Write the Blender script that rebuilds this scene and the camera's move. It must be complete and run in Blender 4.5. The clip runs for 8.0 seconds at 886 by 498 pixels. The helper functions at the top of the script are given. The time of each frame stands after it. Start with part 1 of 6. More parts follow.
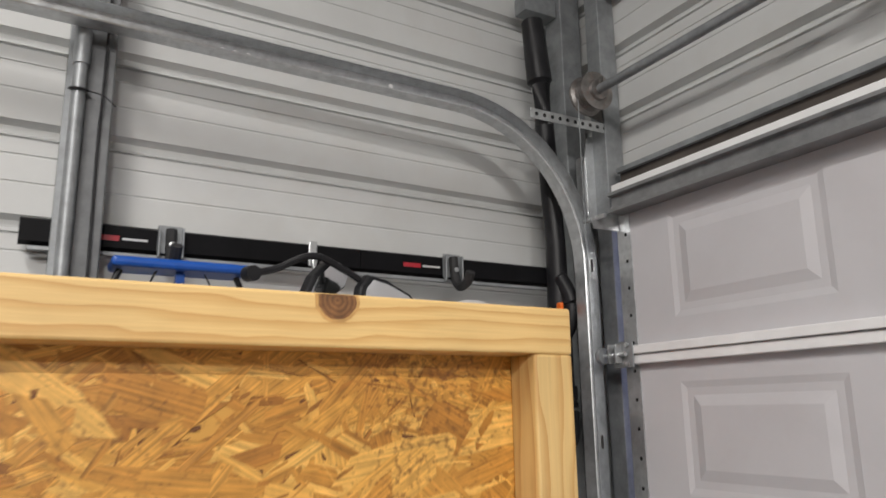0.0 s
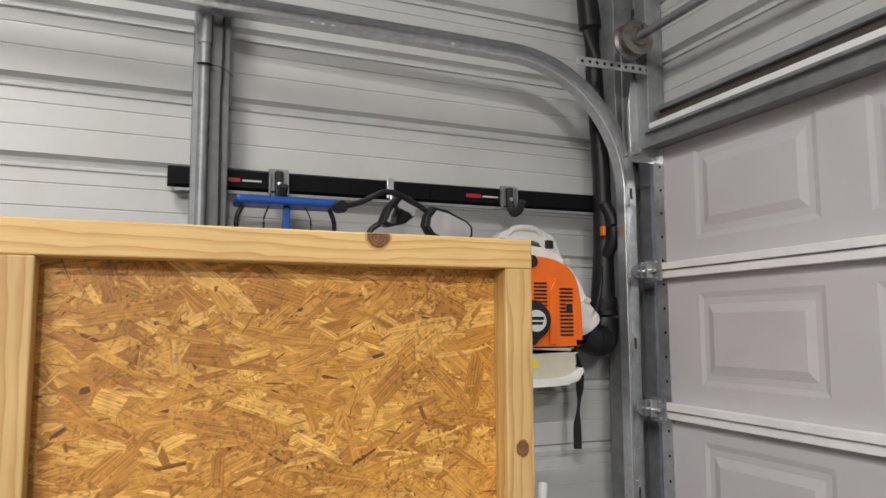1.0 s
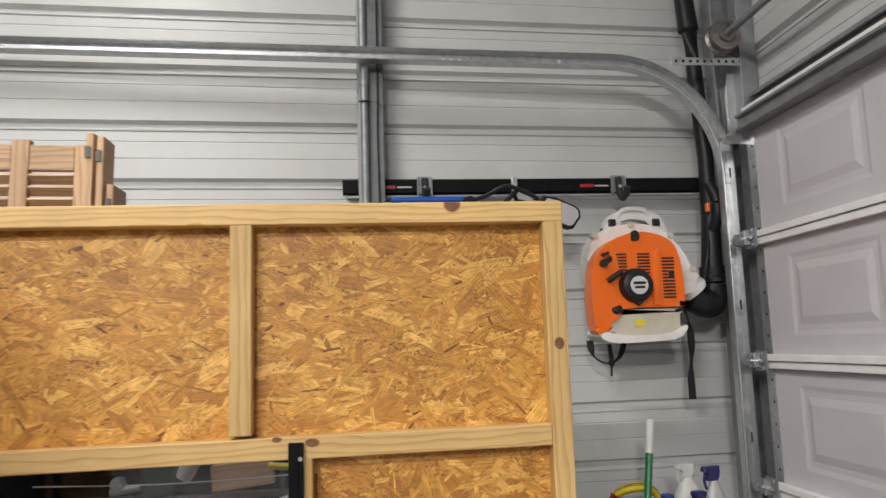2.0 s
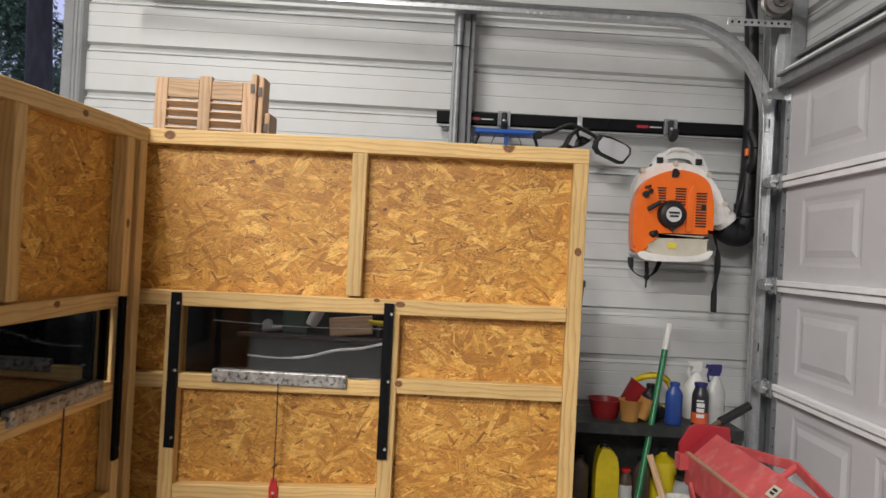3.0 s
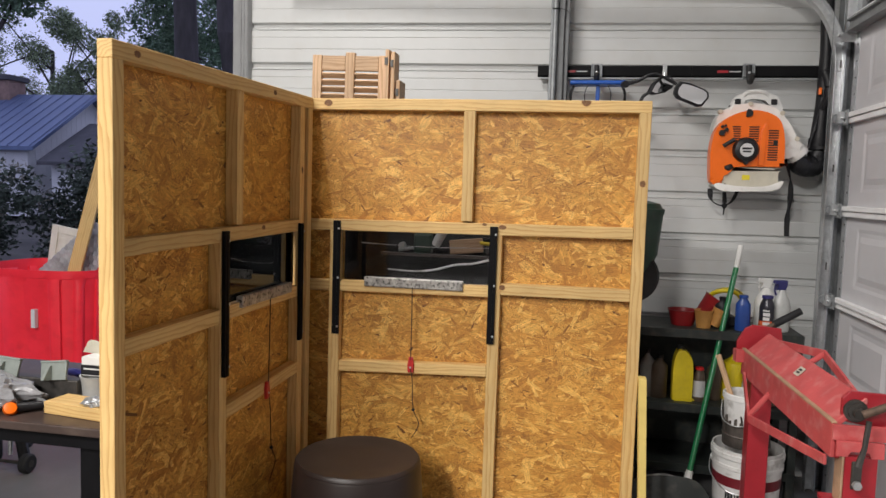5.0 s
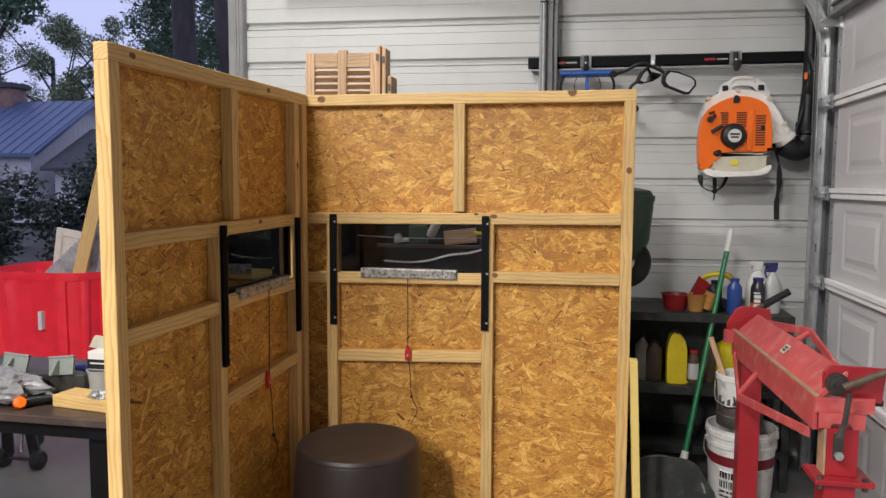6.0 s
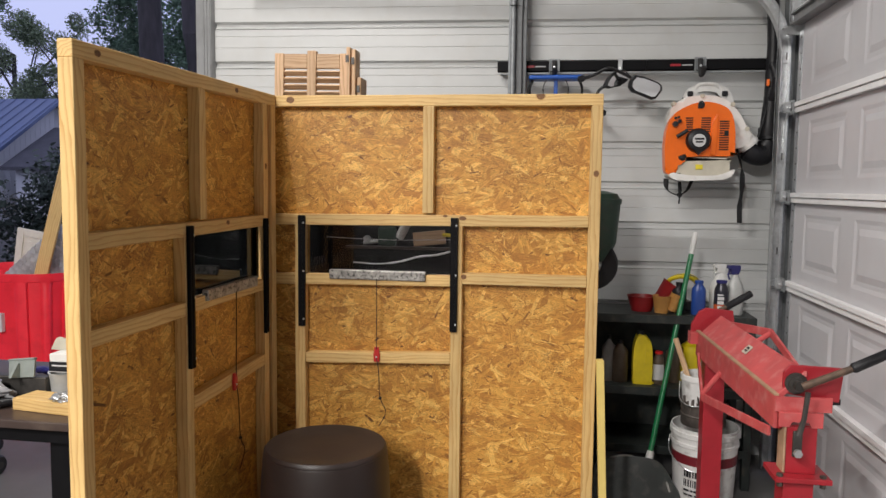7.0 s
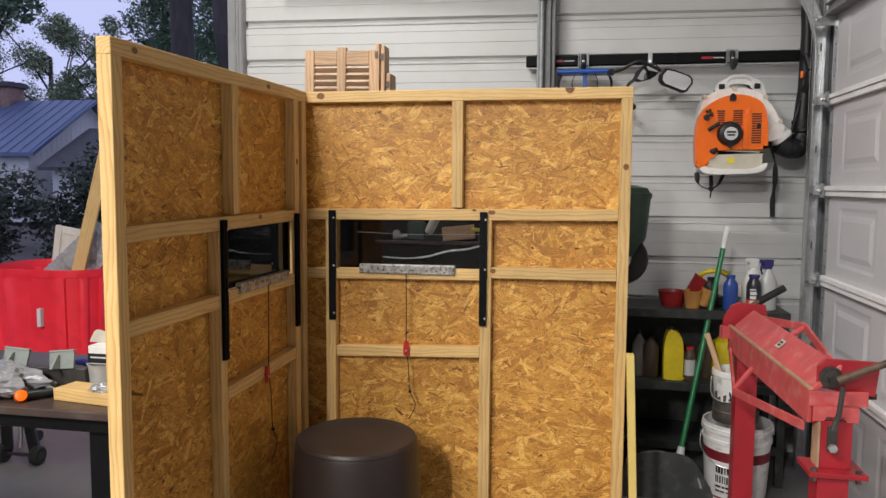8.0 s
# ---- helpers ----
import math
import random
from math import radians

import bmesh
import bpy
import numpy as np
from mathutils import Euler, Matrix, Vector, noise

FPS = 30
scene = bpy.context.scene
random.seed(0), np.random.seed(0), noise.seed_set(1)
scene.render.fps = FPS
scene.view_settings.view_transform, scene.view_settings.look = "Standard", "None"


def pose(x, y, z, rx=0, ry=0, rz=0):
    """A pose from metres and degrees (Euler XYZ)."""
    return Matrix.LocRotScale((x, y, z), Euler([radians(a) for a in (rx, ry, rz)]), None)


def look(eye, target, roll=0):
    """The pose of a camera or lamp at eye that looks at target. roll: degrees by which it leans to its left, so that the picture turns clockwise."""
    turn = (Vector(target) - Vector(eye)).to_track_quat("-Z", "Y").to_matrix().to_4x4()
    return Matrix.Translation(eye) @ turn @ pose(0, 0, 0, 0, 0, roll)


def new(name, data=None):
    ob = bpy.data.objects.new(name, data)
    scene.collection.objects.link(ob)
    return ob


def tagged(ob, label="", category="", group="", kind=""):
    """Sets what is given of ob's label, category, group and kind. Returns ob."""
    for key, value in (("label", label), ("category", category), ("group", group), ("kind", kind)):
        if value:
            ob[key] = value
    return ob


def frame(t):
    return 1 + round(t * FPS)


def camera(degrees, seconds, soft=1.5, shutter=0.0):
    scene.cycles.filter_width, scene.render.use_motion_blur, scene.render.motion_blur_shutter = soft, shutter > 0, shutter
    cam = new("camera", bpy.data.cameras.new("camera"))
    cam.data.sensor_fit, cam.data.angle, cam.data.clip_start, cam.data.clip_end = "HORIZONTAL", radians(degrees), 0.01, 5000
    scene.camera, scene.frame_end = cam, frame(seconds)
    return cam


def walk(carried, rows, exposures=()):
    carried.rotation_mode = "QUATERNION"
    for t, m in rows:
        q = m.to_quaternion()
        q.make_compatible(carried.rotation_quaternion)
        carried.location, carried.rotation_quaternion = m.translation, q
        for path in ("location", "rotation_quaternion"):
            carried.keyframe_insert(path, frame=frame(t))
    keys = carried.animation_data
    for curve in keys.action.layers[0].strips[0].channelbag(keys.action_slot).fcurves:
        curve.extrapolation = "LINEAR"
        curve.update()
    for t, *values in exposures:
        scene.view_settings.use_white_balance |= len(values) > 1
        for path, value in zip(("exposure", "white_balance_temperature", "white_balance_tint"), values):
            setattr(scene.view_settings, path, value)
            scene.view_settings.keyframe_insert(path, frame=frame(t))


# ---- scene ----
cam = camera(62.1, 8.0, shutter=0.25)
PATH = [
    (0, (0.034, 0.415, 1.71), (0.987, 2.12, 2.139), -0.9),
    (0.5, (-0.039, 0.167, 1.674), (0.802, 1.962, 1.947), -0.4),
    (1, (-0.036, 0.014, 1.676), (0.691, 1.865, 1.886), -0.2),
    (1.5, (0.042, -0.173, 1.55), (0.522, 1.756, 1.768), 2.9),
    (2, (0.057, -0.528, 1.509), (0.274, 1.443, 1.767), -1.8),
    (2.2, (0.029, -0.668, 1.497), (0.173, 1.317, 1.694), -0.3),
    (3.3, (0.122, -1.299, 1.482), (-0.013, 0.696, 1.481), 2.5),
    (3.5, (0.12, -1.376, 1.486), (-0.123, 0.609, 1.476), 1.3),
    (4, (0.097, -1.538, 1.457), (-0.224, 0.427, 1.273), 1.1),
    (4.5, (0.165, -1.694, 1.475), (-0.182, 0.269, 1.313), 2.1),
    (6, (0.285, -1.862, 1.449), (-0.083, 0.096, 1.275), 0.3),
    (6.5, (0.302, -1.86, 1.451), (0.005, 0.11, 1.278), 0.5),
    (7, (0.289, -1.87, 1.447), (0.002, 0.103, 1.28), 0.7),
    (7.5, (0.282, -1.882, 1.442), (-0.046, 0.084, 1.273), 0.4),
    (8, (0.287, -1.884, 1.433), (-0.075, 0.075, 1.26), 0.4),
]

EXPOSURES = [(0.0, 0.06), (1.0, -0.06), (2.0, -0.12), (3.5, -0.06), (4.5, -0.05), (8.0, -0.05)]
walk(cam, [(t, look(eye, target, roll)) for t, eye, target, roll in PATH], EXPOSURES)

# ---- light ----
world = bpy.data.worlds.new("dusk")
scene.world = world
world.use_nodes = True
wn = world.node_tree.nodes
sky = wn.new("ShaderNodeTexSky")
sky.sky_type, sky.sun_disc = "NISHITA", False
sky.sun_elevation, sky.sun_rotation = radians(3), radians(140)
sky.air_density, sky.dust_density, sky.ozone_density = 1.0, 0.6, 3.0
haze = wn.new("ShaderNodeMixRGB")
haze.inputs[0].default_value, haze.inputs[2].default_value = 0.9, (3.9, 4.15, 6.5, 1)
world.node_tree.links.new(sky.outputs[0], haze.inputs[1])
wn["Background"].inputs["Strength"].default_value = 0.165
world.node_tree.links.new(haze.outputs[0], wn["Background"].inputs["Color"])
glow = new("sun", bpy.data.lights.new("sun", "SUN"))
glow.data.energy, glow.data.angle, glow.data.color = 0.15, radians(25), (0.9, 0.9, 1.0)
glow.matrix_world = look((0, 0, 30), (12, 14, 18))


def ceiling_lamp_light(x, y, z, length, watts, turn=0):
    lamp = new("tube_light", bpy.data.lights.new("tube_light", "AREA"))
    lamp.data.shape, lamp.data.size, lamp.data.size_y = "RECTANGLE", length, 0.12
    lamp.data.energy, lamp.data.color = watts, (1.0, 0.957, 0.918)
    lamp.matrix_world = pose(x, y, z, 0, 0, turn)
    return lamp


# The third row is a fill added far behind to brighten the front panel.
LAMPS = [(-0.95, 0.4, 4.0, 1.2, 58, 90), (-2.35, -3.7, 4.1, 1.8, 390, 0), (-1.3, -6.3, 4.0, 1.8, 540, 90)]
for lamp_row in LAMPS:
    ceiling_lamp_light(*lamp_row)


# ---- materials ----
def material(name, color, rough=0.5, metal=0.0, spread=0.1, scale=6.0, stretch=(1, 1, 1), bump=0.15, fine=120.0, stain=None, stain_amount=0.3, stain_edge=0.75, per_object=0.0, clear=0.0):
    """A surface with variation at two scales, grain and relief, in metres."""
    m = bpy.data.materials.new(name)
    m.use_nodes = True
    n, l = m.node_tree.nodes, m.node_tree.links
    b = n["Principled BSDF"]
    tc = n.new("ShaderNodeTexCoord")
    mp = n.new("ShaderNodeMapping")
    mp.inputs["Scale"].default_value = stretch
    l.new(tc.outputs["Object"], mp.inputs["Vector"])
    big = n.new("ShaderNodeTexNoise")
    big.inputs["Scale"].default_value, big.inputs["Detail"].default_value, big.inputs["Roughness"].default_value = scale, 6, 0.6
    l.new(mp.outputs[0], big.inputs["Vector"])
    small = n.new("ShaderNodeTexNoise")
    small.inputs["Scale"].default_value, small.inputs["Detail"].default_value = fine, 3
    l.new(mp.outputs[0], small.inputs["Vector"])
    ramp = n.new("ShaderNodeValToRGB")
    lo = [c * (1 - spread) for c in color]
    hi = [min(1, c * (1 + spread)) for c in color]
    ramp.color_ramp.elements[0].position, ramp.color_ramp.elements[1].position = 0.32, 0.68
    ramp.color_ramp.elements[0].color, ramp.color_ramp.elements[1].color = (*lo, 1), (*hi, 1)
    l.new(big.outputs[0], ramp.inputs[0])
    col = ramp.outputs[0]
    if stain:
        spots = n.new("ShaderNodeTexNoise")
        spots.inputs["Scale"].default_value, spots.inputs["Detail"].default_value = scale * 2.3, 8
        l.new(mp.outputs[0], spots.inputs["Vector"])
        cut = n.new("ShaderNodeMapRange")
        cut.inputs[1].default_value, cut.inputs[2].default_value = 0.52, stain_edge
        cut.inputs[4].default_value = stain_amount
        l.new(spots.outputs[0], cut.inputs[0])
        mix = n.new("ShaderNodeMixRGB")
        l.new(cut.outputs[0], mix.inputs[0])
        l.new(col, mix.inputs[1])
        mix.inputs[2].default_value = (*stain, 1)
        col = mix.outputs[0]
    if per_object:
        info = n.new("ShaderNodeObjectInfo")
        hsv = n.new("ShaderNodeHueSaturation")
        val = n.new("ShaderNodeMapRange")
        val.inputs[3].default_value, val.inputs[4].default_value = 1 - per_object, 1 + per_object
        l.new(info.outputs["Random"], val.inputs[0])
        l.new(val.outputs[0], hsv.inputs["Value"])
        l.new(col, hsv.inputs["Color"])
        col = hsv.outputs[0]
    l.new(col, b.inputs["Base Color"])
    rr = n.new("ShaderNodeMapRange")
    rr.inputs[3].default_value, rr.inputs[4].default_value = max(0.03, rough - 0.1), min(1, rough + 0.1)
    l.new(big.outputs[0], rr.inputs[0])
    l.new(rr.outputs[0], b.inputs["Roughness"])
    b.inputs["Metallic"].default_value = metal
    b.inputs["Coat Weight"].default_value = clear
    if bump:
        bp = n.new("ShaderNodeBump")
        bp.inputs["Strength"].default_value, bp.inputs["Distance"].default_value = bump, 0.002
        l.new(small.outputs[0], bp.inputs["Height"])
        l.new(bp.outputs[0], b.inputs["Normal"])
    return m


def lumber_material(name, light, dark):
    """Sawn pine with its grain along the piece's own x, drawn by rings round an axis beside the piece."""
    m = bpy.data.materials.new(name)
    m.use_nodes = True
    n, l = m.node_tree.nodes, m.node_tree.links
    b = n["Principled BSDF"]
    tc, info = n.new("ShaderNodeTexCoord"), n.new("ShaderNodeObjectInfo")
    shift = n.new("ShaderNodeVectorMath")
    shift.operation = "MULTIPLY_ADD"
    l.new(info.outputs["Random"], shift.inputs[0])
    shift.inputs[1].default_value = (7.3, 0.05, 0.04)
    l.new(tc.outputs["Object"], shift.inputs[2])
    warp = n.new("ShaderNodeTexNoise")
    warp.inputs["Scale"].default_value, warp.inputs["Detail"].default_value = 1.0, 3
    wm = n.new("ShaderNodeMapping")
    wm.inputs["Scale"].default_value = (2.2, 14, 14)
    l.new(shift.outputs[0], wm.inputs["Vector"])
    l.new(wm.outputs[0], warp.inputs["Vector"])
    mp = n.new("ShaderNodeMapping")
    mp.inputs["Scale"].default_value, mp.inputs["Location"].default_value = (0.35, 1, 1), (0, 0.02, 0.035)
    l.new(shift.outputs[0], mp.inputs["Vector"])
    add = n.new("ShaderNodeVectorMath")
    add.operation = "MULTIPLY_ADD"
    l.new(warp.outputs["Color"], add.inputs[0])
    add.inputs[1].default_value = (0.0, 0.05, 0.05)
    l.new(mp.outputs[0], add.inputs[2])
    rings = n.new("ShaderNodeTexWave")
    rings.wave_type, rings.rings_direction, rings.wave_profile = "RINGS", "X", "SAW"
    rings.inputs["Scale"].default_value, rings.inputs["Distortion"].default_value = 26, 1.8
    rings.inputs["Detail"].default_value, rings.inputs["Detail Scale"].default_value = 2, 1.5
    l.new(add.outputs[0], rings.inputs["Vector"])
    ramp = n.new("ShaderNodeValToRGB")
    e = ramp.color_ramp.elements
    e[0].position, e[0].color = 0.5, (*light, 1)
    e[1].position, e[1].color = 0.97, (*dark, 1)
    l.new(rings.outputs["Fac"], ramp.inputs[0])
    fibre = n.new("ShaderNodeTexNoise")
    fibre.inputs["Scale"].default_value, fibre.inputs["Detail"].default_value = 1.0, 4
    fm = n.new("ShaderNodeMapping")
    fm.inputs["Scale"].default_value = (12, 420, 420)
    l.new(shift.outputs[0], fm.inputs["Vector"])
    l.new(fm.outputs[0], fibre.inputs["Vector"])
    blot = n.new("ShaderNodeTexNoise")
    blot.inputs["Scale"].default_value, blot.inputs["Detail"].default_value = 9, 5
    l.new(shift.outputs[0], blot.inputs["Vector"])
    hsv = n.new("ShaderNodeHueSaturation")
    val = n.new("ShaderNodeMath")
    val.operation = "MULTIPLY_ADD"
    l.new(fibre.outputs[0], val.inputs[0])
    val.inputs[1].default_value, val.inputs[2].default_value = 0.22, 0.72
    val2 = n.new("ShaderNodeMath")
    val2.operation = "MULTIPLY_ADD"
    l.new(blot.outputs[0], val2.inputs[0])
    val2.inputs[1].default_value = 0.36
    l.new(val.outputs[0], val2.inputs[2])
    l.new(val2.outputs[0], hsv.inputs["Value"])
    l.new(ramp.outputs[0], hsv.inputs["Color"])
    tone = n.new("ShaderNodeHueSaturation")
    tv = n.new("ShaderNodeMapRange")
    tv.inputs[3].default_value, tv.inputs[4].default_value = 0.86, 1.08
    l.new(info.outputs["Random"], tv.inputs[0])
    l.new(tv.outputs[0], tone.inputs["Value"])
    l.new(hsv.outputs[0], tone.inputs["Color"])
    l.new(tone.outputs[0], b.inputs["Base Color"])
    b.inputs["Roughness"].default_value = 0.55
    bp = n.new("ShaderNodeBump")
    bp.inputs["Strength"].default_value, bp.inputs["Distance"].default_value = 0.25, 0.001
    l.new(fibre.outputs[0], bp.inputs["Height"])
    l.new(bp.outputs[0], b.inputs["Normal"])
    return m


def flake_material():
    """Pressed wood flakes: every flake its own tone, with grain along the flake."""
    m = bpy.data.materials.new("oriented_strand_board")
    m.use_nodes = True
    n, l = m.node_tree.nodes, m.node_tree.links
    b = n["Principled BSDF"]
    geo, uv = n.new("ShaderNodeNewGeometry"), n.new("ShaderNodeUVMap")
    uv.uv_map = "grain"
    ramp = n.new("ShaderNodeValToRGB")
    e = ramp.color_ramp.elements
    e[0].position, e[0].color = 0.0, (0.14, 0.052, 0.012, 1)
    e[1].position, e[1].color = 1.0, (0.78, 0.455, 0.115, 1)
    for p, c in ((0.04, (0.36, 0.148, 0.024, 1)), (0.3, (0.505, 0.230, 0.040, 1)), (0.75, (0.625, 0.318, 0.060, 1))):
        k = e.new(p)
        k.color = c
    sep, big, tone = n.new("ShaderNodeSeparateXYZ"), n.new("ShaderNodeMath"), n.new("ShaderNodeMixRGB")
    big.operation, big.inputs[1].default_value = "GREATER_THAN", 75
    l.new(uv.outputs[0], sep.inputs[0])
    l.new(sep.outputs[0], big.inputs[0])
    narrow = n.new("ShaderNodeMapRange")
    narrow.inputs[3].default_value, narrow.inputs[4].default_value = 0.11, 1.0
    l.new(geo.outputs["Random Per Island"], narrow.inputs[0])
    wide = n.new("ShaderNodeMath")
    wide.operation, wide.inputs[1].default_value = "POWER", 1.6
    l.new(geo.outputs["Random Per Island"], wide.inputs[0])
    l.new(big.outputs[0], tone.inputs[0])
    l.new(wide.outputs[0], tone.inputs[1])
    l.new(narrow.outputs[0], tone.inputs[2])
    l.new(tone.outputs[0], ramp.inputs[0])
    grain = n.new("ShaderNodeTexNoise")
    grain.inputs["Scale"].default_value, grain.inputs["Detail"].default_value = 1.0, 6
    mp = n.new("ShaderNodeMapping")
    mp.inputs["Scale"].default_value = (18, 420, 1)
    l.new(uv.outputs[0], mp.inputs["Vector"])
    l.new(mp.outputs[0], grain.inputs["Vector"])
    blot = n.new("ShaderNodeTexNoise")
    blot.inputs["Scale"].default_value, blot.inputs["Detail"].default_value = 55, 5
    l.new(uv.outputs[0], blot.inputs["Vector"])
    v1 = n.new("ShaderNodeMath")
    v1.operation = "MULTIPLY_ADD"
    l.new(grain.outputs[0], v1.inputs[0])
    v1.inputs[1].default_value, v1.inputs[2].default_value = 1.8, -0.32
    v2 = n.new("ShaderNodeMath")
    v2.operation = "MULTIPLY_ADD"
    l.new(blot.outputs[0], v2.inputs[0])
    v2.inputs[1].default_value = 0.85
    l.new(v1.outputs[0], v2.inputs[2])
    hsv = n.new("ShaderNodeHueSaturation")
    l.new(v2.outputs[0], hsv.inputs["Value"])
    l.new(ramp.outputs[0], hsv.inputs["Color"])
    # resin specks and scorched patches that lie across the flakes
    tc = n.new("ShaderNodeTexCoord")
    patch, speck = n.new("ShaderNodeTexNoise"), n.new("ShaderNodeTexNoise")
    patch.inputs["Scale"].default_value, patch.inputs["Detail"].default_value = 7, 5
    speck.inputs["Scale"].default_value, speck.inputs["Detail"].default_value = 190, 4
    amount, cut = n.new("ShaderNodeMath"), n.new("ShaderNodeMapRange")
    for t in (patch, speck):
        l.new(tc.outputs["Object"], t.inputs["Vector"])
    amount.operation, amount.inputs[1].default_value = "MULTIPLY_ADD", 0.55
    l.new(patch.outputs[0], amount.inputs[0])
    l.new(speck.outputs[0], amount.inputs[2])
    cut.inputs[1].default_value, cut.inputs[2].default_value, cut.inputs[4].default_value = 0.84, 1.0, 0.7
    l.new(amount.outputs[0], cut.inputs[0])
    burnt = n.new("ShaderNodeMixRGB")
    burnt.inputs[2].default_value = (0.16, 0.06, 0.015, 1)
    l.new(cut.outputs[0], burnt.inputs[0])
    l.new(hsv.outputs[0], burnt.inputs[1])
    l.new(burnt.outputs[0], b.inputs["Base Color"])
    b.inputs["Roughness"].default_value = 0.5
    bp = n.new("ShaderNodeBump")
    bp.inputs["Strength"].default_value, bp.inputs["Distance"].default_value = 0.35, 0.001
    l.new(grain.outputs[0], bp.inputs["Height"])
    l.new(bp.outputs[0], b.inputs["Normal"])
    return m


def glass_material(name, color, rough=0.02):
    m = bpy.data.materials.new(name)
    m.use_nodes = True
    b = m.node_tree.nodes["Principled BSDF"]
    b.inputs["Base Color"].default_value = (*color, 1)
    b.inputs["Transmission Weight"].default_value = 1.0
    b.inputs["Roughness"].default_value = rough
    b.inputs["IOR"].default_value = 1.45
    b.inputs["Specular IOR Level"].default_value = 0.15
    return m


def glowing(name, color, strength):
    m = bpy.data.materials.new(name)
    m.use_nodes = True
    b = m.node_tree.nodes["Principled BSDF"]
    b.inputs["Base Color"].default_value = (0.8, 0.8, 0.8, 1)
    b.inputs["Emission Color"].default_value = (*color, 1)
    b.inputs["Emission Strength"].default_value = strength
    return m


PINE = lumber_material("pine", (0.675, 0.462, 0.19), (0.55, 0.315, 0.105))
OLD_PINE = lumber_material("old_pine", (0.60, 0.40, 0.24), (0.44, 0.26, 0.13))
KNOT = material("knot", (0.22, 0.10, 0.036), 0.6, spread=0.35, scale=90, bump=0.3)
kn, kl = KNOT.node_tree.nodes, KNOT.node_tree.links
year = kn.new("ShaderNodeTexWave")
year.wave_type, year.rings_direction, year.wave_profile = "RINGS", "Y", "SIN"
year.inputs["Scale"].default_value, year.inputs["Distortion"].default_value, year.inputs["Detail Scale"].default_value = 75, 3.0, 1.2
kl.new(kn["Texture Coordinate"].outputs["Object"], year.inputs["Vector"])
core = kn.new("ShaderNodeMixRGB")
core.blend_type = "MULTIPLY"
core.inputs[0].default_value = 0.4
kl.new(kn["Principled BSDF"].inputs["Base Color"].links[0].from_socket, core.inputs[1])
kl.new(year.outputs["Color"], core.inputs[2])
kl.new(core.outputs[0], kn["Principled BSDF"].inputs["Base Color"])
KNOT_HALO = material("knot_halo", (0.55, 0.32, 0.11), 0.55, spread=0.25, scale=60, bump=0.2)
OSB = flake_material()
SIDING = material("siding_paint", (0.60, 0.61, 0.605), 0.38, spread=0.05, scale=3.0, bump=0.05, stain=(0.5, 0.47, 0.42), stain_amount=0.22)
DOOR_PAINT = material("door_paint", (0.60, 0.59, 0.61), 0.42, spread=0.04, scale=2.5, bump=0.12, fine=60, stain=(0.46, 0.43, 0.43), stain_amount=0.2)
WHITE_STEEL = material("white_steel", (0.90, 0.90, 0.90), 0.35, spread=0.06, scale=8, bump=0.05)
GALV = material("galvanized_steel", (0.58, 0.595, 0.605), 0.33, 0.8, spread=0.14, scale=30, bump=0.08, fine=200, stain=(0.3, 0.31, 0.32), stain_amount=0.35)
DULL_GALV = material("dull_galvanized_steel", (0.29, 0.305, 0.315), 0.5, 0.5, spread=0.2, scale=18, bump=0.1, stain=(0.2, 0.2, 0.2), stain_amount=0.4)
DARK_STEEL = material("dark_steel", (0.075, 0.07, 0.065), 0.45, 0.6, spread=0.3, scale=25, bump=0.2)
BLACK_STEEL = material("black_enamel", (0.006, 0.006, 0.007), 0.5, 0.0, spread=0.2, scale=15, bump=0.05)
BLACK = material("black_plastic", (0.014, 0.014, 0.016), 0.42, spread=0.3, scale=20, bump=0.15)
for dull, gloss in ((BLACK_STEEL, 0.1), (BLACK, 0.3)):
    dull.node_tree.nodes["Principled BSDF"].inputs["Specular IOR Level"].default_value = gloss
CONCRETE = material("concrete", (0.165, 0.162, 0.16), 0.6, spread=0.16, scale=2.2, bump=0.3, fine=90, stain=(0.12, 0.115, 0.11), stain_amount=0.5)
# Walls and ceiling out of view, darkened to cut bounce light on the panels.
DARK_UNSEEN = material("dark_unseen_siding", (0.085, 0.082, 0.08), 0.5, spread=0.12, scale=2)
CEILING = material("dark_unseen_ceiling", (0.12, 0.118, 0.114), 0.5, spread=0.05, scale=2)
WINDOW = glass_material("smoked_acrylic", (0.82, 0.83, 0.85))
# Shaded copy of the pane: the darkness behind it is put into the tint.
WINDOW_SHADED = glass_material("shaded_acrylic", (0.008, 0.009, 0.010))


# ---- mesh helpers ----
def box(bm, x0, x1, y0, y1, z0, z1, bevel=0.0):
    """Adds a box to bm, with its edges rounded where bevel is given."""
    vs = [bm.verts.new((x, y, z)) for x in (x0, x1) for y in (y0, y1) for z in (z0, z1)]
    fs = [bm.faces.new([vs[i] for i in q]) for q in ((0, 1, 3, 2), (4, 6, 7, 5), (0, 4, 5, 1), (2, 3, 7, 6), (0, 2, 6, 4), (1, 5, 7, 3))]
    if bevel:
        es = list({e for f in fs for e in f.edges})
        bmesh.ops.bevel(bm, geom=es, offset=bevel, segments=2, profile=0.5, affect="EDGES")
    return bm


def block(x0, x1, y0, y1, z0, z1, bevel=0.0):
    return box(bmesh.new(), x0, x1, y0, y1, z0, z1, bevel)


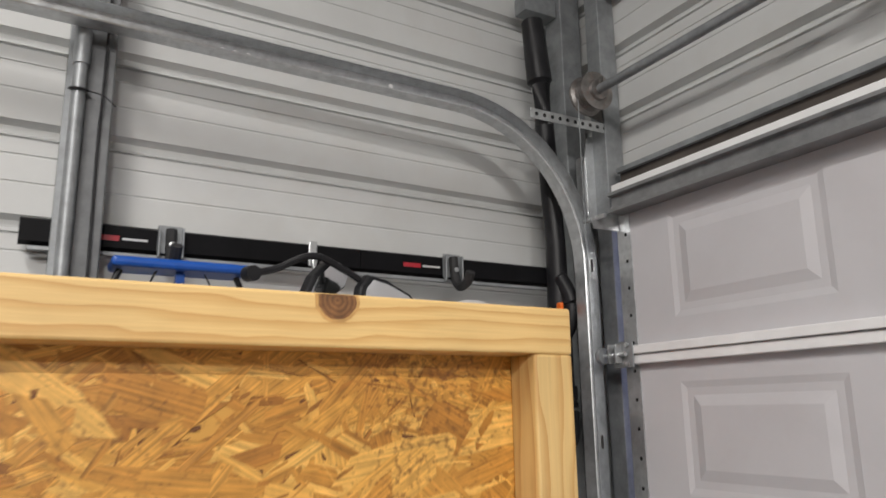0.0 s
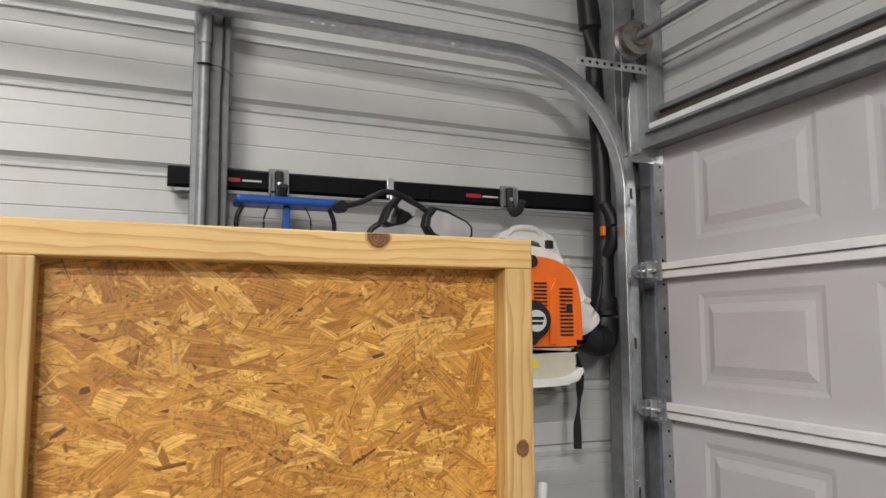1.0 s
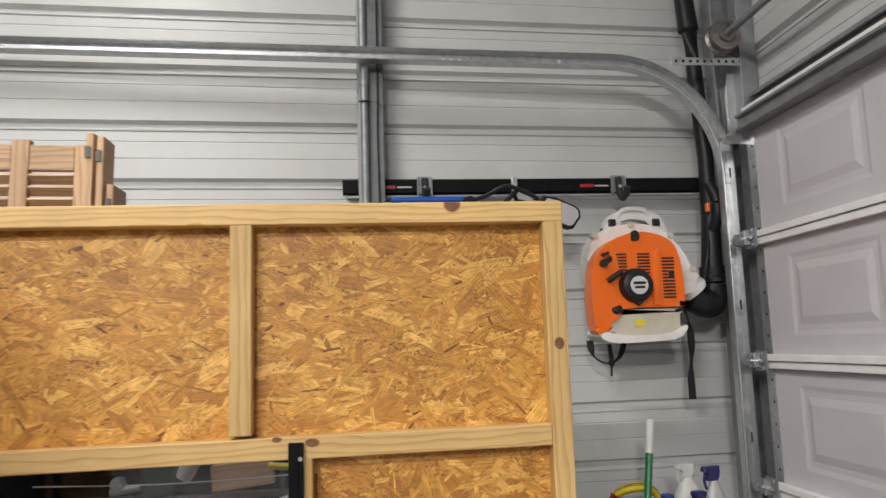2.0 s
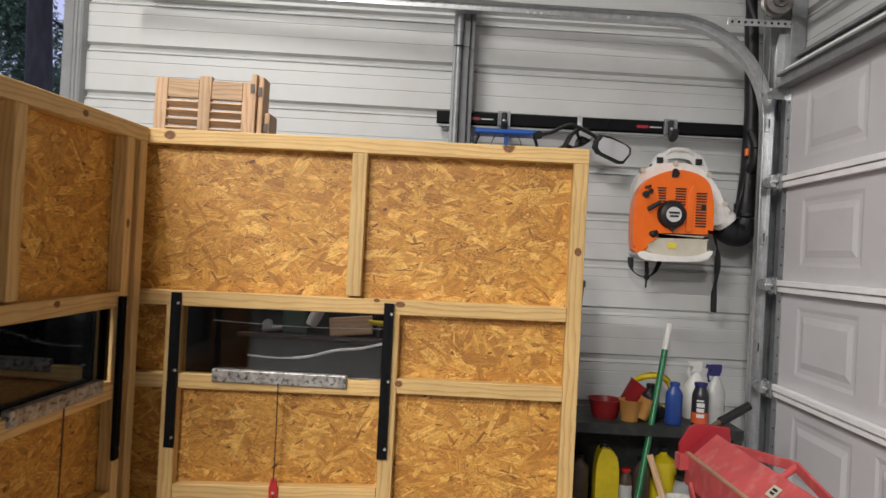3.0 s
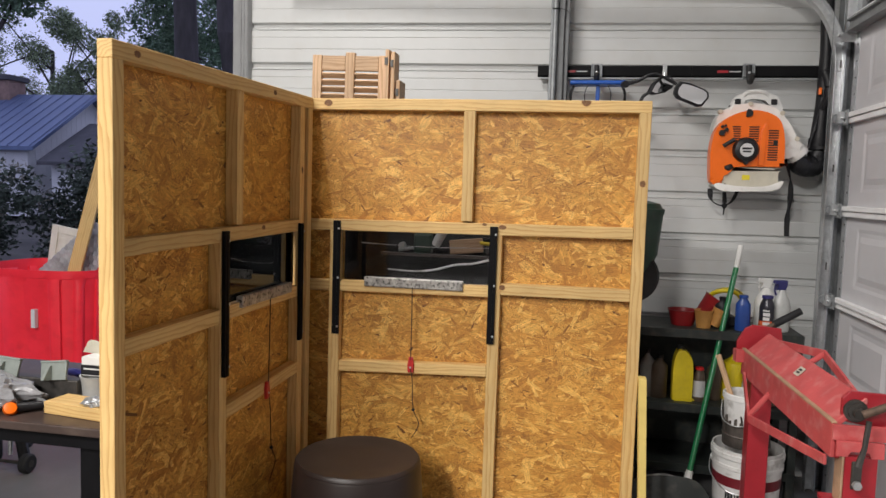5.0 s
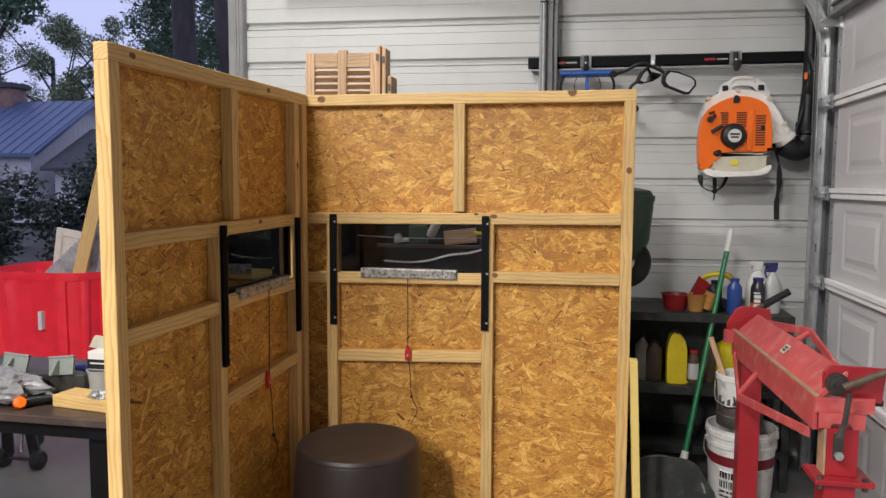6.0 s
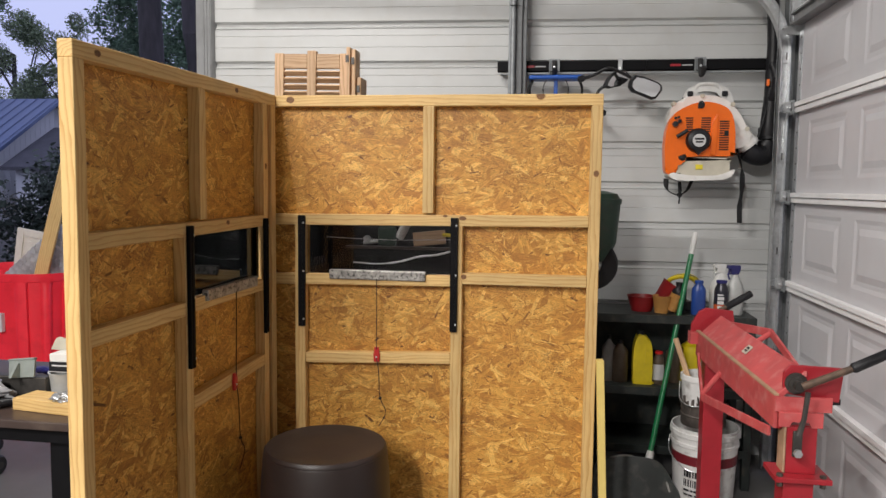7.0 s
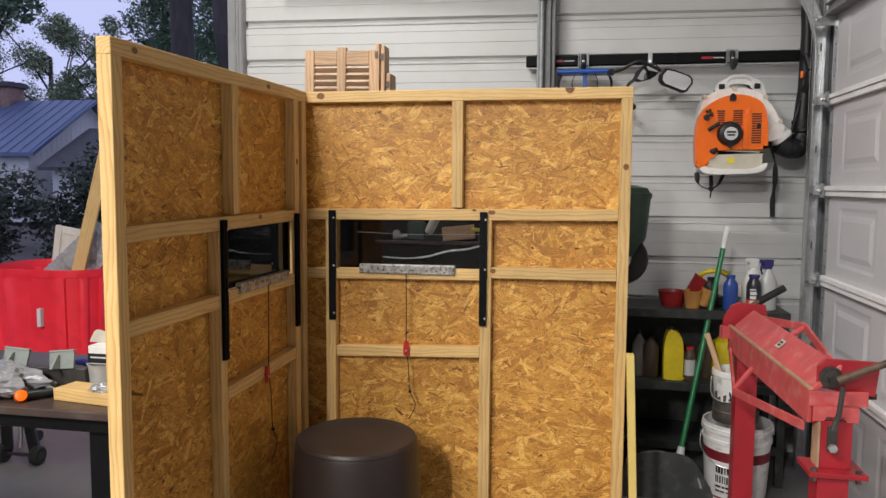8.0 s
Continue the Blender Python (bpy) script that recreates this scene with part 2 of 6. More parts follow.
def lathe(profile, steps=32, at=(0, 0, 0), turn=None, squash=1.0, bm=None):
    """A turned solid from rows of (radius, height)."""
    bm = bm or bmesh.new()
    m = Matrix.Translation(at) @ (turn or Matrix.Identity(4))
    rings = []
    for r, z in profile:
        if r < 1e-6:
            rings.append([bm.verts.new(m @ Vector((0, 0, z)))])
        else:
            rings.append([bm.verts.new(m @ Vector((r * math.cos(a), squash * r * math.sin(a), z))) for a in (2 * math.pi * i / steps for i in range(steps))])
    for a, b in zip(rings, rings[1:]):
        for i in range(steps):
            j = (i + 1) % steps
            if len(a) == 1 and len(b) == 1:
                continue
            if len(a) == 1:
                bm.faces.new((a[0], b[j], b[i]))
            elif len(b) == 1:
                bm.faces.new((a[i], a[j], b[0]))
            else:
                bm.faces.new((a[i], a[j], b[j], b[i]))
    return bm


def tube(points, radius, steps=10, bm=None, flat=1.0, closed_ends=True):
    """A round bar through points; radius may be a list."""
    bm = bm or bmesh.new()
    pts = [Vector(p) for p in points]
    radii = radius if isinstance(radius, (list, tuple)) else [radius] * len(pts)
    rings, up = [], Vector((0, 0, 1))
    for i, p in enumerate(pts):
        d = (pts[min(i + 1, len(pts) - 1)] - pts[max(i - 1, 0)]).normalized()
        side = d.cross(up)
        if side.length < 0.05:
            side = d.cross(Vector((0, 1, 0)))
        side.normalize()
        other = side.cross(d).normalized()
        rings.append([bm.verts.new(p + radii[i] * (side * math.cos(a) + flat * other * math.sin(a))) for a in (2 * math.pi * k / steps for k in range(steps))])
    for a, b in zip(rings, rings[1:]):
        for i in range(steps):
            j = (i + 1) % steps
            bm.faces.new((a[i], a[j], b[j], b[i]))
    if closed_ends:
        bm.faces.new(rings[0][::-1])
        bm.faces.new(rings[-1])
    return bm


def smooth_path(points, n=8):
    """More points along a smooth curve through the given ones."""
    p = [Vector(q) for q in points]
    out = []
    for i in range(len(p) - 1):
        a, b, c, d = p[max(i - 1, 0)], p[i], p[i + 1], p[min(i + 2, len(p) - 1)]
        for k in range(n):
            t = k / n
            out.append(0.5 * (2 * b + (c - a) * t + (2 * a - 5 * b + 4 * c - d) * t * t + (3 * b - a - 3 * c + d) * t ** 3))
    return out + [p[-1]]


def extrude(outline, depth, m=None, bevel=0.0, bm=None):
    """A flat outline of (x, z) made depth thick along y."""
    bm = bm or bmesh.new()
    m = m or Matrix.Identity(4)
    a = [bm.verts.new(m @ Vector((x, 0, z))) for x, z in outline]
    b = [bm.verts.new(m @ Vector((x, depth, z))) for x, z in outline]
    k = len(outline)
    fs = [bm.faces.new(a), bm.faces.new(b[::-1])]
    for i in range(k):
        fs.append(bm.faces.new((a[i], b[i], b[(i + 1) % k], a[(i + 1) % k])))
    if bevel:
        es = list(set(fs[0].edges) | set(fs[1].edges))
        bmesh.ops.bevel(bm, geom=es, offset=bevel, segments=3, profile=0.5, affect="EDGES")
    return bm


def mesh_of(name, bm, mat, smooth=False):
    bmesh.ops.recalc_face_normals(bm, faces=bm.faces)
    me = bpy.data.meshes.new(name)
    bm.to_mesh(me)
    bm.free()
    for one in (mat if isinstance(mat, (list, tuple)) else [mat]):
        me.materials.append(one)
    if smooth:
        me.shade_smooth()
        me.set_sharp_from_angle(angle=radians(35))
    return me


def part(name, bm, mat, parent, label="", smooth=False, at=None):
    ob = new(name, mesh_of(name, bm, mat, smooth))
    ob.parent = parent
    if at is not None:
        ob.matrix_basis = at
    if label:
        ob["label"] = label
    return ob


SITE = Matrix.Identity(4)  # where the group of things that is being built stands


def solid(name, bm, mat, label, category, kind="", smooth=False, at=None, group=""):
    ob = new(name, mesh_of(name, bm, mat, smooth))
    ob.matrix_basis = SITE @ (at or Matrix.Identity(4))
    return tagged(ob, label, category, group, kind)


def thing(name, at, label, category, group="", kind=""):
    ob = new(name)
    ob.empty_display_size = 0.1
    ob.matrix_basis = SITE @ at
    return tagged(ob, label, category, group, kind)


def board(name, parent, a, b, width, depth, mat, label="", up=(0, 0, 1), bevel=0.0025):
    """A sawn stick from a to b in the parent's space; its grain runs along it. width lies along up, depth across."""
    a, b = Vector(a), Vector(b)
    x = (b - a).normalized()
    z = Vector(up)
    z = (z - x * z.dot(x)).normalized()
    y = z.cross(x)
    m = Matrix((x, y, z)).transposed().to_4x4()
    m.translation = (a + b) / 2
    h = (b - a).length / 2
    return part(name, block(-h, h, -depth / 2, depth / 2, -width / 2, width / 2, bevel), mat, parent, label, at=m)


# ---- the garage shell ----
WALL_Y, DOOR_X, JAMB_X, FLOOR_BACK, LEFT_X, CEIL = 2.235, 1.37, -1.615, -8.5, -4.1, 4.3
PITCH = 0.217
SKEW = 0.045  # the back wall stands some degrees off the panels


def rib_profile(z0, z1, first):
    """Rows of (z, depth) of the sheet: a deep rib every PITCH, two shallow creases between."""
    rows, z = [], first
    while z < z1 + PITCH:
        for dz, d in ((-0.030, 0), (-0.0285, 0.009), (-0.0245, 0.009), (-0.022, 0.001), (-0.010, 0.021), (0.007, 0.024), (0.0165, 0), (0.086, 0), (0.0875, 0.0025), (0.0905, 0.0025), (0.092, 0), (0.149, 0), (0.1505, 0.0025), (0.1535, 0.0025), (0.155, 0)):
            rows.append((z + dz, d))
        z += PITCH
    return [r for r in rows if z0 <= r[0] <= z1]


def siding(u0, u1, z0, z1, first, place):
    """A ribbed sheet; place(u, depth, z) gives its points. The back sheet lies 3 cm behind."""
    bm = bmesh.new()
    rows = [(z0, 0)] + rib_profile(z0, z1, first) + [(z1, 0)]
    f = [[bm.verts.new(place(u, d, z)) for z, d in rows] for u in (u0, u1)]
    k = [[bm.verts.new(place(u, 0.06, z)) for z in (z0, z1)] for u in (u0, u1)]
    for i in range(len(rows) - 1):
        bm.faces.new((f[0][i], f[1][i], f[1][i + 1], f[0][i + 1]))
    bm.faces.new((k[0][0], k[0][1], k[1][1], k[1][0]))
    bm.faces.new([k[0][0]] + f[0] + [k[0][1]])
    bm.faces.new([k[1][0]] + f[1] + [k[1][1]])
    bm.faces.new((k[0][0], f[0][0], f[1][0], k[1][0]))
    bm.faces.new((k[0][1], f[0][-1], f[1][-1], k[1][1]))
    return bm


RIB_FIRST = 0.174
back = lambda u, d, z: (u, WALL_Y + SKEW * (u - 0.3) + d, z)
solid("wall_back", siding(JAMB_X, 1.64, 0, CEIL, RIB_FIRST, back), SIDING, "unseen ribbed left siding, darkened to cut bounce light on the back wall", "wall", "structure")
solid("wall_back_header", siding(LEFT_X, JAMB_X, 2.69, CEIL, RIB_FIRST, back), SIDING, "unseen ribbed left siding, darkened to cut bounce light over the open bay", "wall", "structure")
front = lambda u, d, z: (1.555 + d, u, z)
solid("wall_front", siding(-0.70, WALL_Y + 0.05, 2.30, CEIL, RIB_FIRST + 0.03, front), SIDING, "unseen ribbed left siding, darkened to cut bounce light above the overhead door", "wall", "structure")
solid("wall_front_low", block(1.555, 1.615, 1.975, WALL_Y + 0.05, 0, 2.30), SIDING, "off-white steel return beside the overhead door", "wall", "structure")
solid("wall_front_far", siding(FLOOR_BACK, -0.70, 0, CEIL, RIB_FIRST, front), DARK_UNSEEN, "unseen ribbed siding beyond the overhead door, darkened to cut bounce light", "wall", "structure")
solid("wall_front_reveal", block(1.51, 1.554, -0.76, -0.672, 0, 2.30), DARK_UNSEEN, "unseen reveal at the end of the overhead door, darkened to cut bounce light", "wall", "structure")
rear = lambda u, d, z: (u, FLOOR_BACK - d, z)
solid("wall_rear", siding(LEFT_X, 1.64, 0, CEIL, RIB_FIRST, rear), DARK_UNSEEN, "unseen ribbed rear siding, darkened to cut bounce light", "wall", "structure")
left = lambda u, d, z: (LEFT_X - d, u, z)
solid("wall_left", siding(FLOOR_BACK, 1.90, 0, CEIL, RIB_FIRST, left), DARK_UNSEEN, "unseen ribbed left siding, darkened to cut bounce light", "wall", "structure")
solid("ceiling", block(LEFT_X - 0.1, 1.7, FLOOR_BACK - 0.1, WALL_Y + 0.15, CEIL, CEIL + 0.05), CEILING, "unseen ceiling, darkened to cut bounce light", "ceiling", "structure")
solid("floor", block(LEFT_X - 0.1, 1.7, FLOOR_BACK - 0.1, WALL_Y + 0.16, -0.12, 0), CONCRETE, "stained grey concrete garage floor", "floor", "structure")


# ---- framed panels of the blind ----
def clip(poly, x0, x1, z0, z1):
    """Cuts a convex polygon to a rectangle."""
    for axis, limit, sign in ((0, x0, 1), (0, x1, -1), (1, z0, 1), (1, z1, -1)):
        out = []
        for i, p in enumerate(poly):
            q = poly[(i + 1) % len(poly)]
            a, b = sign * (p[axis] - limit), sign * (q[axis] - limit)
            if a >= 0:
                out.append(p)
            if a * b < 0:
                t = a / (a - b)
                out.append((p[0] + t * (q[0] - p[0]), p[1] + t * (q[1] - p[1])))
        poly = out
        if len(poly) < 3:
            return []
    return poly


def strand_board(areas, seed):
    """A sheet of pressed flakes in the plane y = 0, facing -y: long thin flakes laid over each other at all angles."""
    rng = random.Random(seed)
    bm = bmesh.new()
    uv = bm.loops.layers.uv.new("grain")
    for x0, x1, z0, z1 in areas:
        box(bm, x0, x1, 0.0, 0.011, z0, z1)
        area = (x1 - x0) * (z1 - z0)
        for k in range(int(area * 8500)):
            cx, cz = rng.uniform(x0, x1), rng.uniform(z0, z1)
            ln, wd = rng.uniform(0.035, 0.135) / 2, rng.choice((0.006, 0.010, 0.015, 0.022, 0.034)) * rng.uniform(0.7, 1.2) / 2
            small = rng.random() < 0.68
            if small:
                ln, wd = ln * rng.uniform(0.15, 0.5), wd * rng.uniform(0.12, 0.35)
            a = rng.gauss(0, 0.55) if rng.random() < 0.8 else rng.uniform(0, math.pi)
            c, s = math.cos(a), math.sin(a)
            sk = rng.uniform(-0.3, 0.3) * ln
            tip_a, tip_b = rng.uniform(0.7, 1), rng.uniform(0.7, 1)
            local = [(-ln + sk, -wd * rng.uniform(0.6, 0.98)), (ln * rng.uniform(-0.4, 0.2), -wd), (ln * tip_a, -wd * rng.uniform(0.7, 0.98)), (ln - sk, wd * rng.uniform(-0.2, 0.5)), (ln * tip_b, wd * rng.uniform(0.75, 0.98)), (ln * rng.uniform(-0.3, 0.4), wd), (-ln * rng.uniform(0.7, 1), wd * rng.uniform(0.6, 0.98))]
            poly = clip([(cx + u * c - v * s, cz + u * s + v * c) for u, v in local], x0, x1, z0, z1)
            if len(poly) < 3:
                continue
            y = -0.0003 - 0.0014 * rng.random()
            tilt, tip = rng.uniform(-0.012, 0.012), rng.uniform(-0.012, 0.012)
            try:
                f = bm.faces.new([bm.verts.new((px, y + min(0.0012, max(-0.0012, tilt * (px - cx) + tip * (pz - cz))), pz)) for px, pz in poly])
            except ValueError:
                continue
            ou, ov = rng.uniform(0, 50) + (0 if small else 100), rng.uniform(0, 50)
            for lp in f.loops:
                dx, dz = lp.vert.co.x - cx, lp.vert.co.z - cz
                lp[uv].uv = (ou + dx * c + dz * s, ov - dx * s + dz * c)
    return bm


def knot(parent, x, z, rx, rz, y, flat_top=None):
    """A dark knot with a warm halo, set into a stick's face."""
    for name, mat, k, d in (("knot_halo", KNOT_HALO, 1.18, 0.0004), ("knot", KNOT, 1.0, 0.0008)):
        bm = bmesh.new()
        rng = random.Random(int(1000 * (x + z)))
        pts = []
        for i in range(20):
            a = 2 * math.pi * i / 20
            r = k * (1 + rng.uniform(-0.04, 0.04))
            px, pz = r * rx * math.cos(a), r * rz * math.sin(a)
            pts.append((px, pz if flat_top is None else min(pz, flat_top - z)))
        part(name, extrude(pts, 0.002), mat, parent, at=Matrix.Translation((x, y - d, z)))


S = 0.043
D = 0.04


def slotted_track(parent, x, z0, z1, name="window_track"):
    t = part(name, block(x - 0.014, x + 0.014, -0.014, -0.001, z0, z1, 0.0015), BLACK_STEEL, parent, "black steel window track")
    part("track_lip", block(x - 0.004, x + 0.004, -0.017, -0.0145, z0 + 0.004, z1 - 0.004), BLACK_STEEL, t)
    for z in (z0 + 0.03, (z0 + z1) / 2, z1 - 0.03):
        part("screw", lathe([(0, -0.0165), (0.004, -0.0165), (0.0045, -0.0145)], 10, (x + 0.009, 0, z), pose(0, 0, 0, 0, 0, 0) @ Matrix(((1, 0, 0, 0), (0, 0, 1, 0), (0, 1, 0, 0), (0, 0, 0, 1)))), GALV, t)


def pull_cord(parent, x, z_top, z_clip, z_end, sway):
    """The cord of a sliding window, with its red cleat and loose end."""
    cord = part("cord", tube(smooth_path([(x, -0.016, z_top), (x + 0.001, -0.014, (z_top + z_clip) / 2), (x, -0.012, z_clip)]), 0.0018, 6), CORD, parent, "thin dark pull cord", True)
    part("cord_tail", tube(smooth_path([(x, -0.012, z_clip - 0.03), (x + 0.25 * sway, -0.014, z_clip - 0.09), (x + 0.4 * sway, -0.016, z_end + 0.12), (x + sway, -0.018, z_end + 0.06), (x + 0.3 * sway, -0.014, z_end)]), 0.0018, 6), CORD, cord, smooth=True)
    part("cord_knot", lathe([(0, -0.007), (0.006, -0.004), (0.007, 0.002), (0, 0.007)], 10, (x + 0.42 * sway, -0.016, z_end + 0.115)), BLACK, cord, smooth=True)
    cleat = part("cleat", extrude([(-0.011, -0.03), (0.011, -0.03), (0.013, 0), (0.008, 0.03), (-0.008, 0.03), (-0.013, 0)], 0.012, Matrix.Translation((x, -0.013, z_clip - 0.02)), 0.003), RED_PLASTIC, parent, "red plastic cord cleat")
    part("screw", lathe([(0, -0.016), (0.004, -0.015), (0.004, -0.012)], 10, (x, 0, z_clip - 0.03), Matrix(((1, 0, 0, 0), (0, 0, 1, 0), (0, 1, 0, 0), (0, 0, 0, 1)))), GALV, cleat)


CORD = material("cord", (0.03, 0.014, 0.012), 0.7, spread=0.2, scale=100)
RED_PLASTIC = material("red_plastic", (0.55, 0.02, 0.02), 0.35, spread=0.08, scale=30)
FOAM = material("crushed_foil_tape", (0.40, 0.385, 0.36), 0.35, 0.4, spread=0.45, scale=34, bump=0.9, fine=70, stain=(0.02, 0.02, 0.02), stain_amount=0.9, stain_edge=0.66)


def framed_panel(name, at, width, studs, rails, sheets, window, cord, knots, label, seed, pane_mat, fall=0.0):
    """A stick frame with strand board behind it. Local x runs along the panel, y into it, the front face is y = 0."""
    p = thing(name, at, label, "wall panel", "framed panels")
    board("top_plate", p, (0, D / 2, H - S / 2 - fall), (width, D / 2, H - S / 2), S, D, PINE)
    board("bottom_plate", p, (0, D / 2, S / 2), (width, D / 2, S / 2), S, D, PINE)
    for x, z0, z1 in studs:
        top = z1 - (fall * (1 - x / width) if z1 > 1.5 else 0)
        board("stud", p, (x, D / 2, z0), (x, D / 2, top), S, D, PINE, up=(1, 0, 0))
    for x0, x1, z, z2 in rails:
        board("rail", p, (x0, D / 2, z), (x1, D / 2, z2), S, D, PINE)
    part("strand_board", strand_board(sheets, seed), OSB, p, "honey-coloured strand board", at=Matrix.Translation((0, D + 0.002, 0)))
    x0, x1, z0, z1 = window
    part("window_pane", block(x0, x1, 0.017, 0.020, z0, z1), pane_mat, p, "acrylic sliding pane, its tint blackened on the shaded panel")
    part("grip_strip", block(cord[0] - 0.195, cord[0] + 0.195, -0.012, 0.012, z0 - 0.022, z0 + 0.016, 0.004), FOAM, p, "crumpled grey foil-faced lifting strip")
    slotted_track(p, x0 - 0.014, z0 - 0.217, z1 + 0.03)
    slotted_track(p, x1 + 0.014, z0 - 0.217, z1 + 0.03)
    pull_cord(p, *cord)
    for row in knots:
        knot(p, *row)
    return p


H = 1.802
# panel facing the camera: local x = 0 at the corner
AX = -0.865
fx = lambda x: x - AX
a_studs = [(fx(-0.843), S, H - S), (fx(0.453), S, H - S), (fx(-0.185), 1.345, H - S), (fx(-0.703), S, 1.300), (fx(-0.068), S, 1.300)]
a_rails = [(fx(-0.82), fx(0.431), 1.3115, 1.3235), (fx(-0.68), fx(-0.09), 1.074, 1.082), (fx(-0.82), fx(-0.725), 1.072, 1.073), (fx(-0.046), fx(0.431), 1.093, 1.094), (fx(-0.68), fx(-0.09), 0.753, 0.774)]
a_win = (fx(-0.679), fx(-0.092), 1.100, 1.300)
a_sheets = [(0, fx(0.475), 0.0, 1.085), (0, a_win[0], 1.085, 1.312), (a_win[1], fx(0.475), 1.085, 1.312), (0, fx(0.475), 1.312, H)]
a_knots = [(fx(0.242), H - 0.006, 0.0160, 0.0145, 0.0, H - 0.001), (fx(0.455), 1.505, 0.010, 0.012, 0.0), (fx(-0.047), 1.328, 0.014, 0.008, 0.0), (fx(-0.115), 1.336, 0.009, 0.005, 0.0), (fx(-0.04), 1.10, 0.011, 0.009, 0.0), (fx(-0.74), H - 0.018, 0.016, 0.012, 0.0)]
framed_panel("framed_panel", pose(AX, 0.96, 0), fx(0.475), a_studs, a_rails, a_sheets, a_win, (fx(-0.384), 1.085, 0.80, 0.49, 0.04), a_knots, "unfinished pine stick frame with strand board and a small tinted window", 11, WINDOW)

# panel at the corner's other side: local x = 0 at its free end, 1.33 at the corner
LL = 1.225
lx = lambda u: LL - u
b_studs = [(lx(1.2035), S, H - S), (lx(0.022), S, H - S), (lx(0.10), S, H - S), (lx(0.600), 1.335, H - S), (lx(0.702), S, 1.285)]
b_rails = [(lx(1.192), lx(0.122), 1.304, 1.312), (lx(1.192), lx(0.724), 1.063, 1.063), (lx(0.680), lx(0.122), 1.068, 1.064), (lx(0.680), lx(0.122), 0.757, 0.768)]
b_win = (lx(0.690), lx(0.136), 1.092, 1.290)
b_top = H - 0.02
b_sheets = [(0.022, LL, 0.0, 1.07), (0.022, b_win[0], 1.07, 1.305), (b_win[1], LL, 1.07, 1.305), (0.022, LL, 1.305, b_top)]
b_knots = [(lx(1.13), H - 0.038, 0.012, 0.008, 0.0), (lx(0.35), H - 0.026, 0.012, 0.008, 0.0), (lx(0.10), 1.52, 0.008, 0.012, 0.0), (lx(0.43), 1.318, 0.012, 0.008, 0.0)]
turn = Matrix.Translation((-0.800 - 0.0175 * LL, 0.955 - 0.9998 * LL, 0)) @ Matrix.Rotation(radians(89.0), 4, "Z")
framed_panel("framed_panel", turn, LL, b_studs, b_rails, b_sheets, b_win, (lx(0.405), 1.075, 0.775, 0.43, 0.05), b_knots, "shaded pine stick frame with strand board and a small tinted window", 12, WINDOW_SHADED, 0.019)


# ---- overhead door ----
SITE = Matrix.Translation((0.085, -0.045, 0))
Y_IN = Matrix(((1, 0, 0, 0), (0, 0, 1, 0), (0, 1, 0, 0), (0, 0, 0, 1)))  # a lathe's axis turned along y
X_IN = Matrix(((0, 0, 1, 0), (0, 1, 0, 0), (1, 0, 0, 0), (0, 0, 0, 1)))  # and along x
SEAMS = (0.0, 0.565, 0.992, 1.420, 1.849, 2.305)
DOOR_END, DOOR_FAR = 1.985, -0.62
STRUT = material("dull_strut_steel", (0.27, 0.275, 0.28), 0.45, 0.5, spread=0.2, scale=18, bump=0.1)
door = thing("door_1", pose(0, 0, 0), "closed pale grey sectional overhead garage door with raised panels", "garage door", kind="structure")


def raised_panel(y0, y1, z0, z1):
    """A moulded field: a groove round it and a face that stands proud."""
    bm = bmesh.new()
    rows = ((0.0, 0.0), (0.016, 0.0035), (0.034, 0.0035), (0.060, -0.003))
    rings = []
    for inset, d in rows:
        rings.append([bm.verts.new((DOOR_X + d, y, z)) for y, z in ((y0 - inset, z0 + inset), (y1 + inset, z0 + inset), (y1 + inset, z1 - inset), (y0 - inset, z1 - inset))])
    for a, b in zip(rings, rings[1:]):
        for i in range(4):
            bm.faces.new((a[i], a[(i + 1) % 4], b[(i + 1) % 4], b[i]))
    bm.faces.new(rings[-1])
    return bm


def section_face(z0, z1, fields):
    """A door section whose face is cut open where the moulded fields sit."""
    bm = bmesh.new()
    ys = sorted({DOOR_END, DOOR_FAR, *[y for f in fields for y in f[:2]]}, reverse=True)
    fz0, fz1 = (fields[0][2], fields[0][3])
    for ya, yb in zip(ys, ys[1:]):
        hole = any(f[0] == ya for f in fields)
        for za, zb in ((z0, fz0), (fz0, fz1), (fz1, z1)):
            if hole and za == fz0:
                continue
            vs = [bm.verts.new((DOOR_X, y, z)) for y, z in ((ya, za), (yb, za), (yb, zb), (ya, zb))]
            bm.faces.new(vs)
    bmesh.ops.remove_doubles(bm, verts=bm.verts, dist=1e-5)
    box(bm, DOOR_X + 0.012, DOOR_X + 0.05, DOOR_FAR, DOOR_END, z0 + 0.001, z1 - 0.001)
    return bm


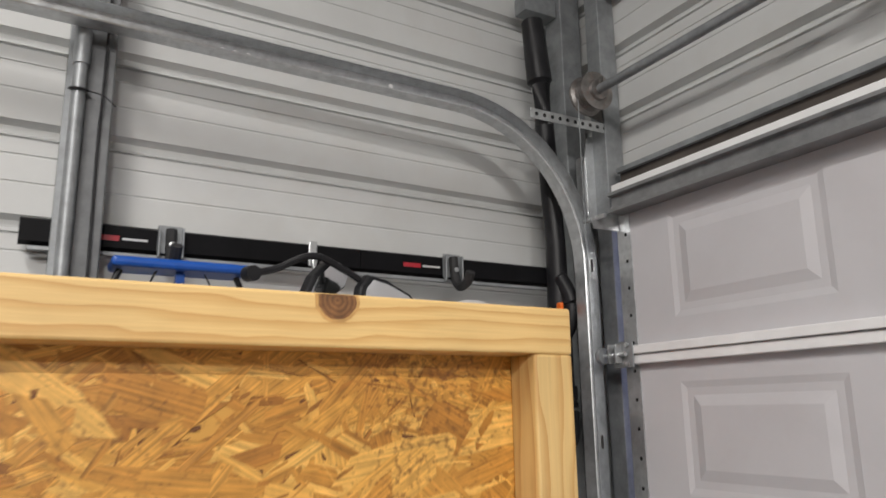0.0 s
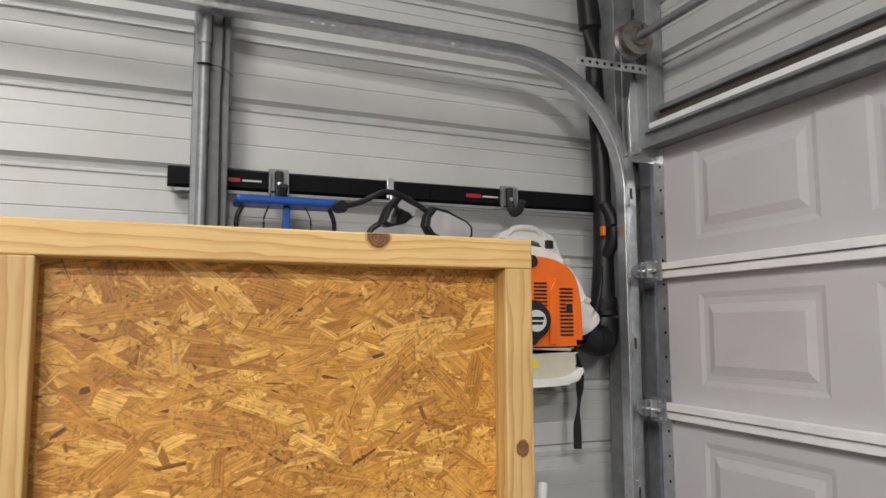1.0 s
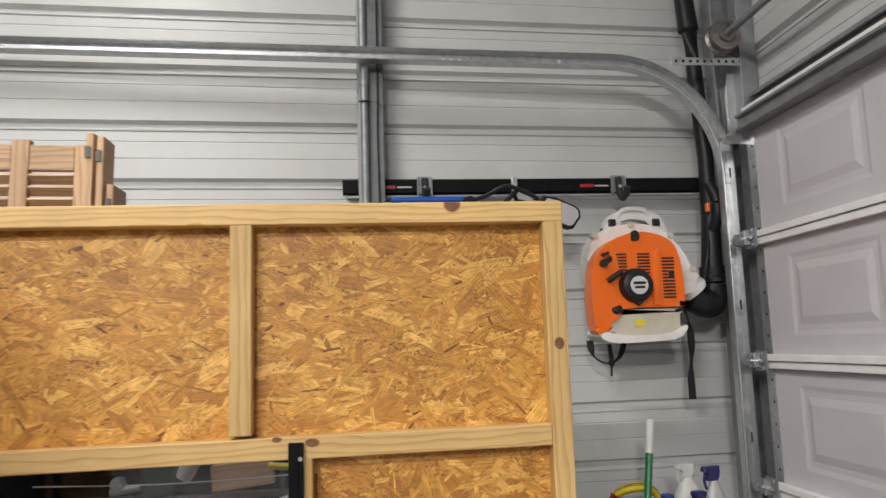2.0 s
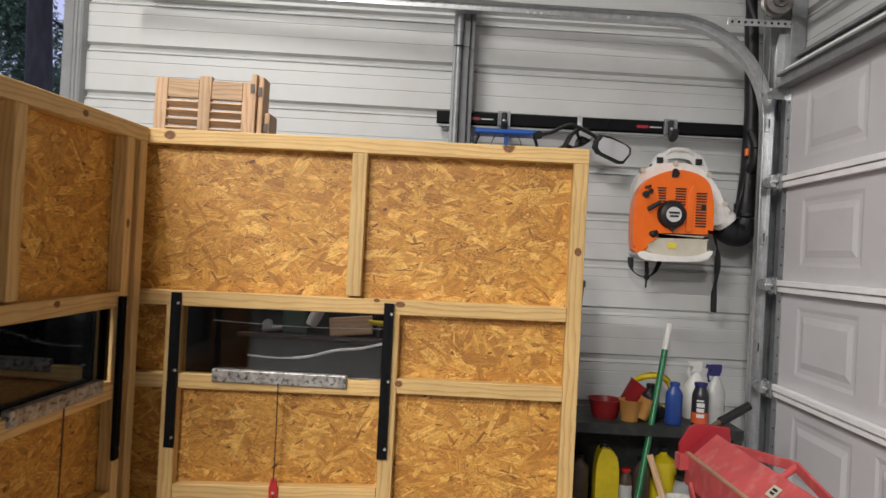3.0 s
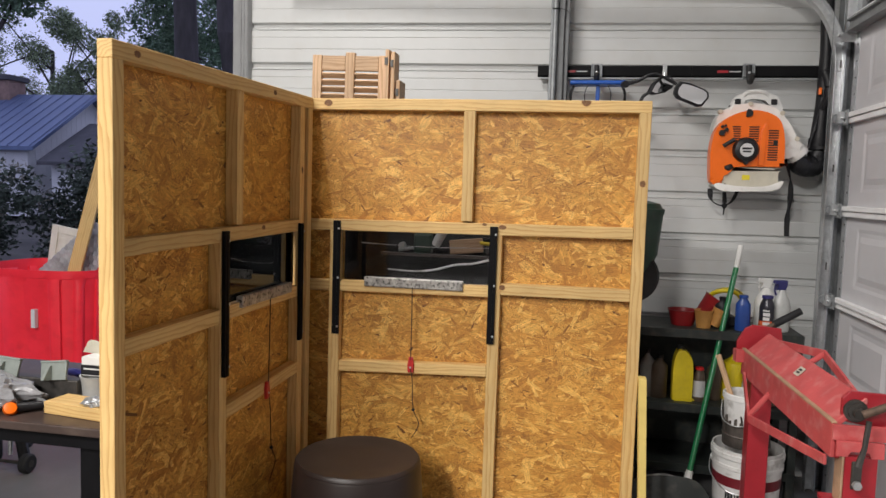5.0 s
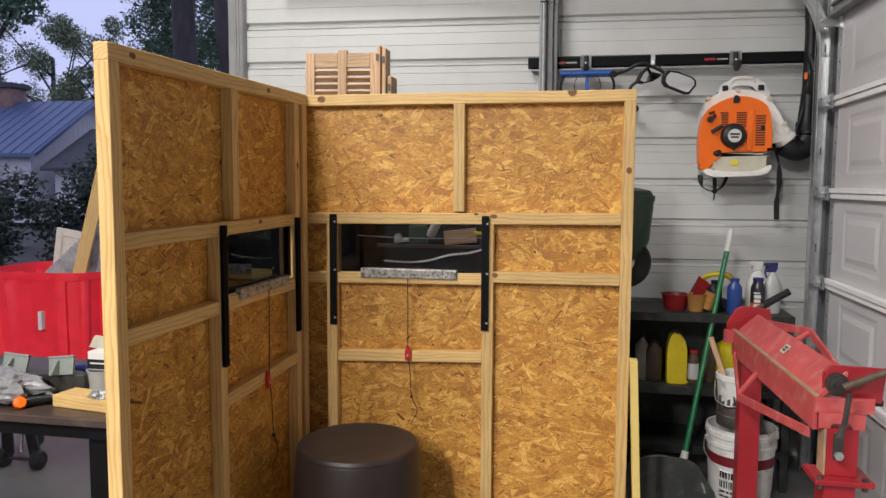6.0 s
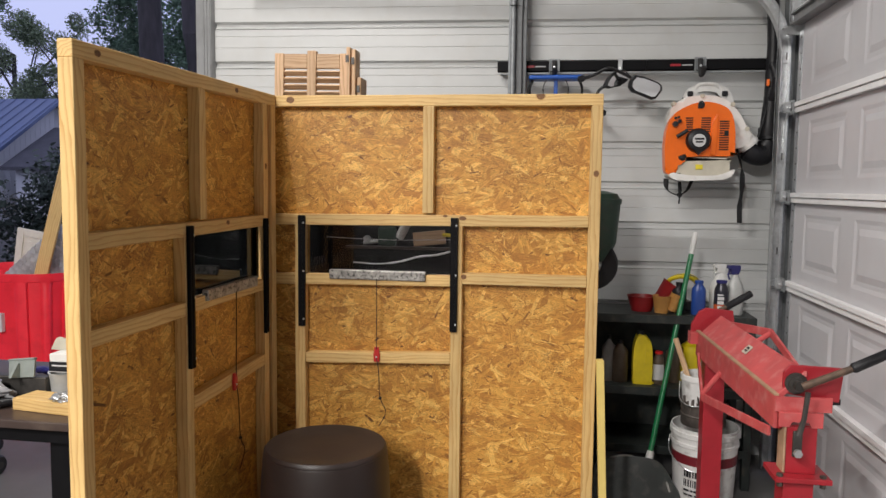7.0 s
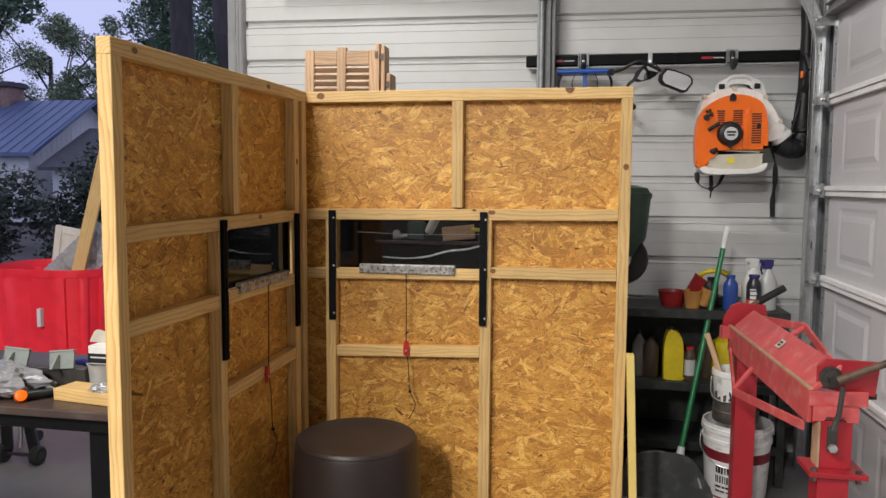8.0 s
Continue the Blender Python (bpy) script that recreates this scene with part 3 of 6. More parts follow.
for z0, z1 in zip(SEAMS, SEAMS[1:]):
    lo, hi = (z0 + 0.083, z1 - 0.077) if z0 > 0 else (0.16, 0.47)
    if z1 == SEAMS[-1]:
        lo, hi = 1.932, 2.205
    fields = [(1.80 - 0.575 * k, 1.36 - 0.575 * k, lo, hi) for k in range(4)]
    sec = part("section", section_face(z0 + 0.001, z1 - 0.001, fields), DOOR_PAINT, door)
    for f in fields:
        part("raised_panel", raised_panel(*f), DOOR_PAINT, sec)
for z in SEAMS[1:-1]:
    s1 = part("seam_strip", block(DOOR_X - 0.022, DOOR_X - 0.002, DOOR_FAR, DOOR_END - 0.03, z - 0.026, z - 0.002, 0.002), WHITE_STEEL, door, "white steel stiffening strip")
    part("strip_lip", block(DOOR_X - 0.030, DOOR_X - 0.002, DOOR_FAR, DOOR_END - 0.03, z, z + 0.022, 0.002), WHITE_STEEL, s1)
    hinge = part("roller_hinge", block(DOOR_X - 0.034, DOOR_X - 0.0305, 1.925, 2.0, z - 0.035, z + 0.035, 0.001), DULL_GALV, door, "galvanized roller hinge")
    part("hinge_leaf", block(DOOR_X - 0.058, DOOR_X - 0.035, 1.965, 1.969, z - 0.022, z + 0.028), GALV, hinge)
    part("hinge_leaf", block(DOOR_X - 0.058, DOOR_X - 0.035, 1.993, 1.997, z - 0.022, z + 0.028), GALV, hinge)
    part("roller_stem", tube([(DOOR_X - 0.045, 1.94, z), (DOOR_X - 0.045, 2.03, z)], 0.006), GALV, hinge, smooth=True)
    part("roller", lathe([(0, -0.008), (0.021, -0.008), (0.024, 0), (0.021, 0.008), (0, 0.008)], 16, (DOOR_X - 0.045, 2.03, z), Y_IN), DULL_GALV, hinge, smooth=True)
    for dz in (-0.026, 0.026):
        part("bolt", lathe([(0, -0.004), (0.006, -0.004), (0.006, 0.002)], 6, (DOOR_X - 0.037, 1.943, z + dz), X_IN), GALV, hinge)
stile = part("end_stile", block(DOOR_X - 0.004, DOOR_X - 0.001, 1.935, DOOR_END, 0.02, 2.25), GALV, door, "galvanized end stile with a row of punched holes")
for k in range(29):
    z = 0.08 + 0.075 * k
    part("punched_hole", lathe([(0, -0.0008), (0.005, -0.0008), (0.005, 0.0)], 8, (DOOR_X - 0.0042, 1.952, z), X_IN), BLACK, stile)
strut = part("top_strut", extrude([(0, 0), (-0.055, 0), (-0.055, 0.010), (-0.040, 0.012), (-0.040, 0.045), (-0.055, 0.047), (-0.055, 0.056), (0, 0.056)], -2.56, Matrix.Translation((DOOR_X - 0.002, 1.96, 2.238))), STRUT, door, "dull steel stiffening bar along the top")
part("top_edge", block(DOOR_X - 0.016, DOOR_X + 0.05, DOOR_FAR, DOOR_END, 2.302, 2.330, 0.002), WHITE_STEEL, door, "white top edge")
fix = part("top_fixture", extrude([(0, 0), (-0.09, 0.0), (-0.10, 0.03), (-0.03, 0.05), (0, 0.10)], 0.004, Matrix.Translation((DOOR_X - 0.006, 1.975, 2.195))), GALV, door, "galvanized top roller bracket")
part("roller_stem", tube([(DOOR_X - 0.085, 1.94, 2.225), (DOOR_X - 0.085, 2.03, 2.225)], 0.006), GALV, fix, smooth=True)

# Dark strip that paints the shadow band in the hollow under the siding.
HEADER_SHADOW = material("header_shadow_tone", (0.10, 0.085, 0.075), 0.5, 0.4, spread=0.25, scale=8, bump=0.1)
solid("header_shadow_band", block(1.425, 1.468, -0.66, 2.02, 2.335, 2.40, 0.002), HEADER_SHADOW, "dark strip for the shadow in the hollow over the overhead door", "header", "structure")
solid("header_flange", block(1.41, 1.424, -0.66, 2.02, 2.385, 2.40, 0.001), DULL_GALV, "thin steel flange over the overhead door", "header", "structure")
solid("jamb_post", block(1.40, 1.466, 2.045, 2.105, 0, CEIL, 0.003), DULL_GALV, "galvanized square steel post beside the overhead door", "post", "structure")
solid("corner_post", block(1.375, 1.455, 2.195, 2.276, 0, CEIL, 0.003), DULL_GALV, "galvanized square steel post in the corner", "post", "structure")
solid("girt", block(1.25, 1.374, 2.215, 2.276, 2.98, 3.04, 0.003), DULL_GALV, "galvanized steel girt on the wall", "girt", "structure")
solid("girt", block(1.405, 1.466, -0.66, 2.044, 2.98, 3.04, 0.003), DULL_GALV, "galvanized steel girt over the door", "girt", "structure")
solid("eave_girt", block(0.08, 1.374, 2.24, 2.30, 3.30, 3.36, 0.003), DULL_GALV, "galvanized steel girt under the ceiling", "girt", "structure")


def channel(path, normal_of):
    """A door track: a C-section swept along a path in the plane y = 0."""
    prof = [(-0.021, -0.046), (-0.024, -0.044), (-0.024, 0.0), (0.024, 0.0), (0.024, -0.044), (0.021, -0.046), (0.021, -0.040), (0.0215, -0.003), (-0.0215, -0.003), (-0.021, -0.040)]
    bm, rings = bmesh.new(), []
    for (x, z), (nx, nz) in zip(path, normal_of):
        rings.append([bm.verts.new((x + a * nx, b, z + a * nz)) for a, b in prof])
    k = len(prof)
    for a, b in zip(rings, rings[1:]):
        for i in range(k):
            bm.faces.new((a[i], a[(i + 1) % k], b[(i + 1) % k], b[i]))
    bm.faces.new(rings[0])
    bm.faces.new(rings[-1][::-1])
    return bm


tr_pts, tr_nrm = [(1.334, 0.02), (1.334, 2.11)], [(1, 0), (1, 0)]
for k in range(1, 17):
    a = math.pi / 2 * k / 16
    tr_pts.append((0.90 + 0.434 * math.cos(a), 2.111 + 0.434 * math.sin(a)))
    tr_nrm.append((math.cos(a), math.sin(a)))
tr_pts.append((-1.43, 2.588))
tr_nrm.append((0, 1))
track = thing("door_track", pose(0, 2.112, 0), "galvanized overhead door track that curves into the horizontal", "door track")
part("rail", channel(tr_pts, tr_nrm), GALV, track, smooth=False)
part("back_angle", block(1.366, 1.370, -0.012, 0.035, 0.02, 2.46), GALV, track, "galvanized mounting angle")
part("back_angle", block(1.371, 1.396, 0.030, 0.035, 0.02, 2.46), GALV, track)
for z in (0.45, 1.15, 1.62, 2.11):
    j = part("track_bracket", block(1.312, 1.365, -0.012, -0.006, z - 0.03, z + 0.03, 0.001), GALV, track, "bolted track bracket")
    part("slot", block(1.331, 1.337, -0.0505, -0.0475, z - 0.018, z + 0.018), DARK_STEEL, j)
for x in (0.28, 0.31, 0.34, 0.72):
    part("rivet", lathe([(0, -0.003), (0.006, -0.002), (0.007, 0)], 10, (x, -0.004, 2.553), Y_IN), WHITE_STEEL, track)
brace = part("perforated_brace", block(1.13, 1.44, -0.064, -0.060, 2.520, 2.550, 0.001), GALV, track, "perforated galvanized angle brace")
for k in range(10):
    part("punched_hole", lathe([(0, -0.065), (0.006, -0.065), (0.006, -0.064)], 8, (1.15 + 0.028 * k, 0, 2.535), Y_IN), BLACK, brace)
part("flag_bracket", extrude([(0, 0), (0.07, 0), (0.07, 0.26), (0.02, 0.26), (0, 0.16)], 0.004, Matrix.Translation((1.358, -0.01, 2.26))), GALV, track, "galvanized flag bracket")

drum = thing("cable_drum_shaft", pose(1.318, 2.0, 2.612), "steel door shaft with a cast cable drum beside the corner", "door shaft")
CAST = material("cast_alloy", (0.24, 0.225, 0.215), 0.4, 0.8, spread=0.3, scale=30, bump=0.2, stain=(0.25, 0.1, 0.06), stain_amount=0.35)
part("shaft", tube([(0, 0.06, 0), (0, -2.55, 0)], 0.0135, 14), DULL_GALV, drum, "bare steel shaft", True)
d1 = part("drum", lathe([(0, -0.035), (0.03, -0.035), (0.034, -0.028), (0.058, -0.024), (0.058, -0.018), (0.050, -0.014), (0.052, -0.008), (0.049, -0.004), (0.052, 0.002), (0.049, 0.006), (0.052, 0.012), (0.049, 0.016), (0.060, 0.022), (0.060, 0.030), (0, 0.030)], 36, (0, 0, 0), Y_IN), CAST, drum, "worn cast cable drum", True)
part("set_screw", tube([(0.0, -0.045, 0.012), (0.0, -0.045, 0.034)], 0.005, 6), DARK_STEEL, d1)
part("bearing_plate", extrude([(-0.045, -0.04), (0.05, -0.06), (0.05, 0.06), (-0.045, 0.04)], 0.004, Matrix.Translation((0.04, 0.05, 0))), DARK_STEEL, drum, "dark bearing plate")
part("centre_bearing", lathe([(0, -0.03), (0.028, -0.03), (0.034, -0.02), (0.034, 0.02), (0.028, 0.03), (0, 0.03)], 20, (0, -0.78, 0), Y_IN), BLACK, drum, "black collar", True)
part("collar_arm", block(0.0, 0.086, -0.80, -0.76, -0.015, 0.015, 0.003), DARK_STEEL, drum)
part("lift_cable", tube([(-0.045, 0.01, 0.0), (-0.03, 0.03, -2.4)], 0.0016, 6), DULL_GALV, drum, smooth=True)

# ---- posts, bay opening ----
SITE = Matrix.Translation((0.068, -0.045, 0))
# The shadow inside the post's channel is put into this darker steel colour.
POST_SHADED = material("shaded_galvanized_post", (0.15, 0.155, 0.16), 0.5, 0.5, spread=0.2, scale=18, bump=0.1)
solid("wall_post", block(0.0, 0.075, 2.155, 2.212, 0, CEIL, 0.003), POST_SHADED, "galvanized steel post on the back wall, coloured dark for its shadowed inside", "post", "structure")
solid("post_flange", block(-0.022, -0.001, 2.185, 2.24, 0, CEIL, 0.002), DULL_GALV, "bright galvanized flange of the wall post", "post", "structure")
conduit = thing("conduit", pose(0.004, 2.135, 0), "grey steel conduit strapped to the wall post", "conduit")
part("pipe", tube([(0, 0, 0), (0, 0, 2.50), (-0.004, 0.012, 2.56), (-0.004, 0.014, CEIL)], 0.0145, 14), DULL_GALV, conduit, smooth=True)
part("coupling", tube([(0, 0, 2.46), (0, 0, 2.54)], 0.0175, 14), DULL_GALV, conduit, smooth=True)
tie = part("cable_tie", tube([(0.018 * math.cos(a), 0.018 * math.sin(a), 2.402 + 0.004 * math.sin(a)) for a in [2 * math.pi * k / 12 for k in range(13)]], 0.003, 6), BLACK, conduit, "black cable tie with a loose tail")
part("tail", tube(smooth_path([(0.018, -0.006, 2.40), (0.05, -0.015, 2.39), (0.075, -0.01, 2.372)]), 0.0015, 5), BLACK, tie)
part("cable", tube(smooth_path([(0.052, 0.012, CEIL), (0.05, 0.008, 2.6), (0.047, 0.012, 2.3), (0.05, 0.010, 1.9), (0.05, 0.012, 1.0)]), 0.003, 6), BLACK, conduit, "black cable")

SITE = Matrix.Translation((0, 0.04, 0))
TRIM = material("jamb_trim", (0.30, 0.305, 0.31), 0.45, 0.3, spread=0.12, scale=6)
solid("jamb_trim", block(JAMB_X - 0.055, JAMB_X - 0.001, 2.06, 2.22, 0, 2.69, 0.003), TRIM, "pale grey steel jamb of the open bay", "jamb", "structure")
for k in range(3):
    solid("jamb_rib", block(JAMB_X - 0.046 + 0.017 * k, JAMB_X - 0.039 + 0.017 * k, 2.053, 2.0595, 0, 2.645, 0.001), TRIM, "raised rib of the pale grey jamb", "jamb", "structure")
solid("jamb_stop", block(JAMB_X - 0.115, JAMB_X - 0.056, 2.11, 2.25, 0, 2.69, 0.003), TRIM, "pale grey outer jamb of the open bay", "jamb", "structure")
solid("bay_header", block(LEFT_X, JAMB_X - 0.001, 1.98, 2.20, 2.65, 2.688, 0.003), TRIM, "pale grey steel header of the open bay", "header", "structure")
SOFFIT = material("dark_eave", (0.035, 0.03, 0.028), 0.7, spread=0.3, scale=5)
solid("eave", block(LEFT_X - 0.5, 2.0, 2.40, 3.3, 2.95, 3.05, 0.004), SOFFIT, "dark wooden eave outside the bay", "eave", "structure")
solid("eave_brace", tube([(-1.80, 2.46, 2.58), (-2.02, 2.62, 2.94)], 0.022, 4), TRIM, "pale diagonal brace under the eave", "brace", "structure")

# ---- ceiling lamps, all out of view; the rearmost is an added fill ----
SITE = Matrix.Identity(4)
LENS = glowing("lamp_lens", (1.0, 0.95, 0.89), 6.0)
for x, y, z, ln, w, rz in LAMPS:
    lamp = thing("shop_light", pose(x, y, z, 0, 0, rz), "white ceiling shop light out of view, placed to light the room", "ceiling light", "ceiling lights")
    part("housing", extrude([(-0.075, 0.02), (-0.05, 0.06), (0.05, 0.06), (0.075, 0.02)], ln + 0.06, Matrix.Translation((0, -(ln + 0.06) / 2, 0))), WHITE_STEEL, lamp, at=pose(0, 0, 0, 0, 0, 90))
    part("tube", tube([(-ln / 2, 0, 0.012), (ln / 2, 0, 0.012)], 0.010, 10), LENS, lamp, "lit tube")
    for k in (-0.4, 0.4):
        part("chain", tube([(k * ln, 0, 0.06), (k * ln, 0, CEIL - z)], 0.004, 6), DULL_GALV, lamp)

# ---- tool rail and what hangs on it ----
SITE = Matrix.Translation((0.075, -0.05, 0))
LOGO_RED = material("badge_red", (0.38, 0.014, 0.026), 0.4, spread=0.05)
LOGO_WHITE = material("badge_white", (0.6, 0.6, 0.6), 0.4, spread=0.05)
RUBBER = material("rubber", (0.02, 0.02, 0.021), 0.7, spread=0.25, scale=40, bump=0.3)
rail = thing("tool_rail", pose(0, 2.215, 2.10), "black wall-mounted tool rail behind the steel post", "tool rail")
for x0, x1 in ((-0.088, 0.689), (0.691, 1.31)):
    part("rail_length", extrude([(-0.030, 0.0), (0.030, 0.0), (0.030, 0.006), (0.024, 0.022), (-0.024, 0.022), (-0.030, 0.006)], x1 - x0, None), BLACK_STEEL, rail, at=Matrix(((0, 1, 0, x0), (0, 0, -1, 0.022), (1, 0, 0, 0), (0, 0, 0, 1))))
for x in (0.056, 0.814):
    part("badge", block(x, x + 0.052, -0.002, -0.0005, -0.009, 0.003), LOGO_RED, rail, "red badge")
    part("badge_line", block(x + 0.058, x + 0.112, -0.002, -0.0005, -0.006, -0.001), LOGO_WHITE, rail, "white lettering bar")
part("lower_rail", block(-0.07, 1.31, 0.002, 0.02, -0.042, -0.034), DULL_GALV, rail)


def rail_hook(x):
    h = thing("rail_hook", pose(x, 2.215, 2.10), "grey steel hook with a black rubber grip on the tool rail", "hook", "rail hooks")
    part("back_plate", block(-0.028, 0.028, -0.006, -0.001, -0.03, 0.036, 0.002), DULL_GALV, h)
    part("cheek", block(-0.028, -0.024, -0.022, -0.006, -0.04, 0.03, 0.001), DULL_GALV, h)
    part("cheek", block(0.024, 0.028, -0.022, -0.006, -0.04, 0.03, 0.001), DULL_GALV, h)
    part("grip", tube(smooth_path([(0, -0.014, 0.025), (0, -0.022, -0.03), (0, -0.045, -0.06), (0, -0.085, -0.055), (0, -0.105, -0.03)]), 0.013, 10), RUBBER, h, "black rubber grip", True)
    part("bolt", lathe([(0, -0.034), (0.006, -0.033), (0.007, -0.028)], 10, (0, 0, -0.012), Y_IN), GALV, h)
    return h


for x in (0.216, 0.962):
    rail_hook(x)
slim = thing("slim_hook", pose(0.558, 2.215, 2.10), "narrow bright steel hook on the tool rail", "hook", "rail hooks")
part("strip", block(-0.011, 0.011, -0.006, -0.001, -0.03, 0.034, 0.002), GALV, slim)
part("peg", tube(smooth_path([(0, -0.006, -0.01), (0, -0.02, -0.045), (0, -0.06, -0.05), (0, -0.075, -0.03)]), 0.005, 8), GALV, slim, smooth=True)

BLUE = material("blue_plastic", (0.012, 0.09, 0.42), 0.35, spread=0.1, scale=15)
blue = thing("blue_carrier", pose(0.225, 2.12, 2.02), "bright blue padded carrier bar hung on the tool rail", "carrier")
part("bar", block(-0.14, 0.14, -0.05, 0.05, -0.010, 0.012, 0.008), BLUE, blue)
part("stem", block(-0.010, 0.010, -0.018, -0.002, -0.16, -0.011, 0.003), BLUE, blue)
for sx in (-1, 1):
    part("arm", tube(smooth_path([(sx * 0.12, -0.01, -0.012), (sx * 0.135, -0.01, -0.06), (sx * 0.125, 0.0, -0.16)]), 0.007, 8), BLACK, blue, smooth=True)
    part("strap", tube(smooth_path([(sx * 0.05, -0.02, -0.012), (sx * 0.065, -0.03, -0.06), (sx * 0.05, -0.02, -0.15)]), 0.004, 6, flat=0.4), RUBBER, blue)

MIRROR = material("mirror", (0.80, 0.82, 0.82), 0.05, 1.0, spread=0.02, bump=0.0)


def side_mirror(at, outline, arm, label):
    m = thing("side_mirror", at, label, "side mirror", "side mirrors")
    part("housing", extrude(outline, 0.03, None, 0.008), BLACK, m)
    cx, cz = sum(p[0] for p in outline) / len(outline), sum(p[1] for p in outline) / len(outline)
    part("pane", extrude([(cx + 0.84 * (x - cx), cz + 0.78 * (z - cz)) for x, z in outline], 0.003, Matrix.Translation((0, -0.0035, 0))), MIRROR, m, "silvered mirror pane")
    part("arm", tube(smooth_path(arm), 0.008, 8), BLACK, m, smooth=True)
    part("clamp", lathe([(0, -0.014), (0.017, -0.014), (0.017, 0.014), (0, 0.014)], 14, arm[-1], Y_IN), BLACK, m, smooth=True)


side_mirror(pose(0.665, 1.99, 1.952, 3, 14, 16), [(-0.085, 0.012), (-0.07, 0.045), (-0.02, 0.050), (0.06, 0.045), (0.082, 0.034), (0.090, 0.010), (0.070, -0.038), (0.05, -0.046), (-0.06, -0.036), (-0.082, -0.018)],
            [(-0.08, 0.02, 0.03), (-0.12, 0.03, 0.04), (-0.19, 0.06, 0.05), (-0.25, 0.09, 0.0), (-0.30, 0.10, -0.03)], "black rectangular side mirror on a bent arm")
side_mirror(pose(0.535, 2.02, 1.998, 4, -14, 30), [(-0.085, -0.02), (-0.05, 0.02), (0.0, 0.045), (0.05, 0.040), (0.075, 0.01), (0.055, -0.02), (0.01, -0.035), (-0.06, -0.035)],
            [(-0.07, 0.02, -0.02), (-0.10, 0.04, -0.04), (-0.12, 0.05, -0.10), (-0.09, 0.05, -0.15)], "black angular side mirror on a jointed arm")

# ---- backpack blower ----
ORANGE = material("orange_plastic", (0.88, 0.155, 0.004), 0.33, spread=0.06, scale=10, bump=0.05, stain=(0.6, 0.08, 0.004), stain_amount=0.2)
OFF_WHITE = material("off_white_plastic", (0.80, 0.79, 0.755), 0.42, spread=0.06, scale=14, bump=0.1, stain=(0.5, 0.47, 0.4), stain_amount=0.3)
CREAM = material("cream_plastic", (0.55, 0.515, 0.42), 0.42, spread=0.08, scale=14, bump=0.1, stain=(0.4, 0.36, 0.28), stain_amount=0.3)
PALE = material("pale_grey_plastic", (0.66, 0.655, 0.635), 0.45, spread=0.08, scale=14, bump=0.1, stain=(0.3, 0.29, 0.27), stain_amount=0.3)
YELLOW_LABEL = material("yellow_label", (0.75, 0.62, 0.03), 0.5, spread=0.05)
blow = thing("backpack_blower", pose(0.928, 2.092, 1.692), "orange and off-white backpack leaf blower hung on the tool rail", "leaf blower")


def rounded(points, n=5):
    q = [(x, 0, z) for x, z in points]
    return [(p.x, p.z) for p in smooth_path(q + [q[0]], n)[:-1]]


part("fan_housing", extrude(rounded([(-0.10, -0.10), (-0.13, 0.05), (-0.135, 0.14), (-0.07, 0.215), (0.05, 0.234), (0.145, 0.212), (0.215, 0.14), (0.255, 0.065), (0.285, 0.025), (0.262, -0.01), (0.215, -0.03), (0.15, -0.04), (0.10, -0.12)]), 0.10, Matrix.Translation((0, 0.0, 0)), 0.018), OFF_WHITE, blow, "off-white fan housing", True)
noz = part("outlet", tube([(0.22, 0.05, 0.05), (0.255, 0.05, 0.015), (0.284, 0.05, -0.018)], [0.058, 0.050, 0.048], 18), OFF_WHITE, blow, "off-white outlet nozzle", True)
part("outlet_ring", tube([(0.268, 0.05, 0.0), (0.278, 0.05, -0.011)], [0.053, 0.053], 18), OFF_WHITE, noz, smooth=True)
for px, pz in ((-0.108, 0.192), (0.03, 0.230), (0.178, 0.188), (0.252, 0.066)):
    part("boss", lathe([(0, -0.012), (0.011, -0.012), (0.012, 0.02), (0, 0.02)], 12, (px, 0.005, pz), Y_IN), CREAM, blow, smooth=True)
shell = part("engine_cover", extrude(rounded([(-0.172, -0.15), (-0.178, -0.02), (-0.165, 0.075), (-0.125, 0.138), (-0.05, 0.178), (0.03, 0.192), (0.11, 0.176), (0.16, 0.140), (0.182, 0.07), (0.188, -0.02), (0.184, -0.062), (0.165, -0.074), (-0.04, -0.078), (-0.10, -0.10), (-0.11, -0.16), (-0.14, -0.175)]), -0.085, Matrix.Translation((0, -0.001, 0)), 0.02), ORANGE, blow, "glossy orange engine cover", True)
shell.scale, shell.location = (0.92, 1, 1), (0.006, 0, 0)
part("cover_ridge", extrude([(0.060, -0.07), (0.064, 0.09), (0.085, 0.13), (0.098, 0.12), (0.092, 0.09), (0.088, -0.07)], -0.012, Matrix.Translation((0, -0.082, 0)), 0.004), ORANGE, shell)
for k in range(7):
    z = 0.112 - 0.011 * k
    part("cooling_slot", block(-0.075 + 0.002 * k, -0.035, -0.0885, -0.083, z - 0.0028, z + 0.0028), BLACK, shell)
    part("cooling_slot", block(0.008, 0.056, -0.0885, -0.083, z - 0.0028, z + 0.0028), BLACK, shell)
for k in range(13):
    z = 0.096 - 0.0115 * k
    part("cooling_slot", block(0.104, 0.152 if k not in (4, 5) else 0.125, -0.0885, -0.083, z - 0.003, z + 0.003), BLACK, shell)
part("slot_window", block(0.128, 0.150, -0.089, -0.083, 0.030, 0.052), BLACK, shell)
st = part("starter_housing", lathe([(0, -0.125), (0.034, -0.125), (0.052, -0.118), (0.060, -0.10), (0.060, -0.082), (0, -0.082)], 32, (0.0, 0, 0.002), Y_IN), BLACK, blow, "black recoil starter housing", True)
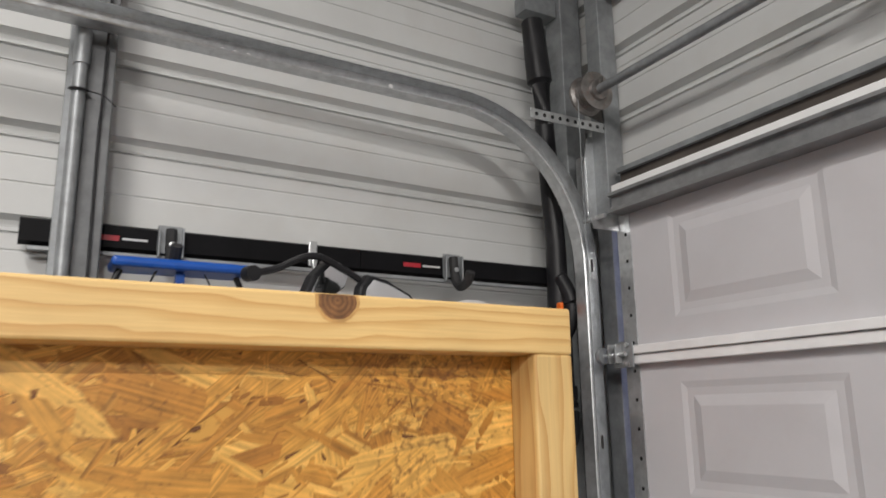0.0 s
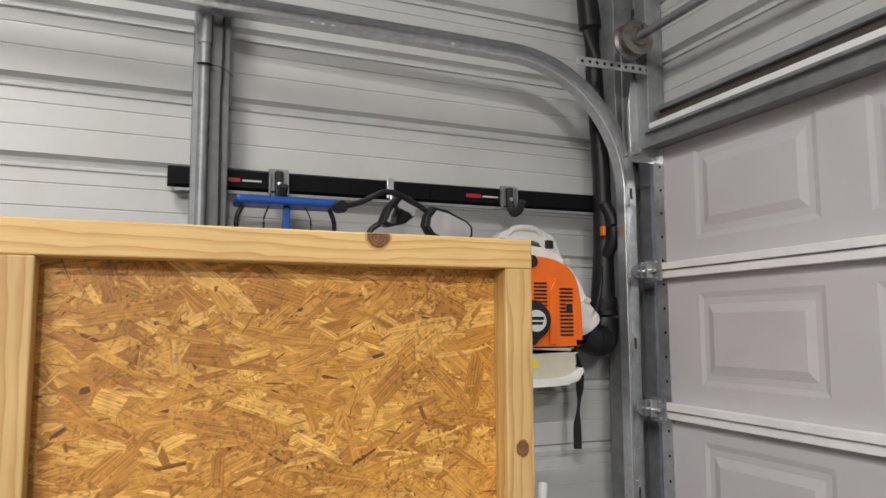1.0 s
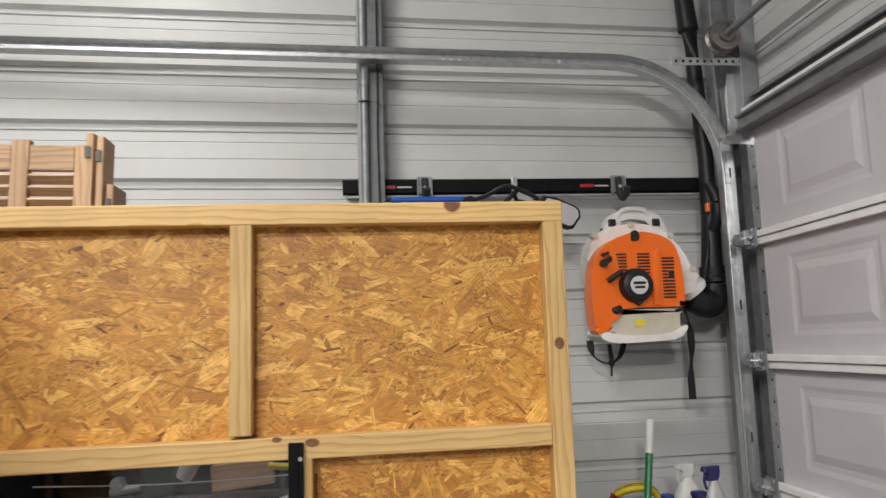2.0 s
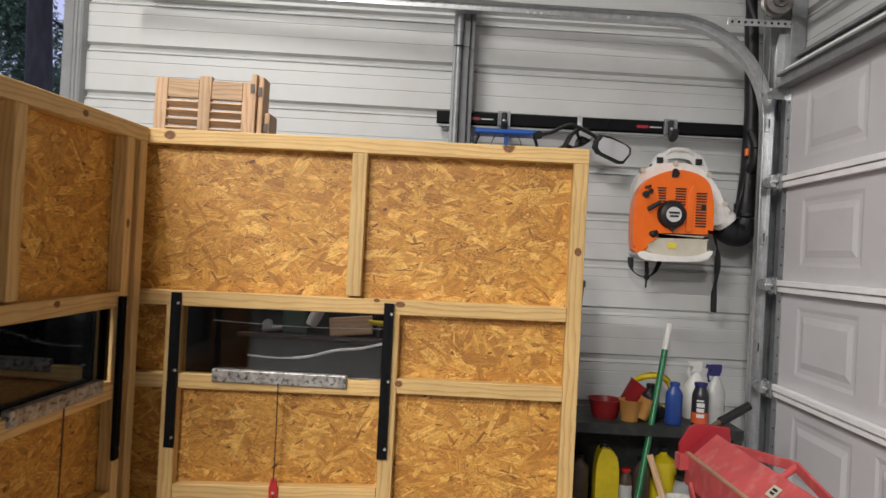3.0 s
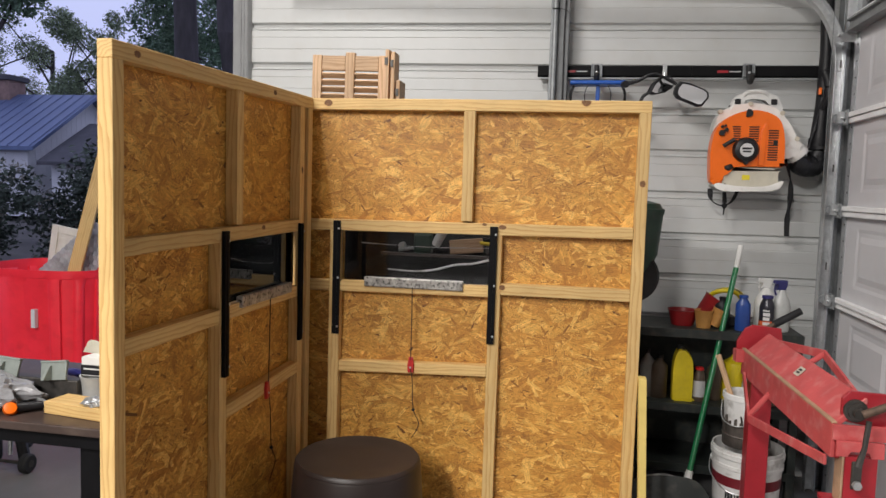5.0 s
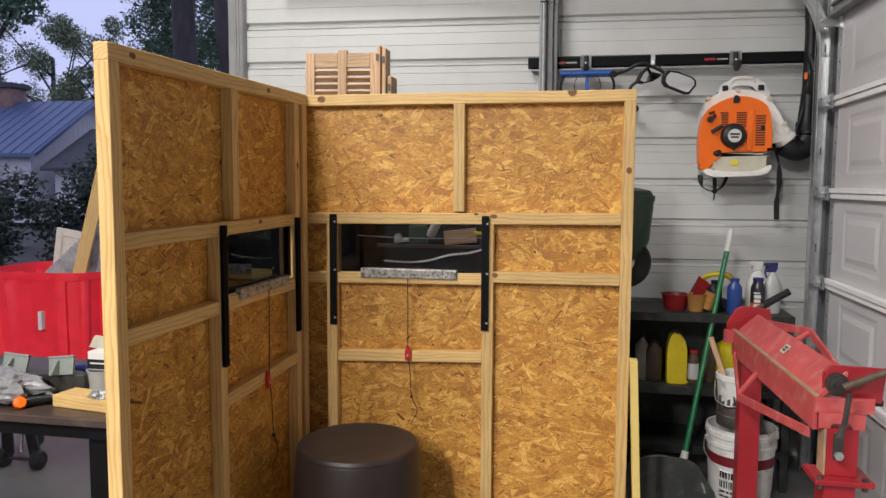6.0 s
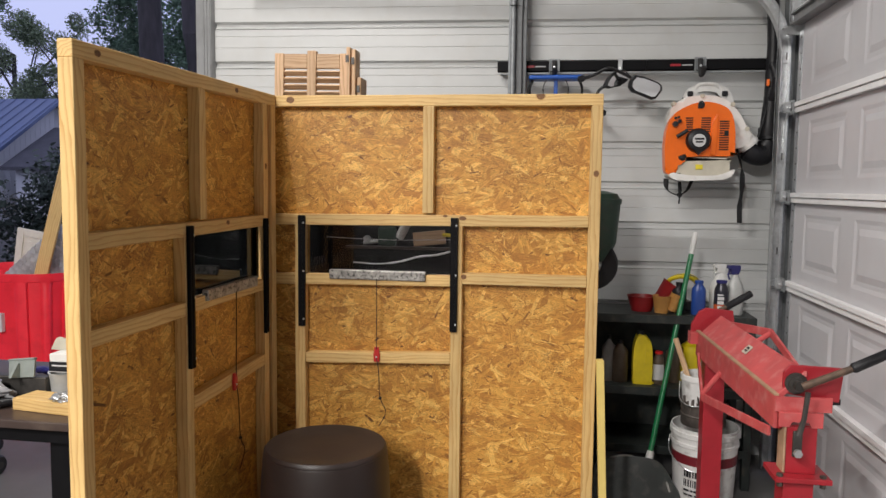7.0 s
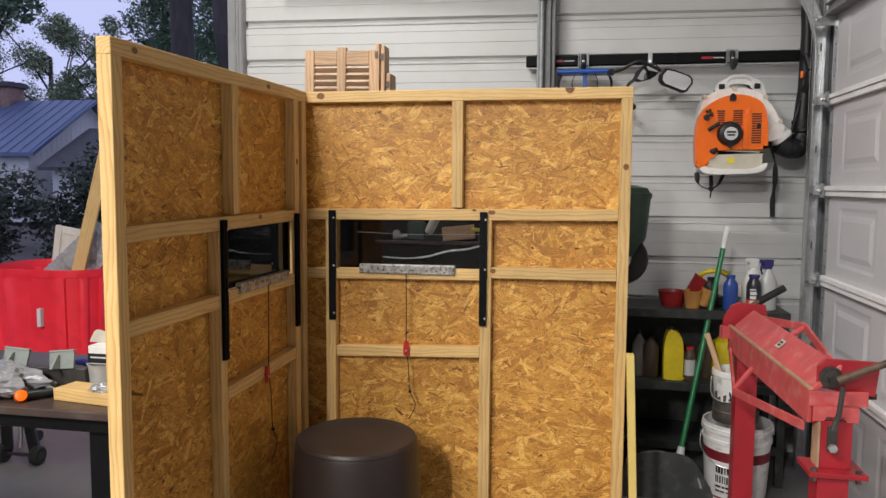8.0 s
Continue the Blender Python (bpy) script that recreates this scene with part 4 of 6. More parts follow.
part("starter_badge", lathe([(0, -0.129), (0.031, -0.129), (0.032, -0.1255), (0, -0.1255)], 28, (0.0, 0, 0.0), Y_IN), LOGO_WHITE, st, "round white badge")
part("badge_bar", block(-0.022, 0.022, -0.1305, -0.1295, 0.003, 0.012), BLACK, st, "lettering bar")
part("badge_bar", block(-0.018, 0.018, -0.1305, -0.1295, -0.011, -0.003), BLACK, st, "lettering bar")
part("starter_foot", extrude([(-0.02, 0), (0.02, 0), (0.0, -0.02)], 0.03, Matrix.Translation((0.002, -0.115, -0.05)), 0.003), BLACK, st)
part("pull_grip", tube([(-0.105, -0.11, 0.018), (-0.055, -0.115, 0.050)], 0.010, 10), BLACK, blow, "black starter grip", True)
for kx, kz, kr in ((-0.112, 0.082, 0.014), (-0.092, 0.096, 0.009), (-0.112, 0.112, 0.006), (-0.098, 0.116, 0.006)):
    part("choke_knob", lathe([(0, -0.105), (kr, -0.103), (kr, -0.082), (0, -0.082)], 14, (kx, 0, kz), Y_IN), BLACK, blow, smooth=True)
part("top_plug", extrude(rounded([(-0.014, 0.148), (0.012, 0.150), (0.016, 0.172), (0.0, 0.185), (-0.012, 0.175)]), -0.02, Matrix.Translation((0.008, -0.075, 0.012)), 0.004), BLACK, blow, "black filter knob")
tank = part("fuel_tank", extrude(rounded([(-0.09, -0.092), (-0.05, -0.082), (0.14, -0.082), (0.157, -0.092), (0.157, -0.150), (0.14, -0.166), (-0.07, -0.172), (-0.088, -0.155)]), 0.16, Matrix.Translation((0, -0.075, 0)), 0.014), CREAM, blow, "translucent cream fuel tank", True)
part("fuel_cap", lathe([(0, 0), (0.026, 0.0), (0.028, 0.022), (0.022, 0.032), (0, 0.034)], 20, (-0.066, -0.06, -0.092), pose(0, 0, 0, 25, -20, 0)), BLACK, tank, "black fuel cap", True)
part("warning_label", block(-0.005, 0.030, -0.0775, -0.0755, -0.140, -0.116), YELLOW_LABEL, tank, "yellow warning label")
part("base_plate", extrude(rounded([(-0.135, -0.150), (-0.04, -0.169), (0.10, -0.168), (0.175, -0.141), (0.18, -0.154), (0.15, -0.186), (0.02, -0.195), (-0.09, -0.195), (-0.135, -0.172)]), 0.15, Matrix.Translation((0, -0.085, 0)), 0.006), OFF_WHITE, blow, "off-white base plate", True)
yoke = part("carry_frame", extrude(rounded([(-0.12, 0.16), (-0.105, 0.25), (-0.07, 0.285), (0.0, 0.305), (0.08, 0.288), (0.12, 0.25), (0.145, 0.16), (0.11, 0.17), (0.08, 0.24), (0.0, 0.262), (-0.065, 0.24), (-0.085, 0.17)]), 0.05, Matrix.Translation((0.060, 0.06, 0)), 0.010), PALE, blow, "pale grey carrying frame", True)
part("back_plate", extrude(rounded([(-0.10, -0.18), (-0.095, 0.10), (-0.07, 0.19), (0.0, 0.23), (0.12, 0.19), (0.15, 0.06), (0.15, -0.18)]), 0.03, Matrix.Translation((0, 0.11, 0)), 0.01), PALE, blow, smooth=True)
part("frame_pad", block(-0.055, 0.175, 0.075, 0.108, 0.165, 0.235, 0.008), BLACK, blow, "black pad")
for px in (-0.02, 0.15):
    part("frame_clip", block(px - 0.014, px + 0.014, 0.05, 0.066, 0.235, 0.262, 0.004), BLACK, yoke)
part("top_grip", tube(smooth_path([(0.005, 0.07, 0.27), (0.03, 0.06, 0.296), (0.10, 0.06, 0.296), (0.125, 0.07, 0.27)]), 0.010, 10), PALE, yoke, smooth=True)
STRAP = material("webbing", (0.016, 0.016, 0.018), 0.85, spread=0.3, scale=80, bump=0.4)
part("strap", tube(smooth_path([(-0.12, 0.09, -0.185), (-0.115, 0.07, -0.24), (-0.07, 0.06, -0.268), (-0.02, 0.07, -0.25), (0.012, 0.09, -0.19)]), 0.013, 8, flat=0.22), STRAP, blow, "black webbing strap")
part("strap_end", tube(smooth_path([(-0.055, 0.065, -0.20), (-0.052, 0.06, -0.26), (-0.055, 0.06, -0.315)]), 0.013, 8, flat=0.3), STRAP, blow)
part("long_strap", tube(smooth_path([(0.215, 0.08, 0.0), (0.245, 0.05, -0.12), (0.255, 0.06, -0.22), (0.250, 0.07, -0.32), (0.255, 0.08, -0.41)]), 0.013, 8, flat=0.25), STRAP, blow, "long black webbing strap")
hose = part("elbow_hose", tube(smooth_path([(0.262, 0.05, -0.04), (0.31, 0.055, -0.065), (0.36, 0.08, -0.06), (0.380, 0.10, 0.0), (0.378, 0.10, 0.08)]), 0.048, 18), BLACK, blow, "black flexible elbow hose", True)
for k in range(5):
    part("hose_ring", tube([(0.30 + 0.013 * k, 0.053 + 0.006 * k, -0.06), (0.306 + 0.013 * k, 0.055 + 0.006 * k, -0.061)], 0.051, 18), BLACK, hose, smooth=True)
pipe = part("blow_tube", tube([(0.378, 0.10, 0.06), (0.386, 0.10, 0.24), (0.386, 0.10, 0.50), (0.372, 0.11, 0.88), (0.366, 0.11, 1.02), (0.362, 0.11, 1.03), (0.350, 0.12, 1.24)], [0.042, 0.034, 0.030, 0.030, 0.030, 0.040, 0.035], 18), BLACK, blow, "long black blow tube", True)
part("control_grip", tube(smooth_path([(0.383, 0.08, 0.22), (0.393, 0.055, 0.27), (0.393, 0.055, 0.34), (0.380, 0.08, 0.40)]), [0.022] * 24 + [0.018], 12), BLACK, pipe, "black control grip", True)
part("stop_switch", block(0.350, 0.362, 0.045, 0.065, 0.285, 0.318, 0.003), ORANGE, pipe, "orange stop switch")
part("throttle_cable", tube(smooth_path([(0.372, 0.09, 0.23), (0.345, 0.06, 0.12), (0.315, 0.05, 0.02), (0.29, 0.06, -0.03), (0.23, 0.09, -0.06)]), 0.006, 8), BLACK, blow, smooth=True)

# ---- storage shelf and what stands on it ----
SITE = Matrix.Translation((0.05, -0.045, 0))
SHELF_PAINT = material("dark_shelf_paint", (0.026, 0.032, 0.030), 0.5, 0.3, spread=0.25, scale=9, bump=0.15, stain=(0.12, 0.10, 0.08), stain_amount=0.4)
shelf = thing("storage_shelf", pose(0, 0, 0), "dark steel storage shelf against the ribbed wall", "shelf")
SX0, SX1, SY0, SY1 = -0.75, 1.22, 1.80, 2.14
for z in (0.20, 0.49, 0.845):
    part("deck", block(SX0, SX1, SY0, SY1, z - 0.006, z, 0.001), SHELF_PAINT, shelf)
    part("front_lip", block(SX0, SX1, SY0 - 0.003, SY0 - 0.0005, z - 0.04, z, 0.001), SHELF_PAINT, shelf)
for x in (SX0, SX1 - 0.04, 0.28):
    for y in (SY0 + 0.001, SY1 - 0.04):
        part("leg", block(x + 0.002, x + 0.038, y + 0.0, y + 0.036, 0, 0.838, 0.002), SHELF_PAINT, shelf)
part("back_sheet", block(SX0, SX1, SY1 + 0.001, SY1 + 0.004, 0.05, 0.84), SHELF_PAINT, shelf)

RED_DULL = material("dull_red_plastic", (0.24, 0.010, 0.012), 0.42, spread=0.15, scale=20)
ORANGE_CUP = material("translucent_orange", (0.50, 0.25, 0.07), 0.4, spread=0.15, scale=20)
YELLOW = material("yellow_plastic", (0.72, 0.56, 0.015), 0.38, spread=0.08, scale=14, stain=(0.5, 0.36, 0.02), stain_amount=0.3)
BLUE_BOTTLE = material("blue_bottle", (0.02, 0.06, 0.26), 0.35, spread=0.1, scale=20)
CLEAR_WHITE = material("milky_plastic", (0.42, 0.43, 0.42), 0.35, spread=0.1, scale=20)
GREY_BOTTLE = material("dusty_grey_bottle", (0.20, 0.195, 0.18), 0.45, spread=0.2, scale=20)
BROWN = material("brown_bottle", (0.09, 0.065, 0.045), 0.4, spread=0.2, scale=20)
DARK_CAN = material("dark_can", (0.03, 0.03, 0.04), 0.3, 0.3, spread=0.2, scale=20)
ORANGE_BAND = material("orange_band", (0.55, 0.10, 0.03), 0.4, spread=0.1, scale=20)
PURPLE = material("dark_blue_cap", (0.02, 0.02, 0.12), 0.4, spread=0.1)
WHITE_PLASTIC = material("white_plastic", (0.70, 0.70, 0.68), 0.4, spread=0.06, scale=12, stain=(0.4, 0.38, 0.33), stain_amount=0.25)


def bottle(name, x, y, z, r, h, neck, mat, cap_mat, label, squash=1.0, band=None, turn=0, category="bottle"):
    b = thing(name, pose(x, y, z, 0, 0, turn), label, category, "bottles on the shelf")
    part("body", lathe([(0, 0), (r * 0.9, 0), (r, 0.006), (r, h * 0.68), (r * 0.93, h * 0.76), (neck, h * 0.88), (neck, h * 0.92), (0, h * 0.92)], 24, squash=squash), mat, b, smooth=True)
    part("cap", lathe([(0, h * 0.92), (neck * 1.15, h * 0.92), (neck * 1.15, h * 0.99), (neck, h), (0, h)], 18), cap_mat, b, smooth=True)
    if band:
        part("label_band", lathe([(r * 1.005, h * 0.14), (r * 1.012, h * 0.15), (r * 1.012, h * 0.6), (r * 1.005, h * 0.61)], 24, squash=squash), band, b)
    return b


def cup(x, y, z, r, h, mat, label, rx=0, ry=0):
    c = thing("plastic_cup", pose(x, y, z, rx, ry, 0), label, "cup", "cups on the shelf")
    part("cup_wall", lathe([(0, 0.0), (r * 0.72, 0), (r * 0.98, h * 0.95), (r * 1.05, h), (r * 0.94, h), (r * 0.68, 0.006), (0, 0.006)], 24), mat, c, smooth=True)


TOP, MID = 0.8455, 0.4905
cup(0.70, 1.93, TOP, 0.070, 0.075, RED_DULL, "shallow red plastic measuring bowl on the shelf")
cup(0.79, 1.95, TOP + 0.03, 0.06, 0.12, RED_DULL, "red plastic scoop lying among cups", 0, 35)
cup(0.79, 1.88, TOP, 0.045, 0.085, ORANGE_CUP, "translucent orange measuring cup")
cup(0.835, 1.88, TOP + 0.012, 0.035, 0.085, ORANGE_CUP, "tilted translucent orange cup", 0, 22)
ext = thing("cord_reel", pose(0.90, 1.98, TOP), "yellow and black coiled cord bundle on the shelf", "cord")
for k in range(5):
    part("coil", tube([(0.085 * math.cos(a) + 0.004 * k, 0.02 * math.sin(3 * a) + 0.012 * k - 0.02, 0.10 + 0.075 * math.sin(a)) for a in [2 * math.pi * i / 24 for i in range(25)]], 0.011, 8), YELLOW if k % 2 == 0 else BLACK, ext, smooth=True)
part("strap_wrap", block(-0.05, 0.05, -0.05, 0.05, 0.001, 0.05, 0.01), BLACK, ext)
bottle("blue_bottle", 0.960, 1.86, TOP, 0.034, 0.168, 0.018, BLUE_BOTTLE, BLUE_BOTTLE, "blue oval bottle with a pale label", 0.7)
bottle("oil_bottle", 0.875, 1.90, TOP, 0.036, 0.15, 0.015, BLACK, BLACK, "small black bottle on the shelf")
can = bottle("spray_can", 1.065, 1.86, TOP, 0.033, 0.172, 0.022, DARK_CAN, PURPLE, "black and orange aerosol can with a blue cap", category="spray can")
part("orange_zone", lathe([(0.0333, 0.012), (0.0336, 0.012), (0.0336, 0.055), (0.0333, 0.055)], 24), ORANGE_BAND, can)


def curved_bar(r, a0, a1, z0, z1):
    """A thin printed bar bent round an upright can of radius r, facing -y."""
    bm = bmesh.new()
    rows = []
    for i in range(7):
        a = a0 + (a1 - a0) * i / 6
        rows.append([bm.verts.new((q * math.sin(a), -q * math.cos(a), z)) for q, z in ((r, z0), (r + 0.0008, z0), (r + 0.0008, z1), (r, z1))])
    for p, q in zip(rows, rows[1:]):
        for k in range(4):
            bm.faces.new((p[k], q[k], q[(k + 1) % 4], p[(k + 1) % 4]))
    bm.faces.new(rows[0][::-1])
    bm.faces.new(rows[-1])
    bmesh.ops.recalc_face_normals(bm, faces=bm.faces)
    return bm


for z0, z1, a0, a1 in ((0.100, 0.106, -0.75, 0.1), (0.078, 0.094, -0.7, 0.2), (0.058, 0.073, -0.7, 0.15), (0.036, 0.050, -0.7, 0.2)):
    part("print_bar", curved_bar(0.0338, a0, a1, z0, z1), LOGO_WHITE, can, "white printed bar")


def spray_bottle(x, y, z, h, mat, head, label, turn, w=1.0):
    b = thing("spray_bottle", pose(x, y, z, 0, 0, turn), label, "spray bottle", "spray bottles")
    part("body", lathe([(0, 0), (0.038 * w, 0), (0.042 * w, 0.008), (0.042 * w, h * 0.5), (0.034 * w, h * 0.62), (0.018 * w, h * 0.74), (0.014, h * 0.8), (0, h * 0.8)], 24, squash=0.75), mat, b, smooth=True)
    hd = part("spray_head", extrude([(-0.03, 0.0), (0.012, 0.0), (0.02, 0.02), (0.02, 0.045), (-0.04, 0.045), (-0.045, 0.03), (-0.02, 0.024)], 0.022, Matrix.Translation((0, -0.011, h * 0.8)), 0.003), head, b, "coloured trigger head")
    part("trigger", tube([(-0.032, 0, h * 0.8 + 0.028), (-0.038, 0, h * 0.8 + 0.0), (-0.030, 0, h * 0.8 - 0.025)], 0.005, 8), head, hd, smooth=True)


spray_bottle(1.137, 1.90, TOP, 0.246, CLEAR_WHITE, PURPLE, "milky spray bottle with a dark blue trigger head", 15)
spray_bottle(1.092, 2.00, TOP, 0.24, WHITE_PLASTIC, WHITE_PLASTIC, "tall white spray bottle behind an aerosol can", 10, 1.3)
bottle("spray_can", 1.165, 2.00, TOP, 0.032, 0.12, 0.026, ORANGE_BAND, DARK_STEEL, "short orange aerosol can on the shelf", category="spray can")
jug = thing("yellow_jug", pose(0.705, 1.88, MID), "bright yellow plastic oil jug on the lower deck", "jug")
part("body", extrude(rounded([(-0.052, 0.0), (0.050, 0.0), (0.055, 0.02), (0.055, 0.16), (0.035, 0.225), (-0.005, 0.245), (-0.03, 0.24), (-0.052, 0.17)]), 0.075, Matrix.Translation((0, -0.037, 0)), 0.012), YELLOW, jug, smooth=True)
jug.scale = (0.84, 1, 1)
part("cap", lathe([(0, 0.235), (0.021, 0.235), (0.021, 0.262), (0, 0.264)], 16, (-0.012, 0, 0)), BLACK, jug, smooth=True)
part("grip_recess", extrude(rounded([(0.012, 0.10), (0.03, 0.10), (0.032, 0.18), (0.018, 0.20)]), 0.004, Matrix.Translation((0, -0.040, 0)), 0.0015), YELLOW, jug)
bottle("red_cap_bottle", 0.785, 1.87, MID, 0.027, 0.165, 0.017, BROWN, RED_PLASTIC, "small bottle with red cap and mottled label", 0.8, LOGO_WHITE)
bottle("brown_bottle", 0.60, 1.89, MID, 0.040, 0.21, 0.016, BROWN, BLACK, "tall dusty brown bottle on the lower deck", 0.8)
bottle("squeeze_bottle", 0.545, 1.90, MID, 0.034, 0.23, 0.010, GREY_BOTTLE, BLACK, "grey squeeze bottle on the lower deck", 0.8)
bottle("dark_bottle", 0.86, 1.92, MID, 0.036, 0.20, 0.016, BROWN, BLACK, "dark bottle on the lower deck", 0.8)
bottle("yellow_funnel", 0.955, 1.95, MID, 0.055, 0.24, 0.014, YELLOW, BLACK, "grimy yellow funnel bottle on the lower deck", 1.0, category="funnel")
bottle("jar", 1.02, 1.88, MID, 0.040, 0.14, 0.03, CLEAR_WHITE, DARK_STEEL, "cloudy storage jar on the lower deck", category="jar")
bottle("jar", 1.12, 1.90, MID, 0.045, 0.16, 0.032, BROWN, DARK_STEEL, "dark storage jar on the lower deck", category="jar")

# ---- buckets ----
SITE = Matrix.Translation((0.038, -0.045, 0))
LABEL_RED = material("dark_red_band", (0.17, 0.012, 0.02), 0.45, spread=0.15, scale=20)
GRIME = material("grimy_metal", (0.10, 0.085, 0.075), 0.55, 0.5, spread=0.4, scale=25, bump=0.4)
PAIL = material("white_pail", (0.74, 0.735, 0.72), 0.38, spread=0.08, scale=9, bump=0.12, stain=(0.24, 0.21, 0.18), stain_amount=0.75)
pail = thing("plastic_pail", pose(0.985, 1.655, 0), "scuffed white five-gallon pail with a dark red band", "bucket", "buckets")
part("body", lathe([(0, 0), (0.128, 0), (0.132, 0.006), (0.146, 0.28), (0.152, 0.285), (0.152, 0.30), (0.148, 0.302), (0.149, 0.325), (0.155, 0.33), (0.155, 0.35), (0.150, 0.352), (0.151, 0.366), (0.144, 0.366), (0.141, 0.30), (0.122, 0.012), (0, 0.012)], 48), PAIL, pail, smooth=True)
part("colour_band", lathe([(0.1425, 0.205), (0.1435, 0.205), (0.1455, 0.25), (0.1445, 0.25)], 48), LABEL_RED, pail, "dark red printed band")
part("base_band", lathe([(0.1338, 0.03), (0.1346, 0.03), (0.1350, 0.038), (0.1342, 0.038)], 48), LABEL_RED, pail)


def wrapped(r0, slope, a0, a1, z0, z1, thick=0.0012, n=8):
    """A printed patch that follows a tapered round wall between two angles."""
    bm, rings = bmesh.new(), []
    for i in range(n + 1):
        a = a0 + (a1 - a0) * i / n
        rings.append([bm.verts.new(((r0 + slope * z + d) * math.cos(a), (r0 + slope * z + d) * math.sin(a), z)) for z, d in ((z0, 0), (z0, thick), (z1, thick), (z1, 0))])
    for p, q in zip(rings, rings[1:]):
        for i in range(4):
            bm.faces.new((p[i], q[i], q[(i + 1) % 4], p[(i + 1) % 4]))
    bm.faces.new(rings[0])
    bm.faces.new(rings[-1][::-1])
    return bm


printing = random.Random(9)
for z0, z1, w0, w1 in ((0.150, 0.180, 0.035, 0.09), (0.105, 0.138, 0.025, 0.06), (0.082, 0.092, 0.08, 0.2), (0.062, 0.070, 0.08, 0.2)):
    a0 = -2.42 + printing.uniform(0, 0.05)
    while a0 < -1.80:
        w = printing.uniform(w0, w1)
        part("print_bar", wrapped(0.1322, 0.051, a0, a0 + w, z0, z1), BLACK, pail)
        a0 += w + printing.uniform(0.02, 0.05)
part("bail", tube(smooth_path([(-0.156, 0, 0.31), (-0.165, -0.06, 0.25), (-0.11, -0.14, 0.20), (-0.03, -0.165, 0.19)]), 0.0022, 6), GALV, pail, "wire bail", True)
pan = thing("oil_pan", pose(0.975, 1.66, 0.367), "grimy dark metal tin resting on the pail", "tin")
part("wall", lathe([(0, 0), (0.098, 0), (0.10, 0.004), (0.10, 0.045), (0.104, 0.05), (0.10, 0.055), (0.10, 0.098), (0.106, 0.10), (0.096, 0.10), (0.095, 0.006), (0, 0.006)], 36), GRIME, pan, smooth=True)
pot = thing("small_pail", pose(0.965, 1.66, 0.374), "small white paint pail with tools and dark drips", "bucket", "buckets")
part("body", lathe([(0, 0), (0.078, 0), (0.080, 0.004), (0.092, 0.20), (0.098, 0.203), (0.098, 0.225), (0.094, 0.228), (0.089, 0.228), (0.074, 0.01), (0, 0.01)], 36), PAIL, pot, smooth=True)
dribble = random.Random(5)
for k in range(26):
    a, z0, z1 = 2 * math.pi * k / 26 + dribble.uniform(-0.08, 0.08), dribble.uniform(0.01, 0.05), dribble.uniform(0.085, 0.165)
    part("drip", tube([((0.0795 + 0.06 * z) * math.cos(a + 0.04 * math.sin(30 * z + k)), (0.0795 + 0.06 * z) * math.sin(a + 0.04 * math.sin(30 * z + k)), z) for z in (z0, z0 * 0.6 + z1 * 0.4, z1 - 0.004, z1)], [0.012, 0.013, 0.010, 0.003], 6, flat=0.25), GRIME, pot)
part("bail", tube(smooth_path([(-0.10, 0, 0.19), (-0.105, -0.05, 0.12), (-0.06, -0.10, 0.10), (0.02, -0.10, 0.11)]), 0.002, 6), GALV, pot, smooth=True)
stick = thing("stir_stick", pose(0.94, 1.67, 0.39), "worn wooden handle leaning in the paint pail", "handle")
board("stick", stick, (0.03, 0.0, 0.0), (-0.09, 0.06, 0.36), 0.024, 0.012, OLD_PINE)

# ---- broom and scoop ----
GREEN = material("green_enamel", (0.012, 0.17, 0.06), 0.3, spread=0.1, scale=20, clear=0.3)
GREEN_DARK = material("dark_green_plastic", (0.02, 0.055, 0.035), 0.42, spread=0.2, scale=12, stain=(0.06, 0.06, 0.05), stain_amount=0.4)
GREY_BLADE = material("grey_green_blade", (0.03, 0.036, 0.034), 0.5, spread=0.2, scale=8, bump=0.15, stain=(0.16, 0.15, 0.13), stain_amount=0.4)
rake = thing("scoop_shovel", pose(0, 0, 0), "long green-handled scoop with a dark wide blade leaning on the shelf", "shovel")
top_h, low_h = Vector((0.960, 1.93, 1.24)), Vector((0.735, 1.66, 0.16))
dirh = (low_h - top_h).normalized()
part("handle", tube([top_h + dirh * 0.11, low_h], 0.0125, 14), GREEN, rake, smooth=True)
part("grip_end", tube([top_h, top_h + dirh * 0.004, top_h + dirh * 0.109], [0.011, 0.0135, 0.0130], 14), WHITE_PLASTIC, rake, "white plastic handle end", True)
GRIME_PALE = material("grimy_grey_plastic", (0.30, 0.30, 0.28), 0.5, spread=0.2, scale=20, stain=(0.12, 0.11, 0.1), stain_amount=0.5)
part("ferrule", tube([low_h - dirh * 0.06, low_h + dirh * 0.03], [0.016, 0.022], 14), PALE, rake, "grey socket", True)
part("yoke", tube(smooth_path([(0.56, 1.68, 0.17), (0.64, 1.665, 0.19), (0.735, 1.655, 0.165), (0.80, 1.62, 0.12), (0.825, 1.58, 0.06)]), 0.0045, 10), GRIME_PALE, rake, "pale grey yoke", True)
part("blade", extrude(rounded([(-0.22, 0.0), (0.155, 0.0), (0.13, 0.11), (0.06, 0.195), (-0.10, 0.20), (-0.22, 0.16)], 4), 0.012, pose(0.705, 1.57, 0.004, -18, 0, 0), 0.003), GREY_BLADE, rake, "scuffed grey-green blade", True)

